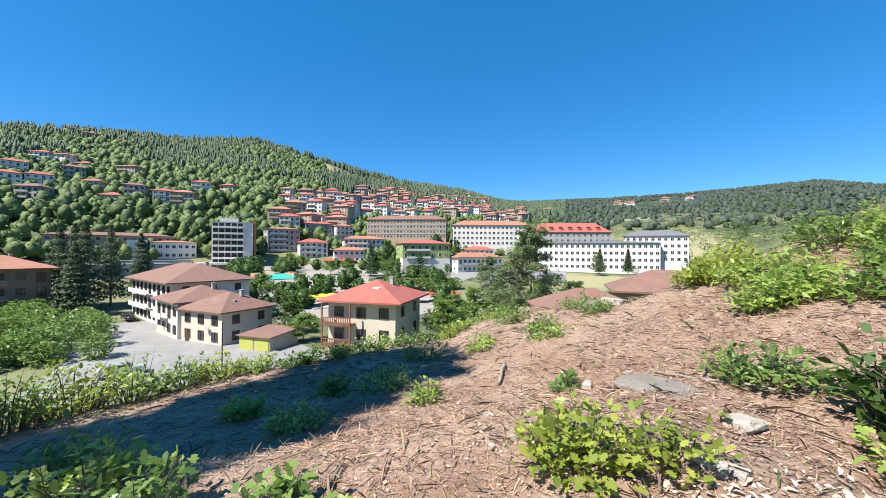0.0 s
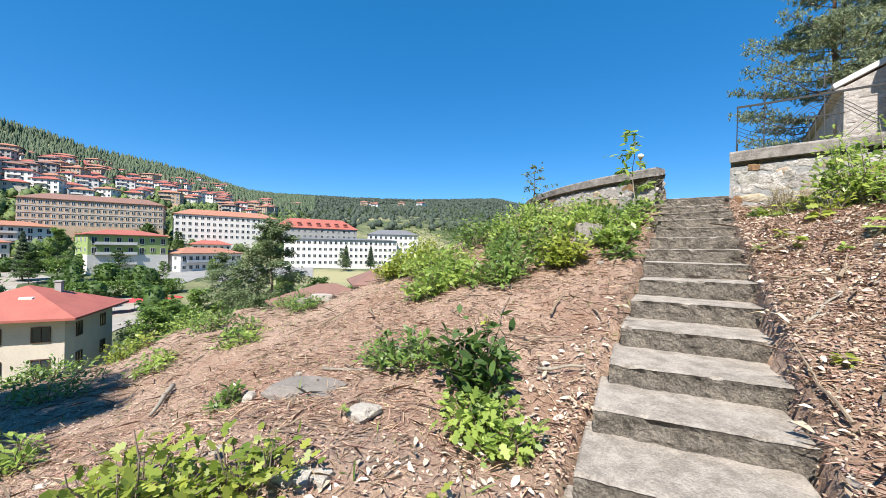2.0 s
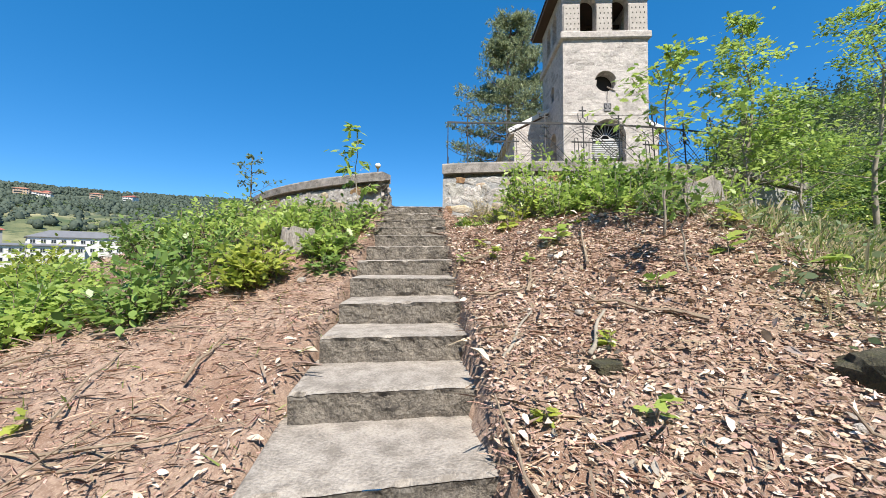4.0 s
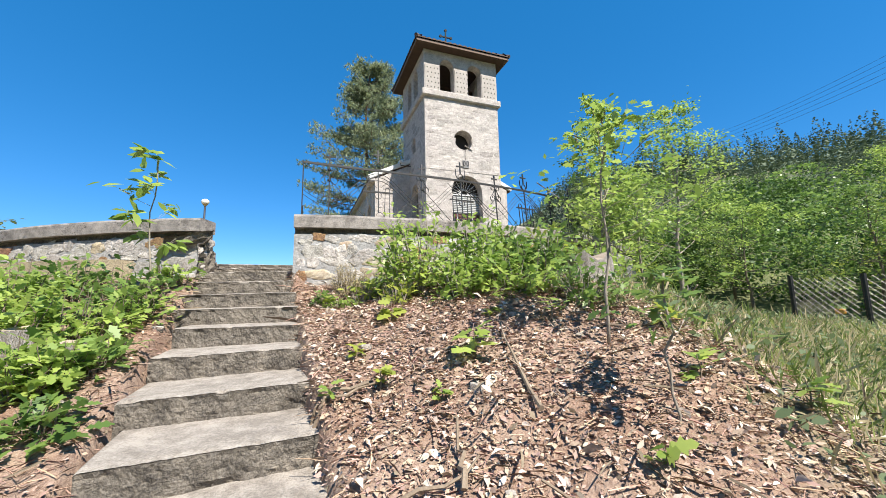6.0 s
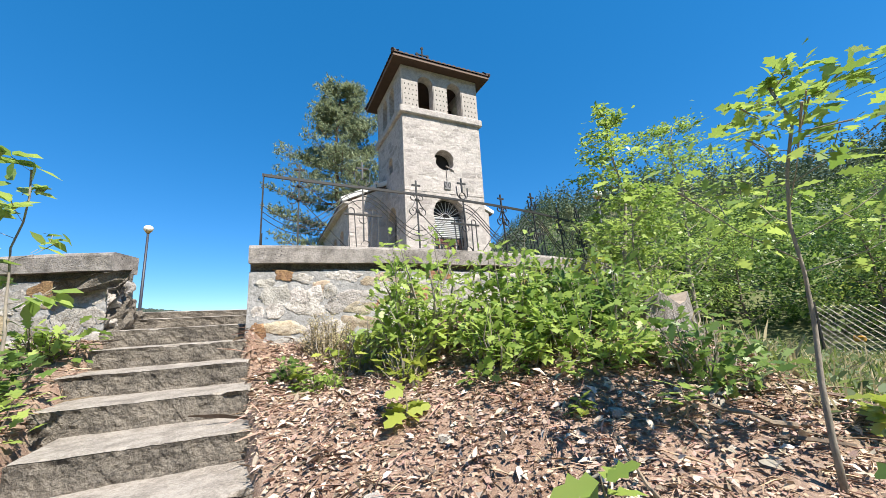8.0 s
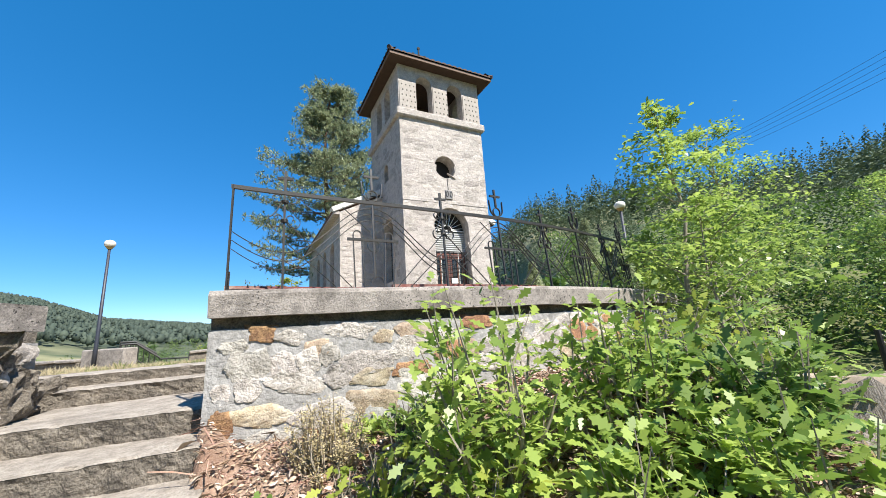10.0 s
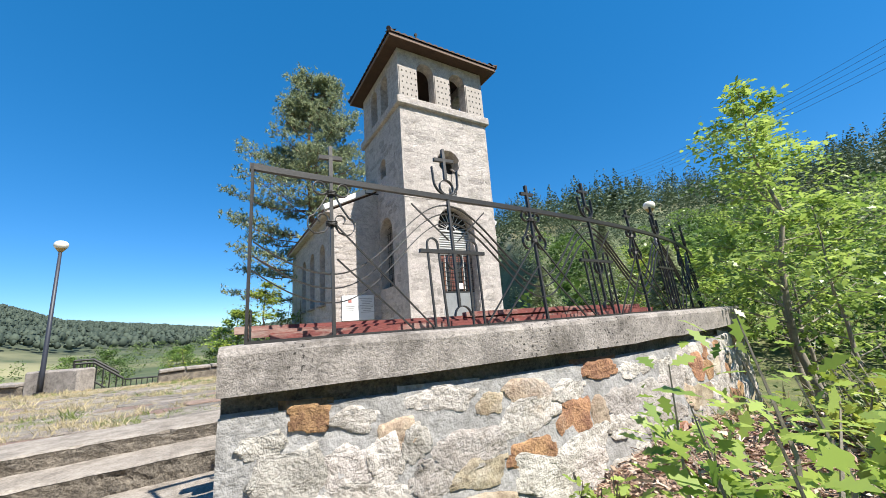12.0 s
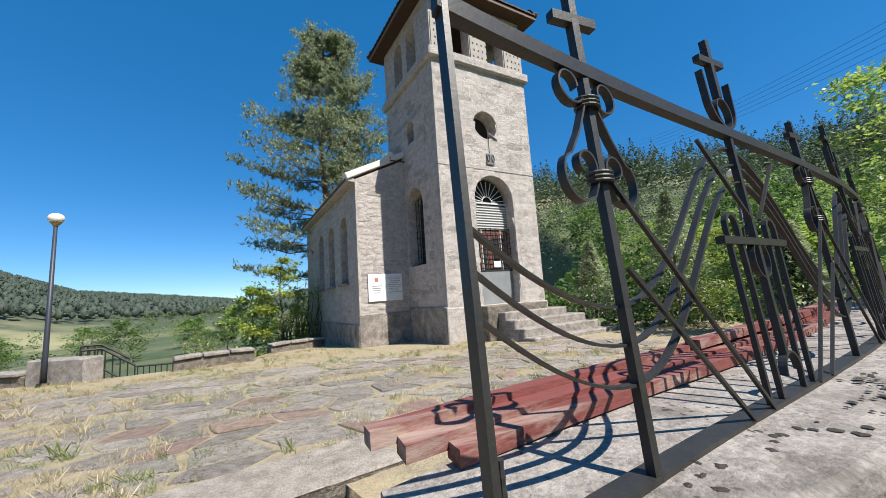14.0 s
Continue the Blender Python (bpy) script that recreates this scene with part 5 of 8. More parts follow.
def pine(name, x, y, h, radius, seed, label, tufts=2600, z=None):
    """A pine: whorls of boughs that turn up at the ends, needles in tufts along them, gaps between the boughs."""
    rng = np.random.default_rng(seed)
    z = ground_z(x, y) if z is None else z
    ob = thing(name, label, "tree", pose(x, y, z - 0.1))
    line = [(0.25 * math.sin(k * 0.7) * k / 10, 0.2 * math.cos(k) * k / 10, h * k / 10) for k in range(11)]
    part("trunk", Shape().tube(line, [0.24 * (1 - 0.93 * k / 10) for k in range(11)], 10), PINE_BARK, ob, smooth=True)
    lb, pads = Shape(), []
    for k in range(34):
        f = 0.20 + 0.78 * (k / 34) ** 0.95
        for j in range(int(rng.integers(3, 6))):
            q = rng.uniform(0, 2 * math.pi)
            reach = radius * min(1.0, 1.12 * (1 - f) ** 0.62 + 0.06) * (0.72 + 0.28 * min(f / 0.25, 1)) * rng.uniform(0.55, 1.12)
            s = np.array((0.1 * f, 0, h * f))
            e = s + np.array((math.cos(q) * reach, math.sin(q) * reach, reach * (0.02 + 0.45 * f) + rng.normal(0, 0.15)))
            m_ = (s + e) / 2 + (0, 0, -0.10 * reach)
            lb.tube([s, m_, e], [0.055 * (1 - 0.7 * f), 0.03 * (1 - 0.6 * f), 0.008], 5)
            # side twigs, each ending in a flat pad of needles
            for w in np.linspace(0.40, 1.0, 6):
                c = s * (1 - w) ** 2 + 2 * m_ * w * (1 - w) + e * w ** 2
                for g in (-1, 1):
                    if w < 0.99 or g > 0:
                        out = reach * 0.26 * rng.uniform(0.4, 1.1) * (1.1 - 0.6 * w) if w < 0.99 else 0.05
                        t_ = c + out * np.array((-math.sin(q) * g + 0.4 * math.cos(q), math.cos(q) * g + 0.4 * math.sin(q), rng.uniform(0.0, 0.3)))
                        lb.tube([c, t_], [0.012, 0.005], 4)
                        pads.append((t_, 0.16 + 0.10 * rng.random()))
                        pads.append(((c + t_) / 2, 0.13 + 0.08 * rng.random()))
    part("branchwork", lb, PINE_BARK, ob, kind="stuff")
    pos, wide = np.array([p_[0] for p_ in pads]), np.array([p_[1] for p_ in pads])
    who = rng.integers(0, len(pos), tufts)
    c = pos[who] + rng.normal(0, 1, (tufts, 3)) * wide[who][:, None] * (1.0, 1.0, 0.42)
    per = 10
    p = np.repeat(c, per, 0)
    way = rng.normal(0, 1, (tufts * per, 3)) + (0, 0, 0.55)
    part("needles", leaf_mesh("needles", p, way, 0.17 * rng.uniform(0.6, 1.2, len(p)), BLADE * np.array((1, 2.6, 1)), NEEDLE, rng), None, ob, kind="stuff")
    return ob


# bank below the terrace
bush("bush", -0.46, -7.62, 0.80, 0.62, 0.30, 620, 0.062, LOBED, LEAF_YELLOW, "low yellow-green shrub on the littered bank", 1, 14)
bush("bush", -0.30, -7.20, 0.42, 0.40, 0.26, 200, 0.058, LOBED, LEAF_YELLOW, "small yellow-green shrub beside a pale rock", 2)
bush("bush", -1.30, -5.72, 1.10, 0.62, 0.30, 800, 0.062, OVAL, LEAF, "trailing green shrub over cut branches", 3, 12)
bush("bush", -0.42, -5.70, 0.60, 0.50, 0.58, 420, 0.105, OVAL, LEAF_DARK, "dark broad-leaved shrub on the bank", 4, 10)
bush("bush", -0.06, -6.00, 0.66, 0.48, 0.24, 480, 0.066, LOBED, LEAF_OAK, "bright green undergrowth below a dark shrub", 5)
for i, (x, y, w, h) in enumerate([(-5.94, -7.09, 0.9, 0.30), (-5.64, -5.92, 0.8, 0.30), (-4.6, -8.9, 1.2, 0.35), (-6.5, -8.2, 1.4, 0.4), (-7.4, -3.4, 1.3, 0.5), (-5.6, -4.9, 0.9, 0.28), (-3.2, -9.9, 1.0, 0.3), (-2.4, -6.85, 0.35, 0.18), (-4.9, -6.1, 0.9, 0.25), (-7.6, -6.0, 1.3, 0.4), (-3.6, -8.3, 0.7, 0.25), (-6.9, -4.6, 1.2, 0.4)]):
    bush("bush", x, y, w, w * 0.8, h, int(420 * w), 0.075, OVAL, LEAF if i % 2 else LEAF_OAK, "low green regrowth on the cleared bank", 20 + i, 7, "regrowth on the bank")
for i, (x, y, w, h) in enumerate([(-2.55, -4.1, 1.2, 0.42), (-1.75, -3.75, 1.0, 0.48), (-1.25, -3.1, 0.8, 0.44), (-3.5, -3.4, 1.5, 0.46), (-0.95, -2.35, 0.5, 0.34), (-2.2, -2.8, 1.3, 0.62), (-4.6, -3.2, 1.5, 0.55), (-2.9, -1.9, 1.3, 0.72), (-1.6, -1.9, 0.9, 0.55), (-4.0, -1.5, 1.6, 0.75), (-5.6, -2.4, 1.6, 0.6), (-2.1, -1.1, 1.0, 0.5), (-3.3, -0.7, 1.4, 0.6)]):
    bush("bush", x, y, w, w * 0.9, h, int(900 * w), 0.085, OVAL if i % 2 else LOBED, (LEAF_OAK, LEAF, LEAF_YELLOW, LEAF_OAK)[i % 4], "dense green thicket below the curved wall", 40 + i, 11, "thicket below the wall")
for i, (x, y, w, h, m) in enumerate([(-1.15, -1.75, 0.7, 0.42, LEAF_OAK), (-1.25, -1.05, 0.7, 0.40, LEAF), (-0.80, -2.15, 0.45, 0.24, LEAF), (-1.9, -0.7, 0.9, 0.40, LEAF), (-1.22, -0.35, 0.4, 0.34, LEAF_OAK), (-0.62, -2.75, 0.35, 0.16, LEAF), (-0.95, -1.35, 0.45, 0.30, LEAF_OAK)]):
    bush("bush", x, y, w, w * 0.9, h, int(380 * w), 0.105, OAK, m, "large-leaved shrub growing beside the steps", 60 + i, 7, "shrubs beside the steps")
for i, (x, y, w, h, n_) in enumerate([(1.46, -0.92, 1.05, 1.02, 1150), (0.98, -0.72, 0.5, 0.36, 160), (2.15, -1.10, 1.0, 0.66, 1000), (2.75, -1.35, 1.0, 0.58, 900), (2.35, -1.75, 0.9, 0.42, 760), (3.2, -0.55, 1.2, 0.52, 600), (1.85, -1.55, 0.7, 0.40, 560), (2.75, -2.15, 0.7, 0.36, 300), (3.9, -0.7, 1.2, 0.6, 600), (1.25, -1.25, 0.5, 0.30, 150)]):
    bush("bush", x, y, w, w * 0.75, h, n_, 0.088, OAK, (LEAF_OAK, LEAF_YELLOW, LEAF_OAK, LEAF)[i % 4], "young oak and maple shrubs against the stone wall", 80 + i, 10, "shrubs against the wall", bark=PALE_BARK)
for i, (x, y, w, h) in enumerate([(0.98, -0.06, 0.34, 0.13), (1.22, -0.08, 0.40, 0.17), (1.48, -0.10, 0.42, 0.20), (0.50, -0.72, 0.30, 0.16), (0.72, -1.05, 0.34, 0.14), (1.25, -0.32, 0.36, 0.14)]):
    bush("weed", x, y, w, w * 0.6, h, 170, 0.052, LOBED, LEAF if i % 2 else LEAF_OAK, "low leafy weed at the foot of the stone wall", 190 + i, 8, "weeds at the wall foot")
# young trees
tree("sapling", 2.47, -2.82, 1.62, 0.50, 400, 0.078, OAK, LEAF_OAK, "slender young oak on the bank", 101, PALE_BARK, 0.48, 0.0075, 13, lean=(0.06, -0.06))
tree("sapling", 2.40, -3.40, 0.80, 0.30, 60, 0.10, OAK, LEAF, "knee-high oak sapling with a pale stem", 102, PALE_BARK, 0.5, 0.010, 6)
tree("sapling", -1.22, -0.72, 1.55, 0.34, 110, 0.15, OVAL, LEAF_OAK, "walnut sapling rising above the wall cap", 103, PALE_BARK, 0.30, 0.008, 8, shape=0.5)
tree("sapling", -4.2, 0.6, 1.7, 0.45, 300, 0.085, OVAL, LEAF_GREY, "ragged sapling at the bend of the wall", 104, BARK, 0.25, 0.016, 10)
tree("oak_tree", 5.02, 0.77, 3.75, 0.92, 2900, 0.085, OAK, LEAF_OAK, "young oak with a pale stem beside the wall", 105, PALE_BARK, 0.26, 0.012, 26, "young oaks", lean=(0.0, 0.0), shape=0.82)
tree("oak_tree", 4.75, 0.30, 2.2, 0.80, 1000, 0.088, OAK, LEAF_OAK, "young oak with a pale stem beside the wall", 106, PALE_BARK, 0.35, 0.012, 16, "young oaks")
tree("oak_tree", 6.1, 1.2, 2.6, 1.0, 2000, 0.085, OAK, LEAF, "leafy young oak on the slope beside the wall", 108, PALE_BARK, 0.24, 0.012, 22, "young oaks", shape=0.7)
tree("oak_tree", 8.1, 2.3, 5.2, 1.5, 4600, 0.085, OAK, LEAF_OAK, "taller young oak with a pale stem on the slope", 107, PALE_BARK, 0.30, 0.011, 28, "young oaks", shape=0.8)
for i, (x, y, h, c) in enumerate([(6.3, 2.6, 2.6, 1.1), (7.4, 3.9, 3.0, 1.3), (8.9, 5.6, 3.4, 1.5), (10.6, 7.4, 3.8, 1.7), (13.4, 5.2, 3.9, 1.9), (14.6, 2.6, 4.0, 2.0), (13.2, 0.4, 4.6, 2.0), (15.5, 7.6, 4.4, 2.0), (12.4, 9.6, 4.2, 2.0), (13.6, 12.8, 4.2, 2.0), (14.0, -2.4, 5.6, 2.4), (16.6, -0.2, 6.0, 2.6), (17.5, 3.4, 5.4, 2.4), (14.8, -5.6, 6.0, 2.6)]):
    tree("broadleaf_tree", x, y, h, c, 4200, 0.085, OVAL, (LEAF_OAK, LEAF, LEAF_YELLOW, LEAF_DARK)[i % 4], "leafy young tree in the thicket behind the terrace", 120 + i, BARK, 0.18, 0.014, 20, "thicket trees")
pine("pine_tree", 0.9, 17.9, 15.2, 4.6, 201, "tall pine with layered blue-green boughs behind the chapel", 14500, -0.2)
for i, (x, y, h) in enumerate([(5.6, 2.5, 1.5), (6.9, 7.4, 2.2), (7.6, 5.6, 3.0)]):
    rng = np.random.default_rng(300 + i)
    ob = thing("spruce_tree", "small dark spruce at the terrace edge", "tree", pose(x, y, terrace_z(x, y)), "small spruces")
    part("trunk", Shape().tube([(0, 0, -0.1), (0, 0, h)], [0.05, 0.006], 7), BARK, ob)
    n_ = 3800
    f = rng.random(n_) ** 0.7
    q, r = rng.uniform(0, 2 * math.pi, n_), h * 0.36 * (1 - f) * np.sqrt(rng.random(n_))
    lay = 0.04 * np.sin(f * 60)
    p = np.stack([np.cos(q) * (r + lay * (1 - f)), np.sin(q) * (r + lay * (1 - f)), 0.06 * h + f * h * 0.95], 1)
    w = np.stack([np.cos(q), np.sin(q), rng.normal(-0.1, 0.3, n_)], 1) + rng.normal(0, 0.4, (n_, 3))
    part("needles", leaf_mesh("needles", p, w, 0.11 * rng.uniform(0.6, 1.2, n_), BLADE * np.array((1, 4, 1)), NEEDLE, rng), None, ob, kind="stuff")
# trees whose shade lies on the bank, and dark ones beside the street
for i, (x, y, h, c) in enumerate([(1.6, -18.9, 15.5, 1.5), (0.2, -18.3, 15.5, 1.7), (-1.3, -18.2, 16.0, 1.7), (0.8, -19.6, 15.0, 1.4)]):
    tree("broadleaf_tree", x, y, h, c, 7500, 0.24, OVAL, LEAF_DARK, "shady broadleaved tree at the foot of the bank", 150 + i, BARK, 0.74, 0.012, 24, "shade trees", shape=0.5)
# shrubs at the near edge of the bank
for i, (x, y, w, h) in enumerate([(-0.67, -9.92, 0.8, 0.35), (-1.16, -10.54, 0.9, 0.4), (-0.45, -9.2, 0.6, 0.28), (-0.09, -8.76, 0.5, 0.25), (-1.78, -11.07, 0.9, 0.4), (-3.92, -10.77, 0.7, 0.3), (-4.63, -9.68, 0.6, 0.3)]):
    bush("bush", x, y, w, w * 0.8, h, 420, 0.075, LOBED, LEAF_OAK if i % 2 else LEAF, "low green shrub at the shaded edge of the bank", 170 + i, 7, "shrubs in the shade")
# grey dry weed against the wall
bush("dry_weed", 0.72, -0.32, 0.52, 0.34, 0.36, 5200, 0.017, OVAL, DRY_GRASS, "fine grey dried weed against the wall end", 180, 16, bark=PALE_BARK)
# low plants on the litter
for i, (x, y, s_) in enumerate([(1.15, -1.80, 0.17), (1.62, -2.69, 0.21), (0.55, -0.95, 0.14), (1.35, -2.95, 0.08), (1.37, -4.61, 0.08), (2.15, -3.6, 0.13), (1.9, -2.2, 0.10), (2.3, -2.4, 0.14), (0.2, -6.6, 0.08), (-0.7, -6.6, 0.08), (-1.0, -4.9, 0.09), (1.82, -4.54, 0.13), (0.88, -2.3, 0.10), (2.75, -3.2, 0.16), (3.0, -2.7, 0.18), (3.2, -3.4, 0.16), (1.75, -4.06, 0.10), (0.75, -2.75, 0.10), (1.03, -2.73, 0.12)]):
    rng = np.random.default_rng(400 + i)
    n_ = int(rng.integers(6, 14))
    q = rng.uniform(0, 2 * math.pi, n_)
    ob = thing("seedling", "broad-leaved seedling in the leaf litter", "plant", pose(x, y, ground_z(x, y)), "seedlings")
    part("stem", Shape().tube([(0, 0, -0.03), (0.01, 0, s_ * 0.5), (0.0, 0.01, s_)], [0.006, 0.004, 0.002], 5), TWIG, ob)
    hgt = rng.uniform(0.3, 1.0, n_) * s_
    part("leaves", leaf_mesh("leaves", np.stack([np.cos(q) * 0.01, np.sin(q) * 0.01, hgt], 1), np.stack([np.cos(q), np.sin(q), rng.normal(0.1, 0.3, n_)], 1), s_ * rng.uniform(0.5, 0.95, n_), LOBED, LEAF_OAK if i % 2 else LEAF_YELLOW, rng), None, ob, kind="stuff")


def scatter(n_, x0, x1, y0, y1, rng, ok=None):
    x, y = rng.uniform(x0, x1, n_), rng.uniform(y0, y1, n_)
    if ok is not None:
        keep = ok(x, y)
        x, y = x[keep], y[keep]
    return x, y


def off_stairs(x, y):
    ahead, aside = (x + 0.036) * -0.241 + (y - 0.214) * 0.9705, (x + 0.036) * 0.9705 + (y - 0.214) * 0.241
    return ~((aside > -1.0) & (aside < -0.03) & (ahead < 3)) & (np.hypot(x, y - 10.5) > 10.4)


def litter(name, n_, box, size, outline, material, label, seed, flat=0.25, lift=0.012, ok=off_stairs):
    rng = np.random.default_rng(seed)
    x, y = scatter(n_, *box, rng, ok)
    p = np.stack([x, y, terrain(x, y) + lift + np.abs(rng.normal(0, lift, len(x)))], 1)
    rough = np.array([noise.noise((a_ * 1.1, b_ * 1.1, 0)) * 0.06 + noise.noise((a_ * 4.3, b_ * 4.3, 5)) * 0.025 for a_, b_ in zip(x, y)])
    p[:, 2] += rough
    way = np.stack([rng.normal(0, 1, len(x)), rng.normal(0, 1, len(x)), rng.normal(0, flat, len(x))], 1)
    me = leaf_mesh(name, p, way, size * rng.lognormal(0, 0.33, len(x)), outline, material, rng, 1.6)
    return single(name, me, None, label, "litter", kind="stuff")


STRIP = np.array([(0, 0.03, 0), (0.5, 0.035, 0.05), (1, 0.02, 0), (1, -0.02, 0.0), (0.5, -0.03, 0.05), (0, -0.03, 0)])
FLAKE = np.array([(0, 0.0, 0), (0.45, 0.26, 0.10), (1, 0.05, 0.02), (0.5, -0.24, 0.07)])
litter("wood_chips", 85000, (-6.0, 3.5, -13.0, 0.6), 0.022, FLAKE, CHIP, "pale wood chips and dry leaves over the bank", 501, 0.22, 0.006)
litter("dry_leaves", 34000, (0.2, 3.3, -6.0, 0.4), 0.029, FLAKE, CHIP, "thick dry leaf litter beside the steps", 502, 0.30, 0.008)
litter("dry_leaves", 7500, (-0.2, 3.6, -7.5, 0.3), 0.046, OVAL * np.array((1, 0.8, 2.5)), PALE_LITTER, "bleached curled leaves on the litter", 510, 0.45, 0.010)
litter("fallen_needles", 60000, (-4, 3.4, -9.5, 0.4), 0.075, STRIP * np.array((1, 0.55, 1)), NEEDLE_LITTER, "brown needles and fine stalks strewn over the bank", 508, 0.14, 0.006)
litter("bark_strips", 9000, (-6.5, 4.5, -14.5, 0.4), 0.13, STRIP, TWIG, "strips of bark and thin sticks on the bank", 503, 0.10, 0.010)
litter("bark_strips", 5000, (-11, -5, -13.5, -2), 0.16, STRIP, TWIG, "sticks strewn on the far part of the bank", 504, 0.1)
litter("grass", 30000, (3.2, 12.5, -5.0, 2.4), 0.12, BLADE * np.array((1, 0.8, 1)), GREEN_GRASS, "tall pale grass on the slope beside the wall", 505, 2.2, 0.0)
litter("dry_grass", 22000, (2.9, 11, -5.0, 2.0), 0.13, BLADE * np.array((1, 0.7, 1)), DRY_GRASS, "pale dry grass on the slope beside the wall", 509, 1.6, 0.0)
litter("weeds", 7000, (2.8, 11.5, -5.0, 1.6), 0.05, OVAL, LEAF_GREY, "dusty weeds in the tall grass", 506, 0.6, 0.05)
litter("grass", 4500, (-9.5, 0.4, -11, -3), 0.06, BLADE * np.array((1, 1.2, 1)), GREEN_GRASS, "sparse grass blades on the cleared bank", 507, 1.8, 0.0)
# single twigs and branches that can be told apart
for i in range(70):
    rng = np.random.default_rng(600 + i)
    x, y = (rng.uniform(-5, 3.2), rng.uniform(-9.3, -1.2))
    if not off_stairs(np.array([x]), np.array([y]))[0]:
        continue
    ln, q = rng.uniform(0.25, 0.95), rng.uniform(0, math.pi)
    pts = []
    for k in range(6):
        f = (k / 5 - 0.5) * ln
        px, py = x + f * math.cos(q) + rng.normal(0, 0.012), y + f * math.sin(q) + rng.normal(0, 0.012)
        pts.append((px, py, ground_z(px, py) + 0.025 + 0.05 * rng.random() + 0.05 * (k == 5)))
    single("twig", Shape().tube(pts, np.linspace(0.011, 0.004, 6) * rng.uniform(0.6, 1.4), 6), TWIG, "dry fallen twig on the littered bank", "twig", group="fallen twigs")


def branch(x0, y0, x1, y1, r, label):
    pts = []
    for k in range(8):
        f = k / 7
        px, py = x0 + (x1 - x0) * f + 0.010 * math.sin(k * 1.1), y0 + (y1 - y0) * f + 0.010 * math.cos(k * 1.3)
        pts.append((px, py, ground_z(px, py) + r + 0.03))
    return single("branch", Shape().tube(pts, [r * (1 - 0.4 * k / 7) for k in range(8)], 9), PALE_BARK, label, "branch", smooth=True)


branch(-4.20, -7.05, -3.50, -7.30, 0.030, "short sawn branch lying on the bank")
branch(-1.95, -6.15, -1.05, -5.85, 0.016, "grey dead branch beside a flat stone")
branch(-0.18, -5.29, 0.10, -5.10, 0.014, "broken pale branch beside the steps")
branch(1.18, -4.22, 1.34, -3.74, 0.011, "bare pale branch on the leaf litter")
branch(1.63, -4.17, 1.78, -3.76, 0.014, "split pale branch on the leaf litter")
branch(1.45, -2.55, 1.75, -2.50, 0.010, "crooked fallen branch on the leaf litter")


def rock(name, x, y, s, label, seed, material=ROCK, sink=0.3, group=""):
    rng = np.random.default_rng(seed)
    bm = bmesh.new()
    bmesh.ops.create_icosphere(bm, subdivisions=3, radius=1.0)
    off = Vector((seed * 3.1, seed * 1.7, 0))
    for v in bm.verts:
        k = 1 + 0.45 * noise.noise(v.co * 0.9 + off) + 0.18 * noise.noise(v.co * 2.6 + off) + 0.05 * noise.noise(v.co * 8 + off)
        c_ = v.co * k
        c_ = Vector([max(-0.75, min(0.75, q)) for q in c_])
        v.co = Vector((c_.x * s[0], c_.y * s[1], c_.z * s[2]))
    me = bpy.data.meshes.new(name)
    bm.to_mesh(me)
    bm.free()
    me.materials.append(material)
    return single(name, me, None, label, "rock", pose(x, y, ground_z(x, y) + s[2] * (0.6 - sink), 0, 0, rng.uniform(0, 360)), group)


SLAB_GREY = surface("flat grey stone", (0.26, 0.225, 0.195), (0.16, 0.14, 0.12), 6, 0.9, 0.8, 50, relief=0.02)
rock("flat_rock", -1.36, -6.55, (0.36, 0.24, 0.08), "flat grey stone slab in the bank", 3, SLAB_GREY, 0.2)
rock("rock", -0.66, -6.47, (0.13, 0.10, 0.05), "pale angular rock on the bank", 5)
rock("rock", -0.27, -7.06, (0.12, 0.09, 0.05), "cracked pale rock in the litter", 7)
rock("rock", -0.20, -6.95, (0.07, 0.06, 0.05), "small pale rock in the litter", 8)
rock("rock", -2.15, -6.72, (0.07, 0.06, 0.06), "small white rock on the bank", 9)
rock("boulder", -5.72, -4.46, (0.28, 0.20, 0.17), "pale boulder on the crest of the bank", 11)
rock("boulder", -6.1, -4.62, (0.24, 0.20, 0.17), "dark boulder on the crest of the bank", 12, SLAB_GREY)
rock("rock", 1.55, -2.95, (0.05, 0.04, 0.04), "small pale stone in the leaf litter", 13)
for i in range(60):
    rng = np.random.default_rng(700 + i)
    x, y = rng.uniform(-3, 3), rng.uniform(-9, -1.5)
    if off_stairs(np.array([x]), np.array([y]))[0]:
        s_ = rng.uniform(0.018, 0.05)
        rock("stone", x, y, (s_, s_ * 0.8, s_ * 0.6), "small pale stone in the litter", 800 + i, ROCK, 0.2, "small stones")


# two sunken dark lumps stand in for shaded hollows in the litter
rock("rock", 2.95, -4.12, (0.26, 0.18, 0.14), "dark mossy lump standing for a hollow in the litter", 640, MOSSY_HOLLOW, 0.75)
rock("rock", 1.70, -4.20, (0.10, 0.08, 0.06), "small mossy lump standing for a hollow in the litter", 641, MOSSY_HOLLOW, 0.75)


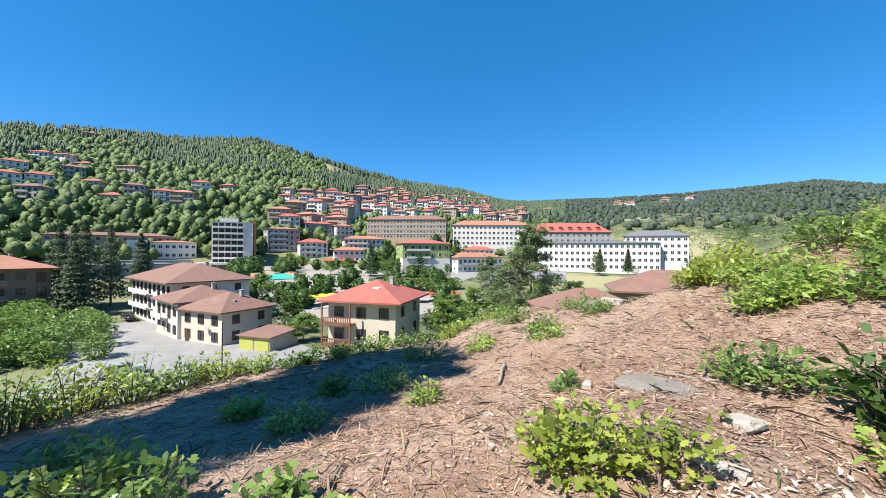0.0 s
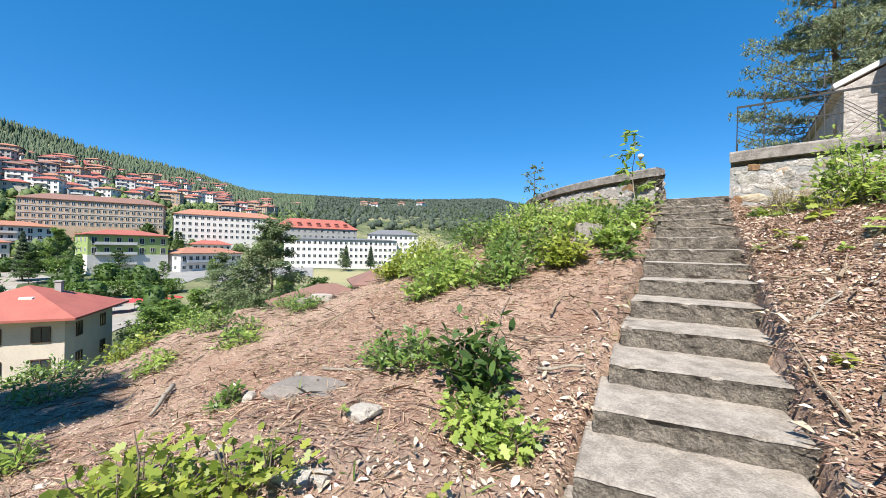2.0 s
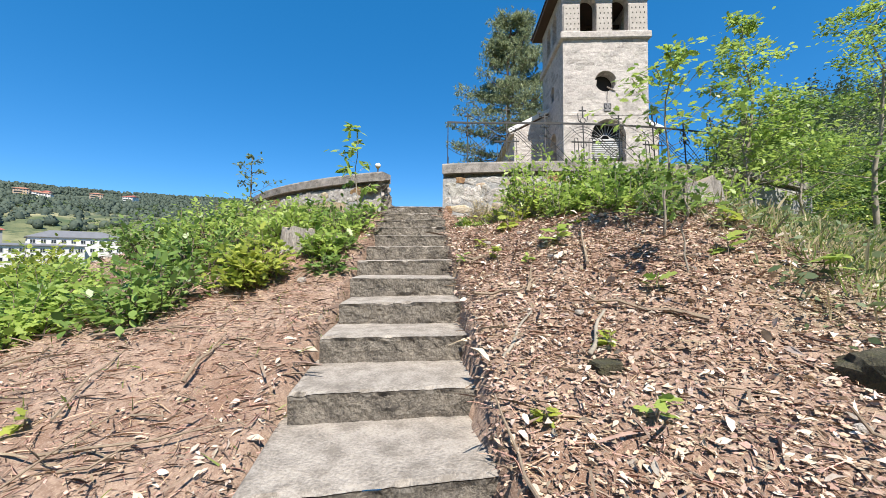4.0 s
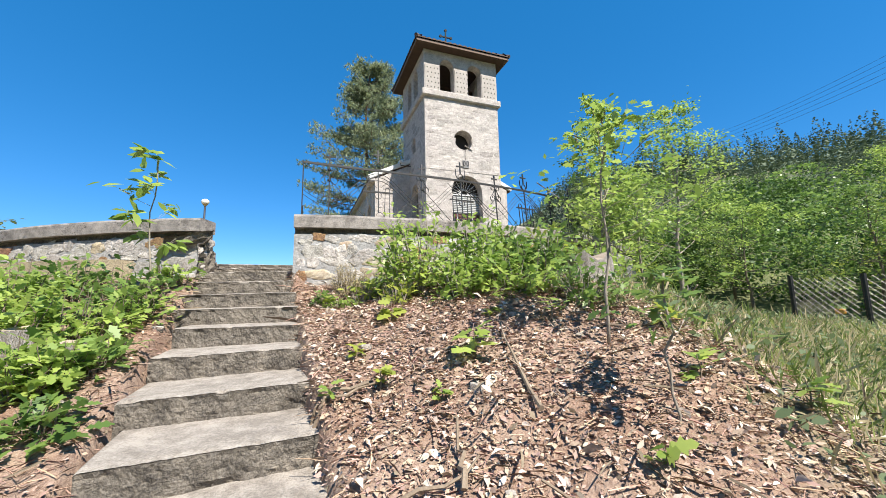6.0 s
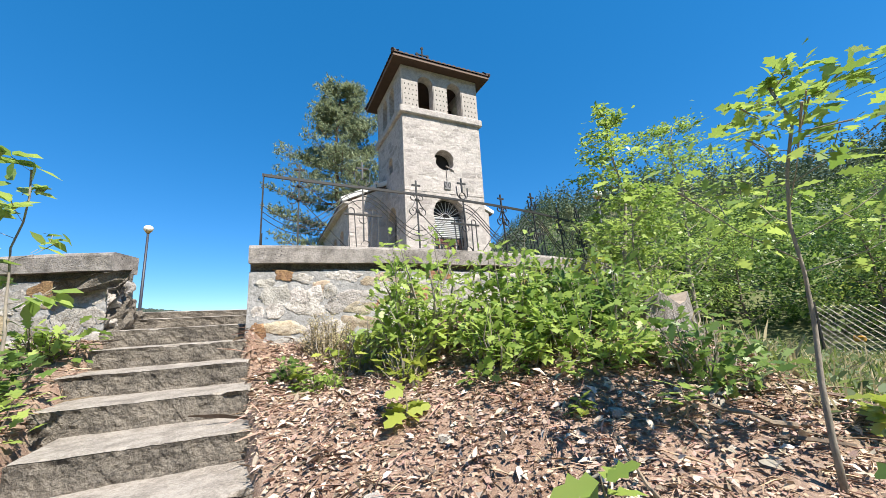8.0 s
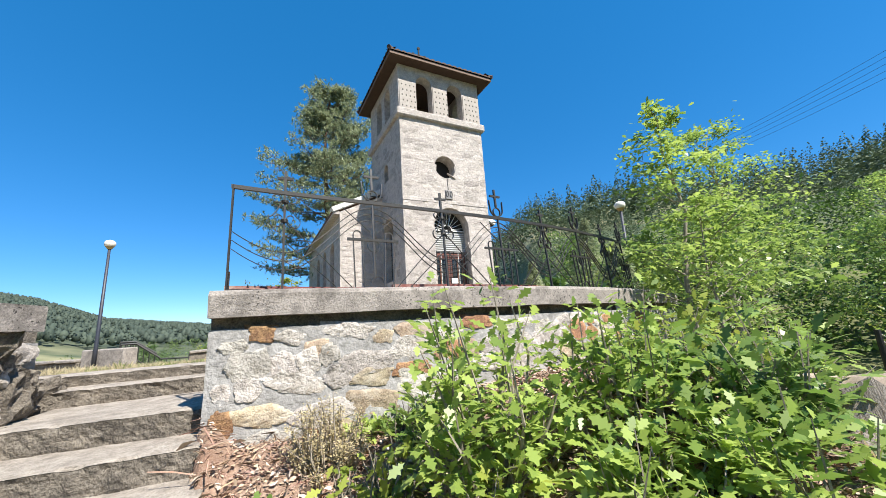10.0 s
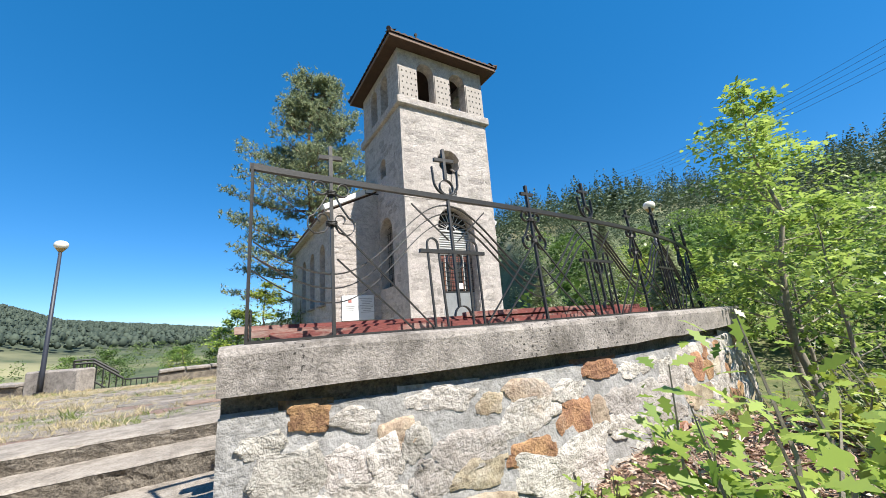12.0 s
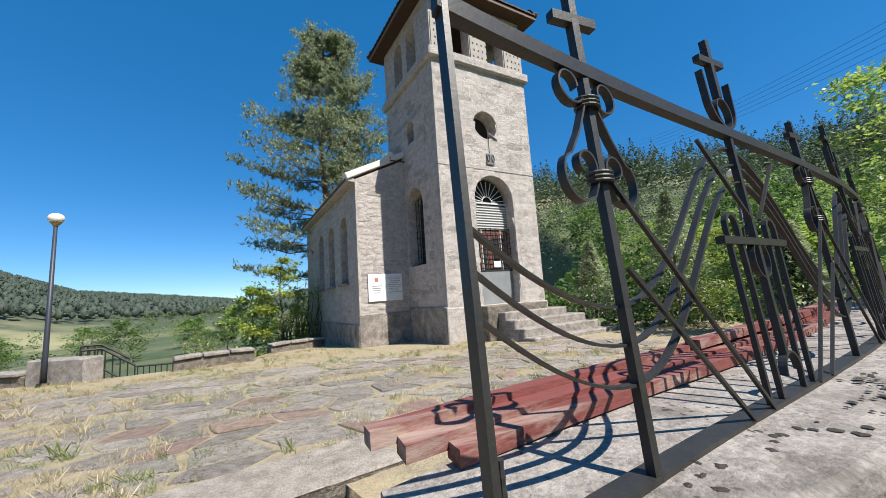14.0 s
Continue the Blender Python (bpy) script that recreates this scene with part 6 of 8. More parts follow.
def stump(x, y, r, h, label, seed):
    rng = np.random.default_rng(seed)
    ob = thing("tree_stump", label, "stump", pose(x, y, ground_z(x, y) - 0.1))
    sides = 18
    edge = [r * (1 + 0.14 * math.sin(3 * k * 2 * math.pi / sides + seed) + rng.normal(0, 0.07)) for k in range(sides)]
    s = Shape()
    v = []
    for z, f in ((0, 1.35), (0.35 * h, 1.08), (h, 1.0)):
        for k in range(sides):
            q = 2 * math.pi * k / sides
            v.append((edge[k] * f * math.cos(q), edge[k] * f * math.sin(q), z + (rng.normal(0, 0.12 * h) if z == h else 0)))
    s.add(v, [(i * sides + k, i * sides + (k + 1) % sides, (i + 1) * sides + (k + 1) % sides, (i + 1) * sides + k) for i in range(2) for k in range(sides)])
    part("bark", s, OLD_WOOD, ob)
    part("cut_face", Shape().add(v[-sides:] + [(0, 0, h + 0.01)], [(k, (k + 1) % sides, sides) for k in range(sides)]), surface("weathered end grain", (0.42, 0.34, 0.26), (0.26, 0.20, 0.15), 20, 0.9, 0.4, 90), ob)
    return ob


stump(3.32, -1.25, 0.31, 0.27, "bleached broken tree stump on the bank", 1)
stump(-1.40, -2.05, 0.19, 0.32, "mossy stump beside the steps", 2)
stump(-0.95, -1.95, 0.12, 0.22, "small broken stump beside the steps", 4)


# ---- town: houses face -y in their own axes ----


EARLIER = set(bpy.data.objects)


def sash(w, h, b=0.10):
    """A framed window in one skin: a proud frame, two panes set back in it, glass in slot 1."""
    xs = [-w / 2 - b, -w / 2, -0.04, 0.04, w / 2, w / 2 + b]
    zs = [-h / 2 - b, -h / 2, h / 2, h / 2 + b]
    s = Shape()
    v = [(x, -0.08, z) for z in zs for x in xs] + [(x, 0.06, z) for z in (zs[0], zs[3]) for x in (xs[0], xs[5])]
    f = [(k * 6 + i, k * 6 + i + 1, k * 6 + i + 7, k * 6 + i + 6) for k in range(3) for i in range(5) if not (k == 1 and i in (1, 3))]
    f += [(0, 24, 25, 5), (18, 23, 27, 26), (0, 18, 26, 24), (5, 25, 27, 23)]
    glass = []
    for i in (1, 3):
        a_ = len(v)
        c_ = (6 + i, 7 + i, 13 + i, 12 + i)
        v += [(v[q][0], -0.02, v[q][2]) for q in c_]
        f += [(c_[k], c_[(k + 1) % 4], a_ + (k + 1) % 4, a_ + k) for k in range(4)]
        glass.append((a_, a_ + 1, a_ + 2, a_ + 3))
    s.add(v, f + glass)
    s.m = [0] * len(f) + [1, 1]
    return s


def window(parent, x, y, z, w, h, turn, frame_mat, kind="window"):
    """A framed window set on a wall."""
    ob = part(kind, sash(w, h, 0.09), [frame_mat, PANE], parent)
    ob.matrix_local = Matrix.Translation((x, y, z)) @ pose(0, 0, 0, 0, 0, turn)
    return ob


SHARED_WINDOWS = {}


def far_window(parent, x, y, z, w, h, turn, frame_mat):
    """The same for houses far off: one mesh shared by all windows of a size."""
    key = (round(w, 2), round(h, 2), frame_mat.name)
    if key not in SHARED_WINDOWS:
        SHARED_WINDOWS[key] = sash(w, h).mesh("window", [frame_mat, PANE])
    ob = new("window", SHARED_WINDOWS[key])
    ob.parent = parent
    ob.matrix_local = Matrix.Translation((x, y, z)) @ pose(0, 0, 0, 0, 0, turn)
    return ob


def hip_roof(w, d, z, rise, over, thick=0.22, ridge=None):
    """A hipped roof with eaves of some thickness."""
    W, D = w / 2 + over, d / 2 + over
    r = max(W - D, 0.0) if ridge is None else ridge
    s = Shape()
    low = [(-W, -D, z), (W, -D, z), (W, D, z), (-W, D, z)]
    up = [(x, y, z + thick) for x, y, _ in low]
    top = [(-r, 0, z + thick + rise), (r, 0, z + thick + rise)] if W >= D else [(0, -(D - W), z + thick + rise), (0, D - W, z + thick + rise)]
    v = low + up + top
    if W >= D:
        f = [(4, 5, 9, 8), (6, 7, 8, 9), (7, 4, 8), (5, 6, 9)]
    else:
        f = [(5, 6, 9, 8), (7, 4, 8, 9), (4, 5, 8), (6, 7, 9)]
    f += [(3, 2, 1, 0), (0, 1, 5, 4), (1, 2, 6, 5), (2, 3, 7, 6), (3, 0, 4, 7)]
    return s.add(v, f)


def house(label, w, d, storeys, walls, roof, m, rise=1.8, over=0.6, balcony=False, frame_mat=FRAME_WHITE, step=3.0, across=None, name="house", group="", flat_roof=False, fine=False, chimney=True, category="house", band=None, deep=4.0):
    ob = thing(name, label, category, m, group)
    h = storeys * step
    part("wall", Shape().box((0, 0, h / 2 - deep / 2), (w, d, h + deep)), walls, ob)
    if flat_roof:
        part("roof", Shape().box((0, 0, h + 0.2), (w + 2 * over, d + 2 * over, 0.4)), roof, ob)
    else:
        rf = part("roof", hip_roof(w, d, h, rise, over), roof, ob)
        if chimney:
            part("chimney", Shape().box((w * 0.18, d * 0.12, h + rise * 0.9), (0.55, 0.55, 1.5)).box((w * 0.18, d * 0.12, h + rise * 0.9 + 0.8), (0.7, 0.7, 0.12)), PLASTER_GREY, rf)
    make = window if fine else far_window
    n_ = across or max(2, int(w / 2.6))
    for k in range(storeys):
        z = k * step + step * 0.52
        for i in range(n_):
            x = -w / 2 + w * (i + 0.5) / n_
            tall = 2.0 if (balcony and k and i % 2 == 0) else 1.35
            make(ob, x, -d / 2 - 0.02, z - (0.3 if tall > 1.9 else 0), min(1.25, w / n_ * 0.55), tall, 0, frame_mat)
        for g in (-1, 1):
            for i in range(max(1, int(d / 4))):
                make(ob, g * (w / 2 + 0.02), -d / 2 + d * (i + 0.5) / max(1, int(d / 4)), z, 1.1, 1.3, 90 * g, frame_mat)
        if balcony and k:
            bw = w * 0.5
            s = Shape().box((-w * 0.18, -d / 2 - 0.6, k * step + 0.05), (bw, 1.2, 0.14))
            bl = part("balcony", s, PLASTER_GREY, ob)
            part("parapet", Shape().box((-w * 0.18, -d / 2 - 1.17, k * step + 0.58), (bw, 0.08, 0.9)), band or walls, bl)
    return ob


def stand(x, y, z, dx=0.0):
    """The pose of a house at a place, turned to face the bank, plus dx degrees."""
    return pose(x, y, z, 0, 0, math.degrees(math.atan2(-9 - y, 1.7 - x)) + 90 + dx)


def front(ax, ay, bx, by, d, z):
    """The pose of a house whose front wall runs from a to b, with depth d."""
    q = math.atan2(by - ay, bx - ax)
    return pose((ax + bx) / 2 - math.sin(q) * d / 2, (ay + by) / 2 + math.cos(q) * d / 2, z, 0, 0, math.degrees(q))


# the nearer houses, along the street
STREET = -15.2
n1 = house("two-storey white house with a broad red-brown hipped roof", 25.0, 15, 3, PLASTER_WHITE, ROOF_BROWN, front(-90.5, -76.3, -74.0, -57.0, 15, STREET), 3.4, 1.3, True, FRAME_BROWN, fine=True, step=3.0)
house("white annexe with balcony and red-brown hipped roof", 11.0, 11.0, 2, PLASTER_WHITE, ROOF_BROWN, front(-71.5, -58.0, -64.2, -49.8, 11, STREET), 2.3, 0.9, True, FRAME_BROWN, fine=True, step=3.1)
old = house("old plastered house with weathered tile roof", 10.3, 9.5, 2, PLASTER_CREAM, ROOF_BROWN, front(-63.8, -48.9, -58.9, -39.8, 9.5, STREET), 2.5, 0.7, False, FRAME_BROWN, fine=True, step=2.6, across=3)
part("door", Shape().box((-3.6, -4.78, 1.0), (1.0, 0.08, 2.0), 0.02), FRAME_BROWN, old, "dark brown house door")
part("satellite_dish", Shape().tube([(2.0, -4.8, 2.6), (2.0, -5.2, 2.7)], [0.05, 0.42], 12), PLASTER_GREY, old)
for k in (-1, 0, 1):
    part("roof_vent", Shape().box((3.2 * k, -2.2 + abs(k), 6.5), (0.45, 0.45, 0.7), 0.03), PLASTER_GREY, old)
red = house("cream house with red hipped roof and timber balcony", 10.5, 11.0, 2, PLASTER_CREAM, ROOF_RED, pose(-57.5, -15.5, -13.8, 0, 0, 72), 2.7, 1.3, False, FRAME_BROWN, fine=True, step=3.1, across=3)
for zb in (0.1, 3.1):
    bal = part("balcony", Shape().box((-3.2, -6.3, zb), (4.6, 1.6, 0.2)), WOOD, red, "brown timber balcony")
    part("balcony_rail", Shape().box((-3.2, -7.05, zb + 1.0), (4.6, 0.10, 0.12)).box((-3.2, -7.05, zb + 0.2), (4.6, 0.08, 0.10)), WOOD, bal)
    for i in range(14):
        part("baluster", Shape().box((-5.4 + 0.34 * i, -7.05, zb + 0.6), (0.14, 0.06, 0.75)), WOOD, bal)
    for dx in (-5.4, -1.0):
        part("post", Shape().box((dx, -7.0, zb + 1.5), (0.18, 0.18, 3.0)), WOOD, bal)
part("dormer", Shape().box((1.2, -2.6, 7.9), (1.1, 1.1, 0.5), 0.05), PLASTER_WHITE, red)
shed = thing("garage", "low garage with two yellow-green doors and sheet roof", "garage", front(-57.0, -36.3, -54.8, -30.9, 6.0, STREET))
part("wall", Shape().box((0, 0, 0.6), (5.8, 6.0, 3.2)), PLASTER_GREY, shed)
part("roof", Shape().box((0, 0, 2.30), (6.5, 6.8, 0.16), 0.02, Matrix.Rotation(radians(3), 3, "X")), ROOF_BROWN, shed)
for dx in (-1.45, 1.45):
    part("door", Shape().box((dx, -3.03, 0.98), (2.6, 0.08, 1.95), 0.01), plain("yellow-green paint", (0.42, 0.43, 0.10), 0.7), shed)
house("bare brick house with red tiled roof beside dark trees", 15.0, 12.0, 3, BARE_BRICK, ROOF_ORANGE, stand(-84, -100, -13.2, 8), 2.8, 1.3, True, FRAME_BROWN, fine=True, step=3.2)
house("low house with red-brown tile roof behind the crest", 9.5, 7.5, 1, PLASTER_CREAM, ROOF_BROWN, stand(-38.5, 9.5, -9.5, 20), 2.1, 0.8, False, step=2.8, chimney=False, deep=6)
house("long house with red-brown tile roof behind the crest", 12.5, 9.5, 1, PLASTER_TAN, ROOF_BROWN, stand(-47.0, 24.5, -8.2, 12), 2.6, 0.9, False, step=2.8, chimney=False, deep=8)

# larger buildings in the middle of the town
hotel = thing("hotel_block", "unfinished seven-storey white concrete block with balconies", "building", front(-180.2, -106.5, -187.0, -90.5, 14, -8.0))
part("wall", Shape().box((0, 0, 10.0), (17.4, 14, 26)), PLASTER_WHITE, hotel)
for k in range(7):
    part("balcony_slab", Shape().box((-1.8, -7.8, 3.2 + 2.95 * k), (13, 1.9, 0.9)), PLASTER_WHITE, hotel)
    for i in range(5):
        far_window(hotel, -7.2 + 2.6 * i, -7.06, 4.7 + 2.95 * k, 1.9, 1.7, 0, FRAME_BROWN)
    for i in range(2):
        far_window(hotel, 8.72, -3.5 + 6.0 * i, 4.7 + 2.95 * k, 1.2, 1.5, 90, FRAME_BROWN)
part("canopy", Shape().box((-4, -11, 3.6), (22, 8, 0.9)), PLASTER_WHITE, hotel)
for i in range(6):
    part("column", Shape().box((-13.5 + 3.9 * i, -14.3, 1.0), (0.5, 0.5, 4.6)), PLASTER_WHITE, hotel)
part("hoist_mast", Shape().box((9.6, -5.0, 11), (1.0, 1.0, 27)), plain("orange steel", (0.60, 0.16, 0.05), 0.6), hotel, "orange hoist mast")
part("roof_slab", Shape().box((0, 0, 23.2), (18.2, 15, 0.6)), PLASTER_GREY, hotel)
part("penthouse", Shape().box((-2, 3, 24.6), (8, 6, 2.4)), PLASTER_WHITE, hotel)


def slab_block(label, x, y, z, w, d, storeys, walls, roof, across, turn, rise=3.0, group="", band=None, step=3.3):
    ob = house(label, w, d, storeys, walls, roof, stand(x, y, z, turn), rise, 0.6, False, FRAME_WHITE, step, across, "apartment_block", group, chimney=False, category="building", deep=6)
    if band:
        for k in range(1, storeys):
            part("floor_band", Shape().box((0, -d / 2 - 0.10, k * step), (w + 0.1, 0.25, 0.5)), band, ob)
    return ob


slab_block("long tan school with dark glazed front and brown roof", -239, -16, 10, 50, 14, 4, PLASTER_TAN, ROOF_BROWN, 24, -10, 3.0, band=PLASTER_GREY, step=3.0)
slab_block("long white three-storey building with orange-brown roof", -236, 37, 6, 49, 14, 4, PLASTER_WHITE, ROOF_ORANGE, 18, 8, 3.2, step=3.2)
man = slab_block("grey building with red mansard roof and dormers", -228, 85, 4.5, 48, 15, 3, PLASTER_GREY, ROOF_RED, 14, 14, 6.0, step=3.3)
for i in range(7):
    part("dormer", Shape().box((-17 + 5.6 * i, -5.6, 12.2), (1.8, 2.4, 1.8)).box((-17 + 5.6 * i, -5.7, 13.3), (2.2, 2.8, 0.3)), ROOF_RED, man)
slab_block("long white three-storey building with flat roof", -181, 80, -7, 56, 12, 4, PLASTER_WHITE, ROOF_GREY, 22, 8, 0.8, step=3.3)
slab_block("building under repair with dark grey roof", -176, 108, -3, 27, 12, 4, PLASTER_WHITE, ROOF_GREY, 10, 6, 2.8, step=3.2)
green = house("white and lime green apartment house with red roof", 22.5, 13, 4, PLASTER_GREEN, ROOF_RED, front(-165.2, -16.2, -171.6, 5.4, 13, -8.8), 1.8, 0.6, True, FRAME_WHITE, 3.4, 7, "apartment_house", band=PLASTER_WHITE)
part("lower_wall", Shape().box((0, -0.06, 3.4), (22.6, 13.1, 7.0)), PLASTER_WHITE, green)
shop = house("white shop with red awning beside the square", 17, 10, 2, PLASTER_WHITE, ROOF_ORANGE, front(-208.0, -56.2, -212.8, -39.8, 10, -4.5), 1.8, 0.8, False, step=3.4)
part("awning", Shape().box((-5, -7.2, 1.2), (17, 4.5, 0.35), 0.02, Matrix.Rotation(radians(9), 3, "X")), plain("red awning cloth", (0.42, 0.04, 0.05), 0.8), shop, "red cloth awning")
house("white apartment house with orange roof", 24, 12, 3, PLASTER_WHITE, ROOF_ORANGE, front(-219.7, -52.4, -226.5, -30.0, 12, 0.2), 2.0, 0.8, True, deep=9)
house("white house with orange roof behind the birches", 26, 11, 2, PLASTER_WHITE, ROOF_ORANGE, front(-168.0, 9.0, -180.0, 32.0, 11, -8.4), 2.2, 0.8, True, step=3.5)
house("white house with balconies and red roof", 15, 10, 3, PLASTER_WHITE, ROOF_RED, front(-206.0, -74.0, -212.5, -60.4, 10, -2.0), 2.2, 0.8, True, step=2.8)
house("pale five-storey apartment house with balconies", 17, 12, 5, PLASTER_GREY, ROOF_ORANGE, front(-206.6, -91.0, -215.3, -77.0, 12, -1.0), 1.2, 0.5, True, step=3.0, band=PLASTER_WHITE, deep=8)
house("small white house with red roof below the school", 17, 9, 2, PLASTER_WHITE, ROOF_RED, stand(-222, 27, -3.0, 10), 2.0, 0.7, False, deep=6)
house("low brown hall with red sheet roof", 44, 14, 2, PLASTER_TAN, ROOF_BROWN, stand(-182, -152, 2.5, -2), 1.6, 0.6, False, across=14, deep=9)
house("white hall with orange upper storey", 18, 12, 2, PLASTER_WHITE, ROOF_ORANGE, front(-178.5, -133.0, -189.2, -118.5, 12, -2.5), 0.9, 0.4, False, across=7, step=4.0, deep=8)
house("white windowless block behind the market", 7, 9, 2, PLASTER_WHITE, ROOF_GREY, stand(-178, -138, -1.5, -4), 0.4, 0.1, False, across=1, step=4.0, flat_roof=True, deep=8)
house("white flat-roofed market hall", 24, 12, 1, PLASTER_WHITE, ROOF_GREY, front(-160.5, -131.5, -174.0, -111.5, 12, -7.2), 0.8, 0.4, False, across=7, step=4.0, flat_roof=True)
house("pale flat-roofed market hall", 26, 14, 1, PLASTER_GREY, ROOF_GREY, stand(-150, -122, -8.3, 6), 0.8, 0.4, False, across=9, step=4.0, flat_roof=True)
house("grey hillside house below the school", 17, 11, 3, PLASTER_GREY, ROOF_RED, front(-235.9, -80.1, -245.0, -64.8, 11, 10.5), 2.2, 0.8, True, deep=8)
house("white hillside house below the school", 11, 10, 3, PLASTER_WHITE, ROOF_ORANGE, front(-240.6, -62.0, -246.6, -52.3, 10, 9.5), 1.6, 0.6, True, deep=8)

# hillside houses: a few kinds, copied over the slope
LABELS = {"a": "hillside house of white plaster with orange hipped roof", "b": "three-storey white hillside house with balconies", "c": "cream hillside house with red hipped roof", "d": "grey unplastered hillside house with brown roof", "e": "small white hillside house with red roof", "f": "tan hillside apartment house with balconies"}
KINDS = []
for key, w, d, st, wl, rf, bal_ in (("a", 11, 9, 2, PLASTER_WHITE, ROOF_ORANGE, True), ("b", 12, 9, 3, PLASTER_WHITE, ROOF_RED, True), ("c", 10, 8, 2, PLASTER_CREAM, ROOF_RED, False), ("d", 11, 9, 3, PLASTER_GREY, ROOF_BROWN, True), ("e", 9, 8, 2, PLASTER_WHITE, ROOF_RED, False), ("f", 14, 10, 3, PLASTER_TAN, ROOF_ORANGE, True)):
    KINDS.append((house(LABELS[key], w, d, st, wl, rf, pose(0, 0, 0), 2.0, 0.8, bal_, FRAME_WHITE if key != "d" else FRAME_BROWN, group="houses on the hillside", deep=5), w))
rng = np.random.default_rng(7)
taken = [(-239, -16), (-236, 37), (-228, 85), (-181, 80), (-171, 104), (-184, -95), (-182, -150), (-240, -72), (-243, -57), (-211, -84), (-209, -67), (-223, -41), (-210, -48), (-222, 27), (-168, -5)]
spots = []


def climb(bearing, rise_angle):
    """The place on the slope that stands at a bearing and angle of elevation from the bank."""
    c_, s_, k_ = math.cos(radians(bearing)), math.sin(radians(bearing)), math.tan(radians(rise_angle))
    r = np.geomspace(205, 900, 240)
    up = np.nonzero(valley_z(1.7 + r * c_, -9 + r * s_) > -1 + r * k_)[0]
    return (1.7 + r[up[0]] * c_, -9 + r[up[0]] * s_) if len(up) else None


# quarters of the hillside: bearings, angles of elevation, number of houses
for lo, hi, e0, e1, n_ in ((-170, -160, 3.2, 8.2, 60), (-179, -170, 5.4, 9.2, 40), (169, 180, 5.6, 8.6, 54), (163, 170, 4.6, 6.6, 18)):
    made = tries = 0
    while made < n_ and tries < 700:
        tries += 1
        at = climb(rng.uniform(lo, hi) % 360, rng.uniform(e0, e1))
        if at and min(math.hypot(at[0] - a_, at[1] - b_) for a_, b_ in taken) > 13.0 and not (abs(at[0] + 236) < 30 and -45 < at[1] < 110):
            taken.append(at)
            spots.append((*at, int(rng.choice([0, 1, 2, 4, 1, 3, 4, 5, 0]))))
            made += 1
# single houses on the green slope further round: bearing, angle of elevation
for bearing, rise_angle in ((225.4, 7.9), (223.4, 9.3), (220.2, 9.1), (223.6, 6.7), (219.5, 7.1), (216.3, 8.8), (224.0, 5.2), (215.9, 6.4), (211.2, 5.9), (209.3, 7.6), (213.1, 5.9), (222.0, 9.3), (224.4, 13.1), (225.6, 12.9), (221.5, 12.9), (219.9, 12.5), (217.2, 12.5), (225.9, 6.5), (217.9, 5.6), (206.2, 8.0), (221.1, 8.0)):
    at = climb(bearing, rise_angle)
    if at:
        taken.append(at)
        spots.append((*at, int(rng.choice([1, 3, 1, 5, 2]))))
for x, y in ((-520, 160), (-505, 172), (-540, 190), (-560, 178), (-610, 330), (-620, 350), (-590, 342), (-640, 372), (-560, 420), (-575, 436), (-600, 405)):
    spots.append((x, y, int(rng.integers(0, 6))))
    taken.append((x, y))
used = set()
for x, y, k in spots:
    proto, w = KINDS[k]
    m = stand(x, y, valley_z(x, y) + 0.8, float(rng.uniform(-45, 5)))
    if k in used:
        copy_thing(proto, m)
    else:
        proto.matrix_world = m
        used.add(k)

# ---- street, square and what stands there ----


def sheet(name, pts, z, material, label, category):
    s = Shape()
    n_ = len(pts)
    s.add([(x, y, z) for x, y in pts] + [(x, y, z - 0.6) for x, y in pts], [tuple(range(n_))] + [(i, (i + 1) % n_, n_ + (i + 1) % n_, n_ + i)[::-1] for i in range(n_)])
    return single(name, s, material, label, category, kind="structure")


sheet("road", [(-35.4, -24.9), (-49.9, -20.6), (-67.2, -33.6), (-62.9, -40.8), (-75.9, -56.7), (-90.4, -76.9), (-110.6, -105.8), (-104.8, -117.4), (-84.6, -94.3), (-67.2, -71.1), (-52.8, -56.7), (-35.4, -48.0)], STREET + 0.06, ASPHALT, "sun-bleached asphalt street with patched seams", "road")


def draped(name, lo, hi, r0, r1, material, label, category, lift=0.10):
    """A paved sector of the valley floor that follows the ground."""
    nr, nq = 14, 30
    v = []
    for i in range(nr + 1):
        for j in range(nq + 1):
            r = r0 + (r1 - r0) * i / nr + (5 * math.sin(j * 0.9) if i in (0, nr) else 0)
            q = radians(lo + (hi - lo) * j / nq)
            x, y = 1.7 + r * math.cos(q), -9 + r * math.sin(q)
            v.append((x, y, valley_z(x, y) + lift))
    n_ = nq + 1
    return single(name, Shape().add(v, [(i * n_ + j, (i + 1) * n_ + j, (i + 1) * n_ + j + 1, i * n_ + j + 1) for i in range(nr) for j in range(nq)]), material, label, category, kind="structure", smooth=True)


draped("square", 177, 202, 88, 205, SQUARE, "pale paved square with bare earth patches", "square")
draped("market_yard", 201, 214, 112, 200, ASPHALT, "grey asphalt yard round the market halls", "yard", 0.14)
draped("parking_yard", 158, 176, 150, 215, ASPHALT, "grey asphalt yard before the long buildings", "yard", 0.12)


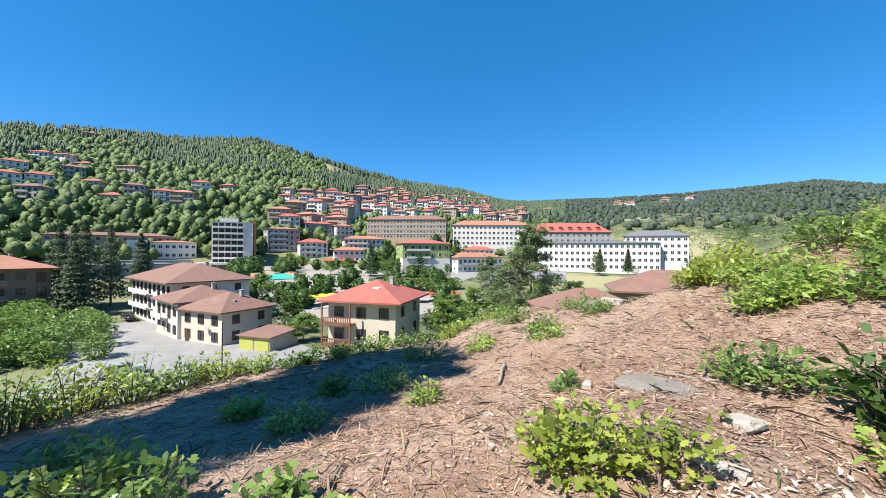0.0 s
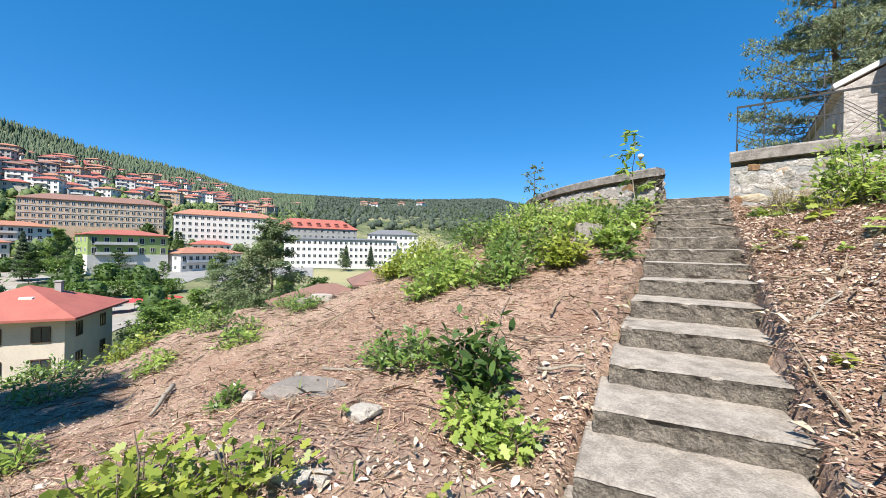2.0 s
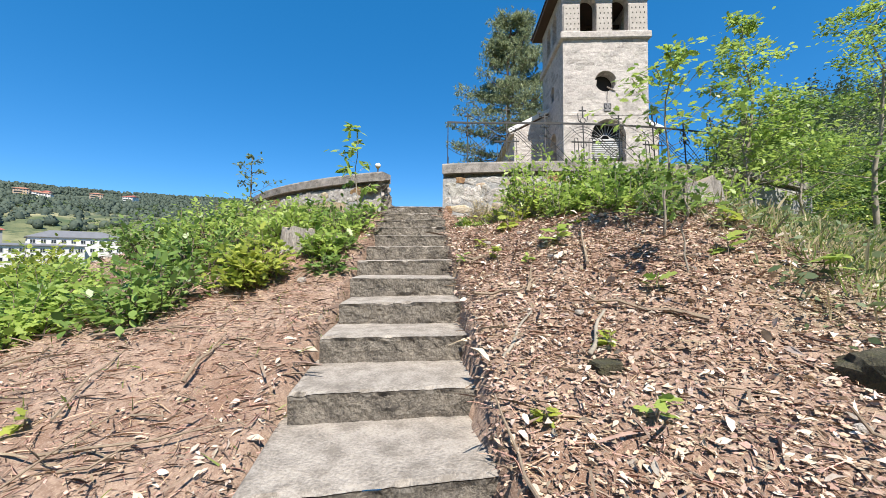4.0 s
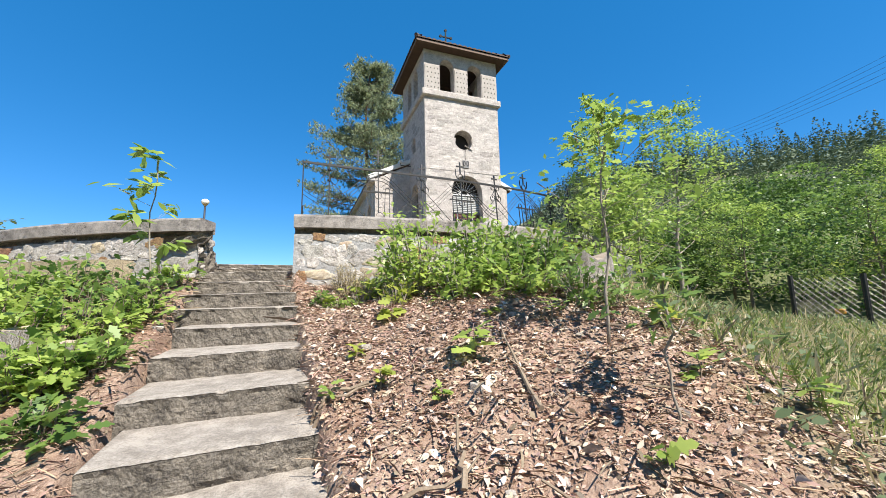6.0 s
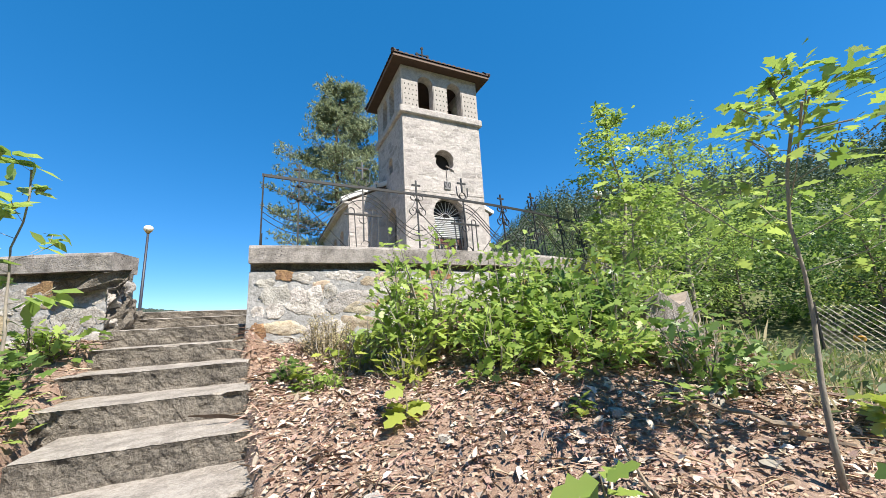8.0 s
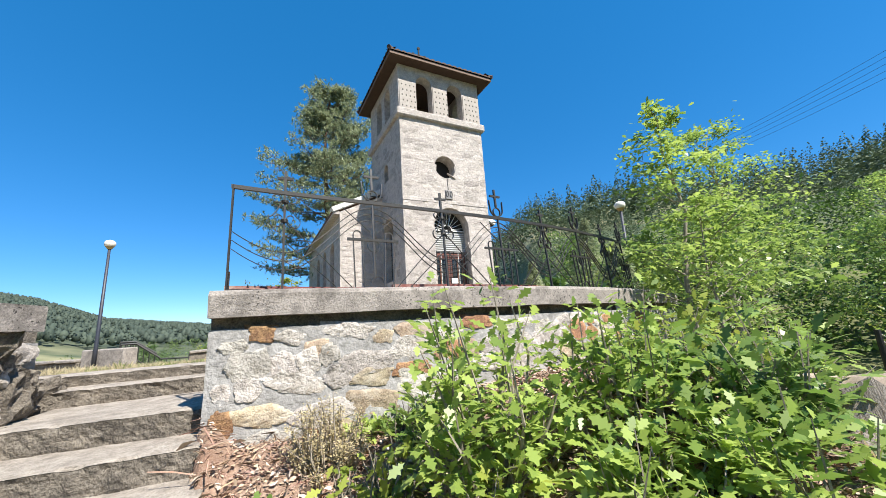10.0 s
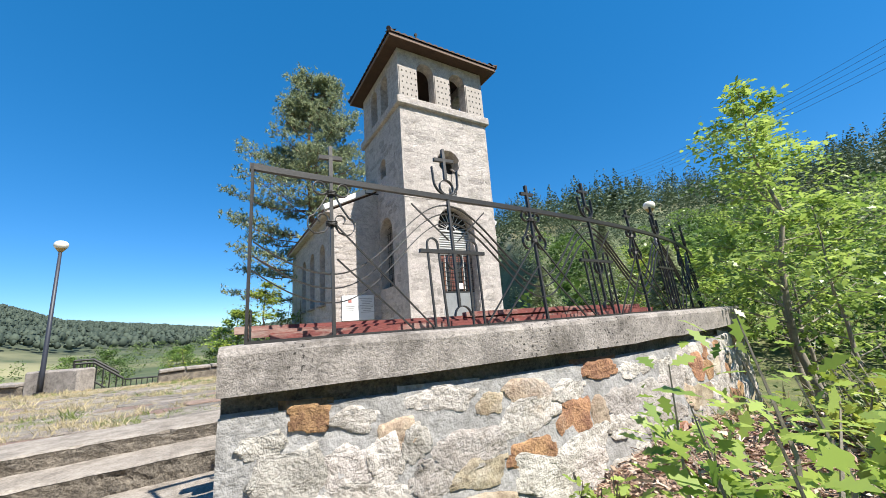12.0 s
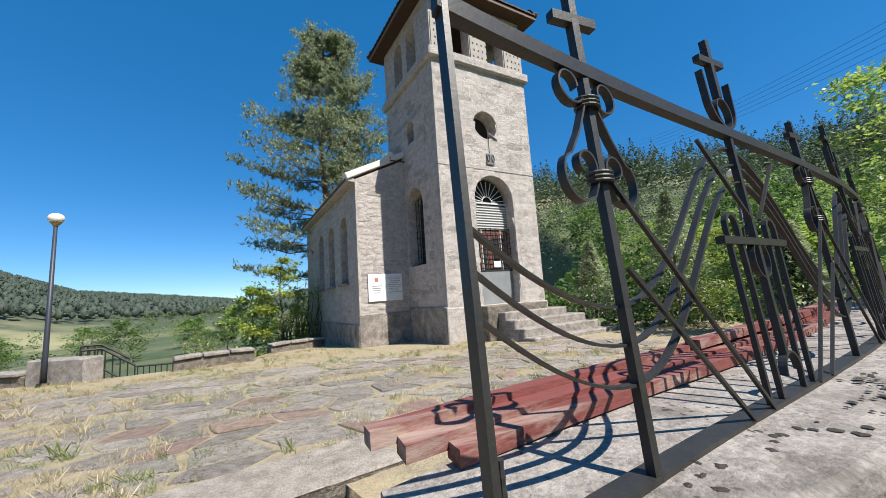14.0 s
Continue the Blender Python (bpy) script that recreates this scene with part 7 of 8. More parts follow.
def car(x, y, z, turn, paint, label, estate=True):
    ob = thing("car", label, "car", pose(x, y, z, 0, 0, turn), "parked cars")
    prof = [(-2.3, 0.35), (-2.32, 0.75), (-2.2, 0.95), (-1.9, 1.38), (-1.5, 1.47), (0.3, 1.45), (1.0, 1.0), (2.1, 0.85), (2.32, 0.62), (2.3, 0.32)] if estate else [(-2.1, 0.35), (-2.1, 0.8), (-1.7, 1.3), (-1.2, 1.42), (0.3, 1.40), (0.95, 0.98), (1.9, 0.85), (2.1, 0.6), (2.1, 0.32)]
    s = Shape()
    n_ = len(prof)
    v = []
    for side, inset in ((-0.86, 1), (0.86, 1)):
        for px, pz in prof:
            tuck = 0.16 * max(0, (pz - 0.9) / 0.55)
            v.append((px, side * (1 - tuck), pz))
    s.add(v, [tuple(range(n_))[::-1], tuple(range(n_, 2 * n_))] + [(i, (i + 1) % n_, n_ + (i + 1) % n_, n_ + i) for i in range(n_)])
    part("body", s, paint, ob)
    for g in (-1, 1):
        part("side_window", Shape().box((-0.45, g * 0.80, 1.17), (2.2, 0.03, 0.34), 0.01, Matrix.Rotation(radians(-14 * g), 3, "X")), PANE, ob)
        for wx in (-1.4, 1.4):
            wh = part("wheel", Shape().tube([(wx, g * 0.70, 0.32), (wx, g * 0.88, 0.32)], 0.32, 16), plain("tyre", (0.02, 0.02, 0.02), 0.9), ob)
            part("rim", Shape().tube([(wx, g * 0.87, 0.32), (wx, g * 0.895, 0.32)], 0.2, 12), plain("alloy", (0.55, 0.55, 0.56), 0.35, 0.7), wh)
        part("headlight", Shape().box((2.25, g * 0.6, 0.68), (0.12, 0.34, 0.14), 0.03), FRAME_WHITE, ob)
        part("tail_light", Shape().box((-2.26, g * 0.7, 0.85), (0.10, 0.16, 0.22), 0.02), plain("red lens", (0.4, 0.02, 0.02), 0.3), ob)
    part("windscreen", Shape().box((0.70, 0, 1.22), (0.86, 1.35, 0.03), 0.005, Matrix.Rotation(radians(33), 3, "Y")), PANE, ob)
    return ob


SILVER = surface("silver car paint", (0.56, 0.57, 0.57), (0.50, 0.51, 0.51), 1, 0.3, 0, 5, metal=0.4)
BLACK_PAINT = glass_material("black car paint", (0.02, 0.02, 0.022), 0.25)
car(-44.9, -44.1, STREET + 0.06, 132, SILVER, "silver estate car parked at the street edge")
car(-83.5, -72.0, STREET + 0.5, 50, BLACK_PAINT, "black car parked beside the white house", False)
for i, (x, y) in enumerate([(-108, -57), (-114, -60), (-120, -63), (-136, -66)]):
    car(x, y, valley_z(x, y) + 0.12, 40 + 9 * i, [SILVER, BLACK_PAINT][i % 2], "car parked along the square", False)


def parasol(x, y, z, r, cloth, label):
    ob = thing("parasol", label, "parasol", pose(x, y, z), "cafe parasols")
    part("pole", Shape().tube([(0, 0, 0), (0, 0, 2.9)], 0.04, 8), FRAME_WHITE, ob)
    s = Shape()
    v = [(0, 0, 3.1)] + [(r * math.cos(k * math.pi / 4), r * math.sin(k * math.pi / 4), 2.45) for k in range(8)] + [(r * math.cos(k * math.pi / 4), r * math.sin(k * math.pi / 4), 2.25) for k in range(8)]
    part("canopy", s.add(v, [(0, 1 + k, 1 + (k + 1) % 8) for k in range(8)] + [(1 + k, 9 + k, 9 + (k + 1) % 8, 1 + (k + 1) % 8) for k in range(8)]), cloth, ob)


YELLOW, REDC, TEAL = plain("yellow cloth", (0.75, 0.60, 0.05), 0.8), plain("red cloth", (0.48, 0.05, 0.05), 0.8), plain("teal cloth", (0.04, 0.36, 0.30), 0.8)
for x, y in ((-101.5, -38.5), (-104.5, -36.0), (-106.5, -33.5)):
    parasol(x, y, -14.6, 2.8, YELLOW, "open yellow parasol on a cafe terrace")
for x, y in ((-108, -9.0), (-109, -5.5), (-109.5, -2.0), (-107, -12.0), (-110, 1.5)):
    parasol(x, y, valley_z(x, y), 2.4, REDC, "open red parasol beside the hedge")
tent = thing("market_tent", "teal market tent on the square", "tent", stand(-129.5, -57.4, -11.5, 10))
part("canopy", hip_roof(13, 8, 2.6, 1.6, 0.2), TEAL, tent)
for dx in (-6.3, 6.3):
    for dy in (-3.8, 3.8):
        part("leg", Shape().box((dx, dy, 1.0), (0.14, 0.14, 3.2)), FRAME_WHITE, tent)
single("cafe_terrace", Shape().box((-105, -36.5, -15.4), (14, 9, 1.6), 0.1, Matrix.Rotation(radians(35), 3, "Z")), PLASTER_GREY, "raised pale cafe terrace on the square", "terrace")
single("street_wall", Shape().box((-68.6, -54.6, STREET + 0.7), (7, 0.35, 1.5), 0.03, Matrix.Rotation(radians(50), 3, "Z")), PLASTER_CREAM, "low cream garden wall along the street", "wall")
PLANK_YARD = surface("stacked raw timber", (0.50, 0.33, 0.19), (0.36, 0.23, 0.14), 1.2, 0.9, 0.4, 9)
for i in range(9):
    q = 0.9 + 0.13 * math.sin(i * 2.3)
    single("timber_stack", Shape().box((-152 + 4.3 * (i % 3) - 2 * (i // 3), -78 + 6.2 * (i // 3) + 3.0 * (i % 3), -8.4 + 0.35 * (i % 2)), (11, 2.2, 1.8), 0.05, Matrix.Rotation(q, 3, "Z")), PLANK_YARD, "stack of raw timber on the building site", "timber", group="timber on the building site")
pole = thing("utility_pole", "slim dark utility pole at the street", "pole", pose(-46.6, -33.5, STREET))
part("mast", Shape().tube([(0, 0, -0.3), (0, 0, 5.9)], [0.09, 0.06], 8), IRON, pole)

# ---- trees of the town and woods on the hills ----


def crowns(name, centres, heights, radii, material, label, seed, per=42, conifer=False, size=0.30, core=0.0):
    """Many distant trees as clumps of foliage with gaps between them."""
    rng = np.random.default_rng(seed)
    c, h, r = np.asarray(centres), np.asarray(heights), np.asarray(radii)
    n_ = len(c)
    who = np.repeat(np.arange(n_), per)
    f = rng.random(n_ * per)
    q = rng.uniform(0, 2 * math.pi, n_ * per)
    if conifer:
        f = f ** 0.8
        rad = r[who] * (1 - f) * (0.55 + 0.45 * rng.random(len(f)))
        z = h[who] * (0.10 + 0.92 * f)
        way = np.stack([np.cos(q), np.sin(q), np.full(len(f), -0.25)], 1) + rng.normal(0, 0.25, (len(f), 3))
        sz = size * r[who] * (1.3 - 0.9 * f)
    else:
        t_ = rng.uniform(-1, 1, len(f))
        lump = 1 + 0.25 * np.sin(q * 3 + who) * np.cos(t_ * 4 + who * 1.7)
        rad = r[who] * np.sqrt(np.maximum(1 - t_ ** 2, 0.02)) * (0.6 + 0.4 * rng.random(len(f))) * lump
        z = h[who] * (0.56 + 0.42 * t_)
        way = np.stack([np.cos(q), np.sin(q), t_ * 0.8], 1) + rng.normal(0, 0.6, (len(f), 3))
        sz = size * 1.25 * r[who] * rng.uniform(0.6, 1.2, len(f))
    p = c[who] + np.stack([rad * np.cos(q), rad * np.sin(q), z], 1)
    p -= way / np.linalg.norm(way, axis=1)[:, None] * (sz * 0.5)[:, None]
    me = leaf_mesh(name, p, way, sz, DIAMOND * np.array((1, 1.4, 1)), material, rng, 1.5)
    ob = single(name, me, None, label, "woods", kind="stuff")
    if core:
        # an uneven closed crown for every tree under its sprays
        levels = [(0.02, 0.80), (0.22, 0.92), (0.48, 0.62), (0.76, 0.28)] if conifer else [(0.10, 0.45), (0.28, 0.92), (0.52, 1.0), (0.76, 0.78), (0.92, 0.40)]
        k, rows = 7, len(levels)
        turn = rng.uniform(0, 2 * math.pi, (n_, 1, 1)) + 2 * math.pi * np.arange(k)[None, None, :] / k + 0.4 * np.arange(rows)[None, :, None]
        rad_ = core * r[:, None, None] * np.array([w for _, w in levels])[None, :, None] * rng.uniform(0.72, 1.22, (n_, rows, k))
        lift = h[:, None, None] * (np.array([z_ for z_, _ in levels])[None, :, None] + rng.normal(0, 0.035, (n_, rows, k)))
        ring = np.stack([rad_ * np.cos(turn), rad_ * np.sin(turn), lift], -1).reshape(n_, rows * k, 3)
        tip = np.stack([rng.normal(0, 0.05, n_) * r, rng.normal(0, 0.05, n_) * r, h * (1.0 if conifer else 0.99)], -1)[:, None]
        v = (np.concatenate([ring, tip], 1) + c[:, None]).reshape(-1, 3)
        quads = np.array([(i * k + j, i * k + (j + 1) % k, (i + 1) * k + (j + 1) % k, (i + 1) * k + j) for i in range(rows - 1) for j in range(k)])
        tris = np.array([((rows - 1) * k + j, (rows - 1) * k + (j + 1) % k, rows * k) for j in range(k)])
        start = (np.arange(n_) * (rows * k + 1))[:, None, None]
        loops = np.concatenate([(quads[None] + start).reshape(-1), (tris[None] + start).reshape(-1)])
        nq, nt = n_ * len(quads), n_ * len(tris)
        me = bpy.data.meshes.new("crown")
        me.vertices.add(len(v))
        me.vertices.foreach_set("co", v.reshape(-1))
        me.loops.add(len(loops))
        me.loops.foreach_set("vertex_index", loops)
        me.polygons.add(nq + nt)
        me.polygons.foreach_set("loop_start", np.concatenate([np.arange(nq) * 4, nq * 4 + np.arange(nt) * 3]))
        me.polygons.foreach_set("use_smooth", [True] * (nq + nt))
        me.materials.append(material)
        me.update(calc_edges=True)
        single(name, me, None, label, "woods", kind="stuff")
    return ob


def wood_spots(n_, lo, hi, r0, r1, seed, thresh, scale=0.012, clear=9.0, power=1.0):
    rng = np.random.default_rng(seed)
    out = []
    houses = np.array([(x, y) for x, y in taken] + [(-139, -55), (-175, 20), (-184, -126), (-167, -121), (-150, -122)])
    while n_ > 0:
        n_ -= 1
        q, r = radians(rng.uniform(lo, hi)), r0 + (r1 - r0) * rng.random() ** power
        x, y = 1.7 + r * math.cos(q), -9 + r * math.sin(q)
        if noise.noise((x * scale, y * scale, seed)) + 0.25 * rng.random() < thresh:
            continue
        if np.min(np.hypot(houses[:, 0] - x, houses[:, 1] - y)) < clear:
            continue
        out.append((x, y))
    xy = np.array(out)
    return np.column_stack([xy, valley_z(xy[:, 0], xy[:, 1]) - 0.5])


def forest(name, spots_, seed, material, label, h0, h1, wide, per, conifer, size=0.30, core=0.9):
    rng = np.random.default_rng(seed)
    h = rng.uniform(h0, h1, len(spots_))
    return crowns(name, spots_, h, h * wide * rng.uniform(0.8, 1.2, len(h)), material, label, seed, per, conifer, size, core)


forest("far_woods", wood_spots(9500, -180, -124, 400, 800, 11, 0.03, 0.009), 11, FAR_NEEDLE, "dark conifers along the upper hillside", 9, 16, 0.26, 20, True, 0.34, 0.75)
forest("far_woods", wood_spots(3600, -166, -124, 240, 640, 12, -0.16, 0.010), 12, FAR_LEAF, "broadleaved woods between the hillside houses", 6, 12, 0.46, 26, False, 0.25, 0.75)
forest("far_woods", wood_spots(2200, -180, -126, 215, 520, 13, -0.25, 0.02, 8), 13, FAR_LEAF, "garden trees among the houses", 4, 8, 0.46, 26, False, 0.25, 0.75)
forest("far_woods", wood_spots(1600, 160, 180, 225, 640, 14, -0.2, 0.012, 8), 14, FAR_LEAF, "trees among the houses below the ridge", 4, 8, 0.46, 26, False, 0.25, 0.75)
forest("far_woods", wood_spots(5200, 158, 180, 480, 1000, 15, -0.16, 0.008), 15, FAR_NEEDLE, "dark conifers on the ridge behind the town", 9, 15, 0.28, 12, True, 0.40)
forest("far_woods", wood_spots(12500, 84, 168, 340, 1650, 16, -0.26, 0.006, 9, 0.9), 16, HILL_WOOD, "dark woods on the distant hills", 4, 9, 0.60, 12, False, 0.30, 0.62)
forest("far_woods", wood_spots(1700, 122, 166, 200, 700, 17, 0.0, 0.010), 17, FAR_LEAF, "hedges and copses on the far meadows", 4, 8, 0.50, 70, False, 0.20, 0)
forest("far_woods", wood_spots(240, 86, 122, 200, 420, 24, 0.02, 0.010), 24, FAR_LEAF, "hedges between the far fields", 4, 7, 0.50, 90, False, 0.20, 0)
forest("far_woods", wood_spots(70, 88, 150, 70, 200, 18, 0.10, 0.03), 18, FAR_LEAF, "orchard trees below the terrace", 3.0, 5, 0.50, 260, False, 0.15, 0)
forest("hill_woods", wood_spots(2400, -14, 76, 78, 215, 19, -0.35, 0.02), 19, FAR_NEEDLE, "tall pines on the slope behind the terrace", 6, 11, 0.29, 75, True, 0.25, 0)
forest("hill_woods", wood_spots(420, -14, 76, 36, 80, 22, -0.35, 0.02), 22, FAR_NEEDLE, "young pines on the slope behind the terrace", 3, 5, 0.34, 300, True, 0.13, 0)
forest("hill_woods", wood_spots(80, -14, 76, 18.5, 40, 26, -0.35, 0.05), 26, LEAF, "bright young trees at the foot of the wooded slope", 2.6, 5.0, 0.42, 900, False, 0.08, 0)
forest("hill_woods", wood_spots(100, -14, 76, 17.5, 38, 20, -0.35, 0.05), 20, LEAF_DARK, "broadleaved thicket at the foot of the wooded slope", 2.6, 4.4, 0.5, 900, False, 0.085, 0)
forest("garden_trees", wood_spots(150, 176, 206, 95, 205, 23, 0.08, 0.03, 12), 23, LEAF_DARK, "small trees between the town buildings", 4, 8, 0.45, 220, False, 0.22, 0.7)
forest("valley_trees", wood_spots(90, -141, -126, 70, 120, 21, -0.2, 0.05, 6), 21, LEAF, "bright green trees and bushes beside the street", 3.0, 6.0, 0.5, 700, False, 0.13, 0)

# trees that stand out
for i, (x, y, h, c, mt) in enumerate([(-56, 8.6, 19.5, 5.6, LEAF_GREY), (-70, 5.0, 14.5, 3.6, LEAF_GREY), (-66, 9.5, 13.5, 3.6, LEAF_GREY), (-62, 0.5, 9, 3.6, LEAF), (-58, -5, 7, 3.4, LEAF), (-50, 14, 9, 4.0, LEAF), (-48, 3, 7.5, 3.6, LEAF_DARK), (-72, -2, 6.5, 3.4, LEAF), (-80, 9, 9, 3.6, LEAF_DARK), (-44, -3, 6.0, 3.2, LEAF), (-86, 20, 9, 4, LEAF), (-75, 24, 9, 4, LEAF_DARK), (-64, 27, 8, 4, LEAF), (-150, -21.5, 16.0, 4.4, LEAF), (-150, -27, 9.0, 2.6, LEAF_DARK), (-157, -8.5, 9.0, 3.0, LEAF_DARK), (-148, 2.5, 6.5, 2.2, LEAF), (-108, -54, 7.6, 4.6, LEAF), (-68, -32.5, 5.6, 3.4, LEAF_DARK), (-61.5, -28.0, 4.4, 2.8, LEAF), (-226, 2, 13, 5.0, LEAF_DARK), (-218, 13, 12, 4.0, LEAF_DARK), (-214, 52, 14, 5.5, LEAF), (-134, 14, 9, 2.6, LEAF), (-150, 66, 10, 3.0, LEAF_GREY), (-164, -40, 7, 3.4, LEAF), (-158, -46, 6, 3.0, LEAF), (-182, -66, 7, 4.0, LEAF), (-190, -74, 8, 4.2, LEAF)]):
    tree("broadleaf_tree", x, y, h, c, 5200 if i else 15000, 0.105 * c if i else 0.40, OVAL, mt, "leafy tree standing among the town houses", 900 + i, BARK, 0.2, 0.014, 26, "town trees", z=float(valley_z(x, y)))
for i, (x, y, h, r_) in enumerate([(-98, -87, 20, 4.6), (-93, -89, 21, 4.6), (-90, -92, 19, 4.8), (-104, -84, 18, 4.2), (-131, -102, 13, 3.2), (-87, -86, 16, 4.4), (-96, -94, 20, 4.8), (-156, -29, 14, 2.8), (-98.5, -0.5, 4, 0.8), (-160, 72, 11, 2.4), (-165, 88, 11, 2.4)]):
    rng = np.random.default_rng(950 + i)
    ob = thing("spruce_tree", "tall dark spruce beside the street", "tree", pose(x, y, valley_z(x, y)), "town spruces")
    part("trunk", Shape().tube([(0, 0, -0.3), (0, 0, h)], [0.24, 0.03], 8), BARK, ob)
    n_ = 5200
    f = rng.random(n_) ** 0.85
    q = rng.uniform(0, 2 * math.pi, n_)
    r = r_ * (1.02 - f) ** 0.8 * np.sqrt(rng.random(n_)) * (0.8 + 0.25 * np.sin(f * 70))
    p = np.stack([np.cos(q) * r, np.sin(q) * r, h * (0.08 + 0.93 * f)], 1)
    w = np.stack([np.cos(q), np.sin(q), np.full(n_, -0.35)], 1) + rng.normal(0, 0.3, (n_, 3))
    part("crown", leaf_mesh("crown", p, w, (0.75 - 0.45 * f) * rng.uniform(0.6, 1.2, n_), OVAL, FAR_NEEDLE, rng), None, ob, kind="stuff")
crowns("hedge", [(-124.4 - 0.26 * k, -16.6 + 1.1 * k, -13.2) for k in range(20)], [4.8] * 20, [2.3] * 20, LEAF, "clipped green hedge along the square", 33, 420, False, 0.16)
# the plan of the town is laid out on the valley floor
for ob in [o for o in bpy.data.objects if o not in EARLIER and o.parent is None]:
    if ob.matrix_basis == Matrix.Identity(4):
        co = np.empty(len(ob.data.vertices) * 3)
        ob.data.vertices.foreach_get("co", co)
        co = co.reshape(-1, 3)
        px, py, _, fall = swung(co[:, 0], co[:, 1])
        ob.data.vertices.foreach_set("co", np.stack([px, py, co[:, 2] + fall], 1).reshape(-1))
        ob.data.update()
    else:
        x, y, z = ob.matrix_basis.translation
        px, py, turn, fall = swung(x, y)
        ob.matrix_basis = Matrix.Translation((float(px), float(py), z + float(fall))) @ Matrix.Rotation(radians(float(turn)), 4, "Z") @ Matrix.Translation((-x, -y, -z)) @ ob.matrix_basis
# shrubs on the lip of the bank above the street
for i, (q, r, w, h) in enumerate([(-129, 9.0, 2.2, 1.6), (-134, 8.6, 2.0, 1.25), (-139, 8.8, 1.9, 1.05), (-144, 9.0, 1.8, 0.90), (-149, 9.2, 1.5, 0.70), (-131, 11.0, 2.6, 1.9), (-137, 10.8, 2.4, 1.3), (-143, 11.0, 2.2, 0.9), (-153, 9.4, 1.4, 0.62), (-158, 9.4, 1.1, 0.45), (-163, 9.5, 1.3, 0.36), (-168, 9.6, 1.1, 0.40), (-173, 10.0, 1.4, 0.45), (-179, 10.3, 1.5, 0.45), (175, 10.7, 1.5, 0.5), (169, 11.2, 1.6, 0.5)]):
    x, y = 1.43 + r * math.cos(radians(q - 1.3)), -8.5 + r * math.sin(radians(q - 1.3))
    bush("bush", x, y, w, w * 0.8, h, int(520 * w), 0.085, OVAL if i % 2 else LOBED, (LEAF_OAK, LEAF, LEAF_YELLOW)[i % 3], "bright green shrub on the lip of the bank", 1000 + i, 11, "shrubs above the street")


# ---- odds and ends round the terrace ----


def chain_fence(x0, y0, x1, y1, h):
    ob = thing("chain_link_fence", "rusty chain-link fence on dark posts in the grass", "fence")
    n_ = 5
    for i in range(n_ + 1):
        x, y = x0 + (x1 - x0) * i / n_, y0 + (y1 - y0) * i / n_
        part("post", Shape().tube([(x, y, ground_z(x, y) - 0.2), (x, y, ground_z(x, y) + h + 0.06)], 0.045, 8), IRON, ob)
    s = Shape()
    ln = math.hypot(x1 - x0, y1 - y0)
    pitch = 0.12
    ux, uy = (x1 - x0) / ln, (y1 - y0) / ln
    k = -h
    while k < ln:
        for g in (1, -1):
            a0, a1 = max(k, 0), min(k + h, ln)
            z0, z1 = a0 - k, a1 - k
            if g < 0:
                z0, z1 = h - z0, h - z1
            p, q = (x0 + ux * a0, y0 + uy * a0), (x0 + ux * a1, y0 + uy * a1)
            s.tube([(p[0], p[1], ground_z(*p) + z0), (q[0], q[1], ground_z(*q) + z1)], 0.0035, 3, cap=False)
        k += pitch
    part("mesh", s, surface("galvanised wire", (0.20, 0.19, 0.18), (0.13, 0.12, 0.11), 8, 0.5, 0.1, 40, metal=0.6), ob, "galvanised wire mesh", kind="stuff")
    return ob


chain_fence(9.7, 1.3, 10.5, -4.2, 1.05)
single("road_barrier", Shape().box((11.4, 1.6, ground_z(11.4, 1.6) + 0.5), (0.06, 0.20, 0.12), 0.02), plain("orange plastic", (0.62, 0.30, 0.04), 0.5), "orange plastic barrier behind the fence", "barrier")

# an old wire basket lying against the wall beside the steps
basket = thing("wire_basket", "old oval wire basket lying beside the steps", "basket", pose(-1.17, -0.84, ground_z(-1.17, -0.84) + 0.13, 62, 0, 25))
part("rim", Shape().tube([(0.17 * math.cos(w), 0.13 * math.sin(w), 0) for w in np.linspace(0, 2 * math.pi, 33)], 0.008, 7), TWIG, basket)
for k in range(11):
    x_ = -0.15 + 0.03 * k
    half = 0.13 * math.sqrt(max(1 - (x_ / 0.17) ** 2, 0))
    part("rib", Shape().tube([(x_, half * math.cos(w), -0.10 * math.sin(w)) for w in np.linspace(0, math.pi, 9)], 0.0035, 5), TWIG, basket)
for k in range(7):
    y_ = -0.105 + 0.035 * k
    half = 0.17 * math.sqrt(max(1 - (y_ / 0.13) ** 2, 0))
    part("weft", Shape().tube([(half * math.cos(w), y_, -0.10 * math.sqrt(max(1 - (y_ / 0.13) ** 2, 0)) * math.sin(w)) for w in np.linspace(0, math.pi, 9)], 0.003, 5), TWIG, basket)

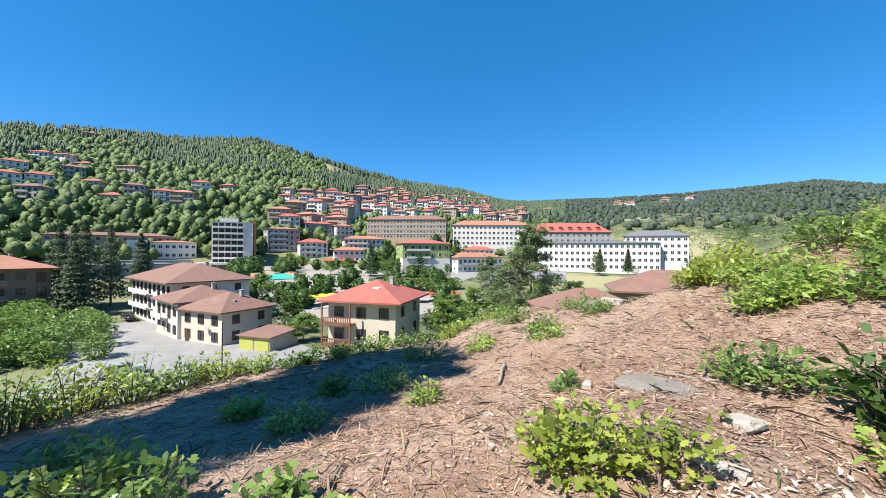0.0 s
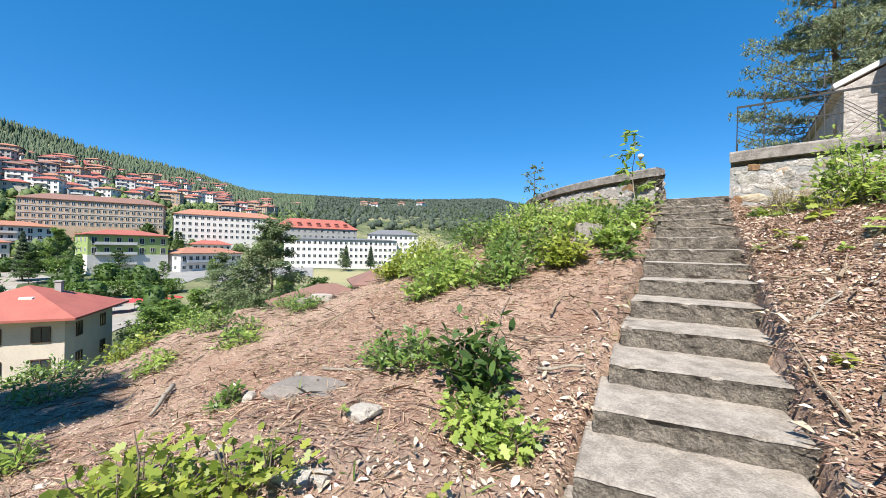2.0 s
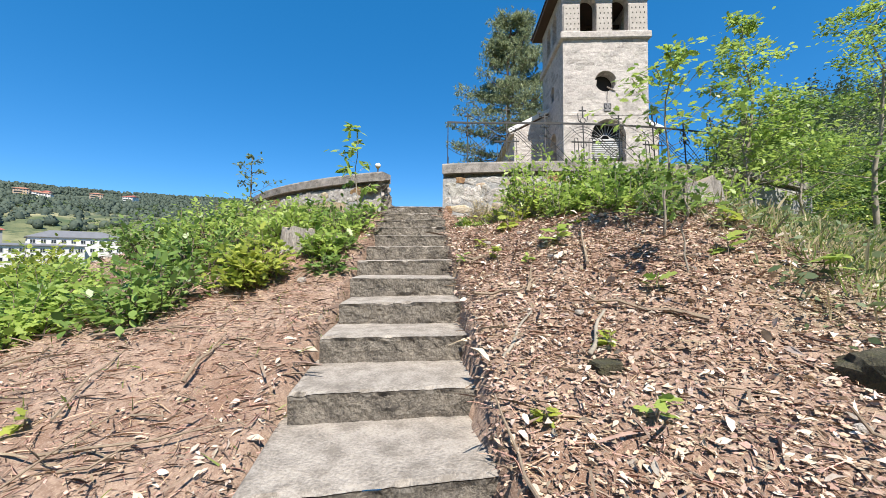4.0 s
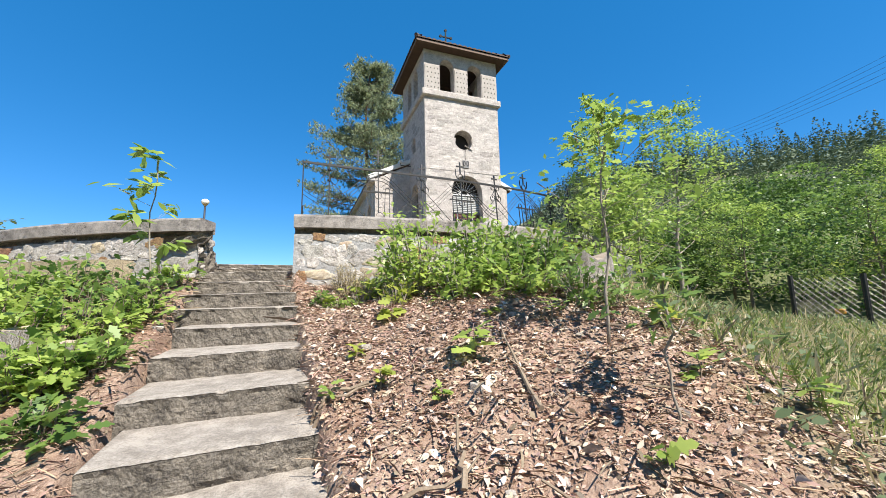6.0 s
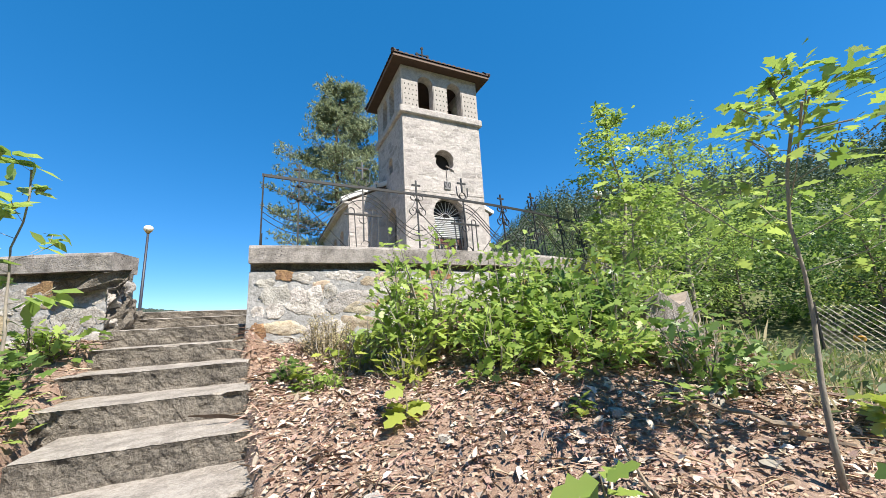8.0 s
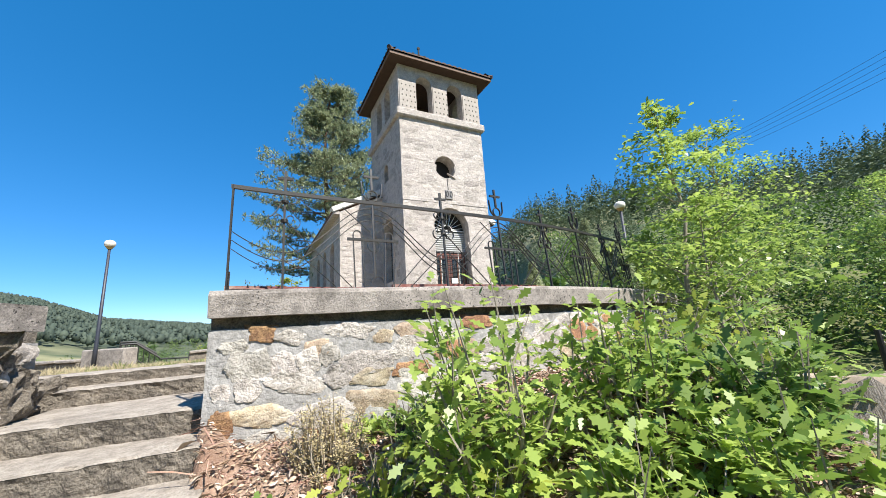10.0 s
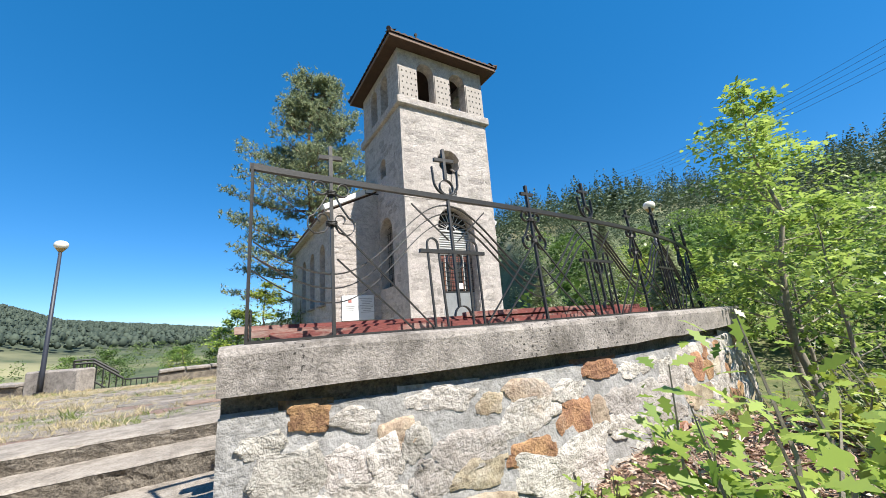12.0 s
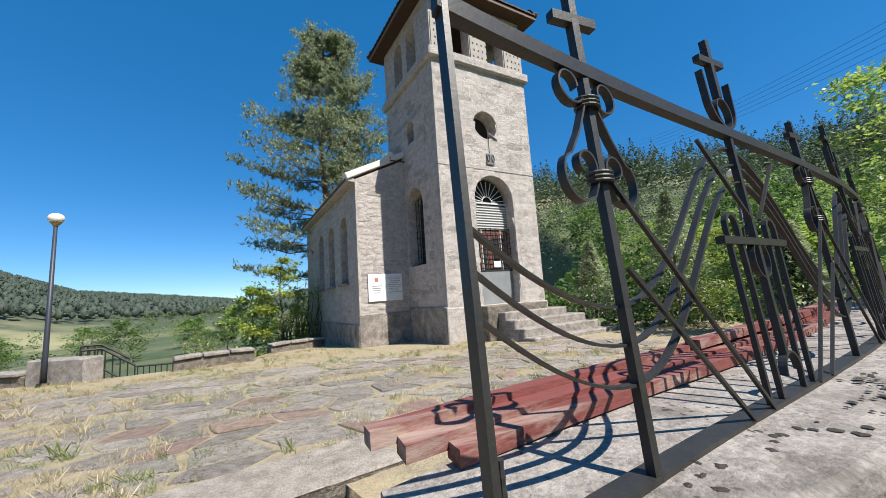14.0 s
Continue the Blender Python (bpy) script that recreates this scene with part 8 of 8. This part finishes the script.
# low walls along the back of the terrace, with a stair between them
for (x0, y0), (x1, y1), high, label in (((-2.62, 8.78), (-1.22, 9.24), 0.27, "low stone wall with a broken concrete coping"), ((-1.05, 11.0), (0.35, 11.7), 0.24, "dark low wall with a coping behind the chapel"),
                                        ((-7.6, 10.45), (-4.95, 9.10), 0.26, "low rubble wall with a flat coping at the terrace edge")):
    q, ln = math.atan2(y1 - y0, x1 - x0), math.hypot(x1 - x0, y1 - y0)
    low = thing("low_wall", label, "low wall", pose((x0 + x1) / 2, (y0 + y1) / 2, terrace_z(0, (y0 + y1) / 2), 0, 0, math.degrees(q)))
    part("wall_core", Shape().box((0, 0, (high - 0.30) / 2), (ln, 0.30, high + 0.18), 0.02), RISER, low)
    n_ = max(3, int(ln / 0.5))
    for k in range(n_):
        part("coping", Shape().box((-ln / 2 + ln * (k + 0.5) / n_, 0, high - 0.02), (ln / n_ - 0.02, 0.40, 0.07), 0.015, Matrix.Rotation(radians((k % 3 - 1) * 2.5), 3, "Y")), CONCRETE, low)
single("concrete_parapet", Shape().box((-4.28, 8.74, 0.26), (1.25, 0.36, 0.62), 0.03, Matrix.Rotation(radians(-28), 3, "Z")), CONCRETE, "pale concrete parapet block at the terrace edge", "parapet")
hand = thing("stair_handrail", "dark steel handrail of a stair leading off the terrace", "handrail", pose(-4.02, 9.15, -0.15, 0, 0, 14))
part("rail", Shape().tube([(-0.20, 0, 0.80), (0.10, 0, 0.80), (0.62, 0, 0.40)], 0.024, 8), IRON, hand)
part("lower_rail", Shape().tube([(-0.20, 0, 0.42), (0.10, 0, 0.42), (0.50, 0, 0.10)], 0.018, 8), IRON, hand)
for k in range(8):
    x_ = -0.20 + 0.117 * k
    high = 0.80 if x_ <= 0.10 else 0.80 - 0.77 * (x_ - 0.10)
    part("baluster", Shape().tube([(x_, 0, high - 0.85), (x_, 0, high)], 0.013, 6), IRON, hand)
part("far_rail", Shape().tube([(-0.30, 0.5, 0.86), (0.02, 0.5, 0.86), (0.5, 0.5, 0.5)], 0.024, 8), IRON, hand)
for k in range(4):
    part("baluster", Shape().tube([(-0.30 + 0.11 * k, 0.5, -0.3), (-0.30 + 0.11 * k, 0.5, 0.86)], 0.016, 6), IRON, hand)
low_rail = thing("low_railing", "low dark steel railing between the stair and the wall", "railing", pose(-3.40, 9.32, -0.1, 0, 0, 4))
part("rail", Shape().tube([(0, 0, 0.32), (0.85, 0, 0.30)], 0.018, 8), IRON, low_rail)
for k in range(9):
    part("baluster", Shape().tube([(0.02 + 0.10 * k, 0, -0.35), (0.02 + 0.10 * k, 0, 0.32)], 0.010, 6), IRON, low_rail)
bush("bush", -2.75, 11.2, 1.7, 1.0, 1.75, 2600, 0.06, OVAL, LEAF_YELLOW, "yellow-flowering bush behind the low wall", 1200, 10)
tree("oak_tree", -2.0, 15.6, 4.6, 1.5, 5200, 0.11, LOBED, LEAF_OAK, "bright green broadleaf tree below the pine", 1210, BARK, 0.15, 0.016, 24)
tree("oak_tree", -0.9, 14.2, 5.0, 1.5, 5200, 0.10, LOBED, LEAF_YELLOW, "yellow-green broadleaf tree below the pine", 1211, BARK, 0.12, 0.016, 24)
bush("bush", -1.2, 13.0, 1.6, 1.0, 1.0, 1200, 0.06, OVAL, LEAF_GREY, "dusty green bush behind the low wall", 1201, 10)
bush("bush", 0.2, 14.4, 1.8, 1.4, 3.0, 2200, 0.075, OVAL, LEAF_OAK, "bright green bush in the shade of the pine", 1202, 12)
bush("bush", -0.6, 15.6, 2.0, 1.8, 4.0, 2600, 0.08, OVAL, LEAF, "tall green bush in the shade of the pine", 1203, 12)
bush("bush", 1.0, 15.6, 1.8, 1.8, 3.0, 2600, 0.08, OVAL, LEAF, "tall green bush in the shade of the pine", 1204, 12)
for i, (x, y, h, c) in enumerate([(-44, 101, 7.5, 4.6), (-37, 99, 8.0, 4.8), (-20.5, 87, 7.0, 4.0), (-14.5, 85, 6.0, 3.6), (-28, 112, 7.0, 4.0), (-54, 92, 7.0, 4.2), (-60, 104, 7.5, 4.4), (-8, 90, 6.0, 3.6), (-68, 96, 7.0, 4.4), (-80, 108, 7.5, 4.6)]):
    tree("fruit_tree", x, y, h, c, 3000, 0.34, OVAL, LEAF_DARK if i % 2 else LEAF, "rounded fruit tree in the meadow below the terrace", 1300 + i, BARK, 0.2, 0.016, 20, "orchard trees")
for i, (x, y) in enumerate([(-8.4, 19.5), (-7.0, 20.5), (-9.8, 19.0)]):
    single("fence_post", Shape().tube([(x, y, ground_z(x, y) - 0.3), (x + 0.05, y, ground_z(x, y) + 2.6)], 0.07, 8), BARK, "leaning wooden post in the meadow", "post", group="meadow posts")
# overhead cables above the wooded slope
mast = thing("utility_pole", "tall timber utility pole on the wooded slope", "pole", pose(58, -28, ground_z(58, -28)))
part("mast", Shape().tube([(0, 0, -1), (0, 0, 24)], [0.22, 0.14], 10), BARK, mast)
for k in range(5):
    a0, a1 = np.array((58 + 0.3 * k, -28, ground_z(58, -28) + 23.6 - 1.1 * k)), np.array((122.0, 112 + 3.0 * k, ground_z(122, 112) + 13 - 0.8 * k))
    pts = [a0 + (a1 - a0) * f - (0, 0, 5.5 * 4 * f * (1 - f)) for f in np.linspace(0, 1, 25)]
    single("power_cable", Shape().tube(pts, 0.028, 4), IRON, "thin dark overhead cable above the wooded slope", "cable", group="overhead cables")


# ---- stones of walls and tower, slabs of the terrace: one object a piece, on shared meshes ----


def flush_stone(seed, nx=9, nz=7):
    """A rubble stone bedded in mortar: a broken face that sinks below the pointing round an uneven outline."""
    rng = np.random.default_rng(seed)
    off, turn = seed * 5.7, rng.normal(0, 0.25)
    sides = int(rng.integers(4, 7))
    start = rng.uniform(-0.35, 0.35) + (0 if sides == 4 else rng.uniform(0, 2))
    cut = [(start + 2 * math.pi * (k + rng.normal(0, 0.09)) / sides, rng.uniform(0.42, 0.54)) for k in range(sides)]
    slope = rng.normal(0, 0.4, 2)
    v = []
    for i in range(nx + 1):
        for j in range(nz + 1):
            x, z = (i / nx - 0.5) * 1.15, (j / nz - 0.5) * 1.15
            edge = max(abs(x), abs(z)) / 0.54
            for q, reach in cut:
                edge = max(edge, (x * math.cos(q) + z * math.sin(q)) / reach)
            edge += 0.10 * noise.noise((x * 4, z * 4, off)) + 0.07 * noise.noise((x * 11, z * 11, off))
            face = 0.9 + slope[0] * x + slope[1] * z + 0.9 * noise.noise((x * 3, z * 3, off + 4)) + 0.45 * noise.noise((x * 9, z * 9, off + 8))
            drop = min(max((edge - 0.90) / 0.16, 0), 1)
            v.append((x + turn * z * 0.3, -(face * (1 - drop) - 2.6 * drop), z))
    f = [(i * (nz + 1) + j, (i + 1) * (nz + 1) + j, (i + 1) * (nz + 1) + j + 1, i * (nz + 1) + j + 1) for i in range(nx) for j in range(nz)]
    return v, f


STONES = [flush_stone(300 + s, 7, 5) for s in range(20)]
FLUSH = [flush_stone(200 + s, 13, 10) for s in range(22)]
STONE_MESHES = {}


def stone_mesh(i, material, flush=False):
    kinds = FLUSH if flush else STONES
    key = (i % len(kinds), material.name, flush)
    if key not in STONE_MESHES:
        STONE_MESHES[key] = Shape().add(*kinds[key[0]]).mesh("stone", material, True)
    return STONE_MESHES[key]


def courses(w, z0, z1, rng, row=(0.12, 0.24), wide=(0.16, 0.46), gap=0.03):
    """Uneven courses: (x, z, width, height) of each stone."""
    out, z = [], z0
    while z < z1 - 0.06:
        h = min(rng.uniform(*row), z1 - z)
        if z1 - z - h < 0.07:
            h = z1 - z
        x = -rng.uniform(0, 0.2)
        while x < w:
            b = rng.uniform(*wide) * (0.8 + 0.5 * h / row[1])
            a_, e = max(x, 0), min(x + b, w)
            if e - a_ > 0.08:
                out.append(((a_ + e) / 2, z + h / 2 + rng.normal(0, 0.028), e - a_ - gap * rng.uniform(0.1, 1.4), h * rng.uniform(0.82, 1.22) - gap * rng.uniform(0.2, 1.2)))
            x += b
        z += h
    return out


def lay_ring(wall, centre, radius, s0, s1, z0, z1, seed, sign=1, limit=300):
    """Stones on the outer face of a curved wall; s in metres along it."""
    rng = np.random.default_rng(seed)
    n_ = 0
    for x, z, w, h in courses(s1 - s0, z0, z1, rng, (0.09, 0.21), (0.10, 0.33), 0.022):
        q = sign * (s0 + x) / radius
        r = radius - 0.060 + 0.05 * min(max((0.62 - z) / 0.62, 0), 2)
        pick = rng.random()
        m_ = RUST_STONE if pick < 0.20 else TAN_STONE if pick < 0.38 else STONE
        ob = new("stone", stone_mesh(int(rng.integers(0, 99)), m_, True))
        ob.parent = wall
        ob.matrix_world = Matrix.Translation((centre[0] + r * math.sin(q), centre[1] - r * math.cos(q), z)) @ Matrix.Rotation(q, 4, "Z") @ Matrix.Rotation(rng.normal(0, 0.13), 4, "Y") @ Matrix.Diagonal((w * 1.22, rng.uniform(0.010, 0.017), h * (1.19 if z < 0.5 else 1.14), 1))
        n_ += 1
        if n_ >= limit:
            break


lay_ring(wall_right, *WALL_RIGHT, 0.04, 5.6, -0.35, 0.605, 41)
lay_ring(wall_left, *WALL_LEFT, 1.26, 6.6, -0.55, 0.605, 42, -1, 260)
# the wall ends beside the stairs
for wall, (px, py), turn, seed, depth in ((wall_left, (-1.06, 0.36), 98, 52, 0.30),):
    rng = np.random.default_rng(seed)
    for x, z, w, h in courses(depth, -0.15, 0.60, rng, wide=(0.2, 0.35)):
        ob = new("stone", stone_mesh(int(rng.integers(0, 99)), STONE, True))
        ob.parent = wall
        if turn < 0:
            ob.matrix_world = Matrix.Translation((px - 0.055, py + x, z)) @ Matrix.Rotation(radians(-90), 4, "Z") @ Matrix.Diagonal((w, 0.02, h, 1))
        else:
            ob.matrix_world = Matrix.Translation((px - 0.10, py + x - 0.02, z)) @ Matrix.Rotation(radians(82), 4, "Z") @ Matrix.Diagonal((w, 0.02, h, 1))


def clear_of(x, z, w, h, holes):
    """Trims a stone against openings (centre, sill, width, height, or centre, middle, radius); None if it lies inside."""
    for hole in holes:
        if len(hole) == 3:
            dz = abs(z - hole[1])
            half = math.sqrt(max(hole[2] ** 2 - max(dz - h / 2, 0) ** 2, 0)) + 0.02 if dz < hole[2] + h / 2 else 0
        else:
            cx_, z0, ww, hh = hole
            if z + h / 2 < z0 or z - h / 2 > z0 + hh:
                half = 0
            else:
                rise = z - (z0 + hh - ww / 2)
                half = ww / 2 if rise < 0 else math.sqrt(max((ww / 2) ** 2 - max(rise - h / 2, 0) ** 2, 0))
                half += 0.03
        if half:
            lo, hi = hole[0] - half, hole[0] + half
            a_, b_ = x - w / 2, x + w / 2
            if a_ >= hi or b_ <= lo:
                continue
            if a_ < lo:
                b_ = lo
            elif b_ > hi:
                a_ = hi
            else:
                return None
            if b_ - a_ < 0.07:
                return None
            x, w = (a_ + b_) / 2, b_ - a_
    return x, z, w, h


def lay_flat(parent, w, z0, z1, holes, seed, limit, row, wide, depth=(0.004, 0.010), skip=None, local=None):
    """Stones on a flat wall face (local x-z plane, facing -y); past the limit they are joined into one part."""
    rng = np.random.default_rng(seed)
    rest, n_ = (Shape(), Shape()), 0
    for st in courses(w, z0, z1, rng, row, wide, 0.022):
        if skip and skip(st[0], st[1]):
            continue
        st = clear_of(*st, holes)
        if not st:
            continue
        x, z, ww, hh = st
        d, tilt, i = rng.uniform(*depth), rng.normal(0, 0.09), int(rng.integers(0, 99))
        # stones stop short of the corners
        ww, hh, grey = min(ww * 1.12, 1.6 * min(x, w - x)), hh * 1.14, int(rng.random() < 0.34)
        if n_ < limit:
            ob = new("stone", stone_mesh(i, (CHAPEL_STONE, CHAPEL_GREY)[grey]))
            ob.parent = parent
            ob.matrix_local = Matrix.Translation((x, 0, z)) @ Matrix.Rotation(tilt, 4, "Y") @ Matrix.Diagonal((ww, d, hh, 1))
        else:
            v, f = STONES[i % len(STONES)]
            c_, s_ = math.cos(tilt), math.sin(tilt)
            rest[grey].add([(x + px * ww * c_ + pz * hh * s_, py * d, z - px * ww * s_ + pz * hh * c_) for px, py, pz in v], f)
        n_ += 1
    for shape, material in zip(rest, (CHAPEL_STONE, CHAPEL_GREY)):
        if shape.v:
            ob = part("rubble_facing", shape, material, parent, kind="stuff", smooth=True)
            if local is not None:
                ob.matrix_local = local


lay_flat(tower_front, TW, 0.98, TH, [DOOR, ROUND], 61, 300, (0.13, 0.24), (0.22, 0.60), skip=lambda x, z: 4.38 < z < 4.54)
lay_flat(tower_side, TD - 0.452, 1.0, TH, [SIDE_ARCH, SIDE_SLIT], 62, 0, (0.13, 0.24), (0.22, 0.60))
lay_flat(nave_side, span, 0.66, NE - 0.1, [(NY1 - 0.402 - y, 1.72, 0.90, 2.05) for y in WINS], 63, 0, (0.13, 0.24), (0.22, 0.60))
lay_flat(chapel, -NX0, 0.92, 4.45, [], 65, 0, (0.13, 0.24), (0.2, 0.5), local=pose(NX0, NY0, 0))

# slabs of the terrace with grass between them
rng = np.random.default_rng(71)
cells = {}


def slab_corner(i, j):
    if (i, j) not in cells:
        r_ = random.Random(i * 1009 + j * 31)
        cells[i, j] = (i * 0.43 + r_.uniform(-0.12, 0.12) + 0.17 * (j % 2), j * 0.34 + r_.uniform(-0.10, 0.10))
    return cells[i, j]


laid = 0
for j in range(5, 27):
    for i in range(-12, 12):
        q = [np.array(slab_corner(i, j)), np.array(slab_corner(i + 1, j)), np.array(slab_corner(i + 1, j + 1)), np.array(slab_corner(i, j + 1))]
        mid = sum(q) / 4
        if np.hypot(mid[0], mid[1] - 10.5) > 9.75 or mid[1] < 2.25 + 0.27 * mid[0] or rng.random() < 0.09 or mid[1] > terrace_back(mid[0]) - 0.15 or laid >= 290:
            continue
        inside = (mid[0] - 2.95) * 0.986 + (mid[1] - 7.72) * 0.165, -(mid[0] - 2.95) * 0.165 + (mid[1] - 7.72) * 0.986
        if inside[0] > -1.6 and inside[1] > -1.4:
            continue
        # an uneven outline of eight points, its face dished and worn at the edge
        top, low, level = [], [], rng.normal(-0.002, 0.004)
        ring = []
        for c in range(4):
            p, nxt = q[c], q[(c + 1) % 4]
            ring += [p + (mid - p) * rng.uniform(0.04, 0.22), (p + nxt) / 2 + (mid - (p + nxt) / 2) * rng.uniform(0.0, 0.14)]
        for e in ring:
            z = terrace_z(*e) + level
            top.append((*(mid + (e - mid) * 0.965), z + rng.normal(0, 0.002)))
            low.append((e[0], e[1], z - 0.012))
        ob = new("slab", Shape().add(top + low + [(mid[0], mid[1], terrace_z(*mid) + level + 0.0005)], [(c, (c + 1) % 8, 16) for c in range(8)] + [(c, 8 + c, 8 + (c + 1) % 8, (c + 1) % 8) for c in range(8)]).mesh("slab", FLAG_RED if rng.random() < 0.09 else FLAG))
        ob.parent = terrace
        laid += 1


def terrace_grass(tufts, per, size, material, label, seed, west):
    """Tufts of blades in the joints; a denser sward towards the west of the terrace."""
    rng = np.random.default_rng(seed)
    x, y = rng.uniform(-7.2, 4.5, tufts), rng.uniform(1.9, 11, tufts)
    keep = np.array([noise.noise((a_ * 1.1, b_ * 1.1, seed)) + 0.5 * noise.noise((a_ * 5, b_ * 5, seed)) + west * smooth(-0.6, -3.2, a_ + 0.25 * (b_ - 3)) > 0.12 and b_ > 1.95 + 0.27 * a_ and b_ < terrace_back(a_) for a_, b_ in zip(x, y)])
    keep &= np.hypot(x, y - 10.5) < 9.7
    keep &= ~((((x - 2.95) * 0.986 + (y - 7.72) * 0.165) > -1.5) & ((-(x - 2.95) * 0.165 + (y - 7.72) * 0.986) > 0))
    x, y, tall = np.repeat(x[keep], per), np.repeat(y[keep], per), np.repeat(rng.gamma(3, 0.33, int(keep.sum())), per)
    x, y = x + rng.normal(0, 0.028, len(x)), y + rng.normal(0, 0.028, len(y))
    p = np.stack([x, y, 0.345 - 0.033 * np.maximum(y - 1.8, 0) - 0.014], 1)
    way = np.stack([rng.normal(0, 0.55, len(x)), rng.normal(0, 0.55, len(x)), np.ones(len(x))], 1)
    single("grass", leaf_mesh("grass", p, way, size * tall * rng.uniform(0.5, 1.3, len(x)), BLADE * np.array((1, 0.6, 1)), material, rng), None, label, "grass", kind="stuff")


terrace_grass(15000, 18, 0.034, STRAW, "dry yellow grass between the terrace slabs", 81, 0.42)
terrace_grass(9000, 18, 0.030, GREEN_GRASS, "short green grass between the terrace slabs", 82, -0.05)


def bank_grass(n_, material, size, label, seed):
    """Uneven pale grass on the slope beyond the stump."""
    rng = np.random.default_rng(seed)
    x, y = 3.2 + 6.5 * rng.random(n_) ** 0.8, rng.uniform(-5.0, 2.2, n_)
    keep = np.array([noise.noise((a_ * 0.9, b_ * 0.9, seed)) + 0.4 * noise.noise((a_ * 4, b_ * 4, seed)) + 0.35 * smooth(3.2, 4.8, a_) > 0.10 for a_, b_ in zip(x, y)]) & (np.hypot(x, y - 10.5) > 10.7)
    x, y = x[keep], y[keep]
    p = np.stack([x, y, terrain(x, y) - 0.03], 1)
    way = np.stack([rng.normal(0, 0.5, len(x)), rng.normal(0, 0.5, len(x)), np.ones(len(x))], 1)
    single("grass", leaf_mesh("grass", p, way, size * rng.uniform(0.4, 1.4, len(x)), BLADE * np.array((1, 0.7, 1)), material, rng), None, label, "grass", kind="stuff")


bank_grass(34000, STRAW, 0.13, "tall pale grass on the slope", 91)
bank_grass(42000, GREEN_GRASS, 0.12, "yellow-green grass on the slope", 92)
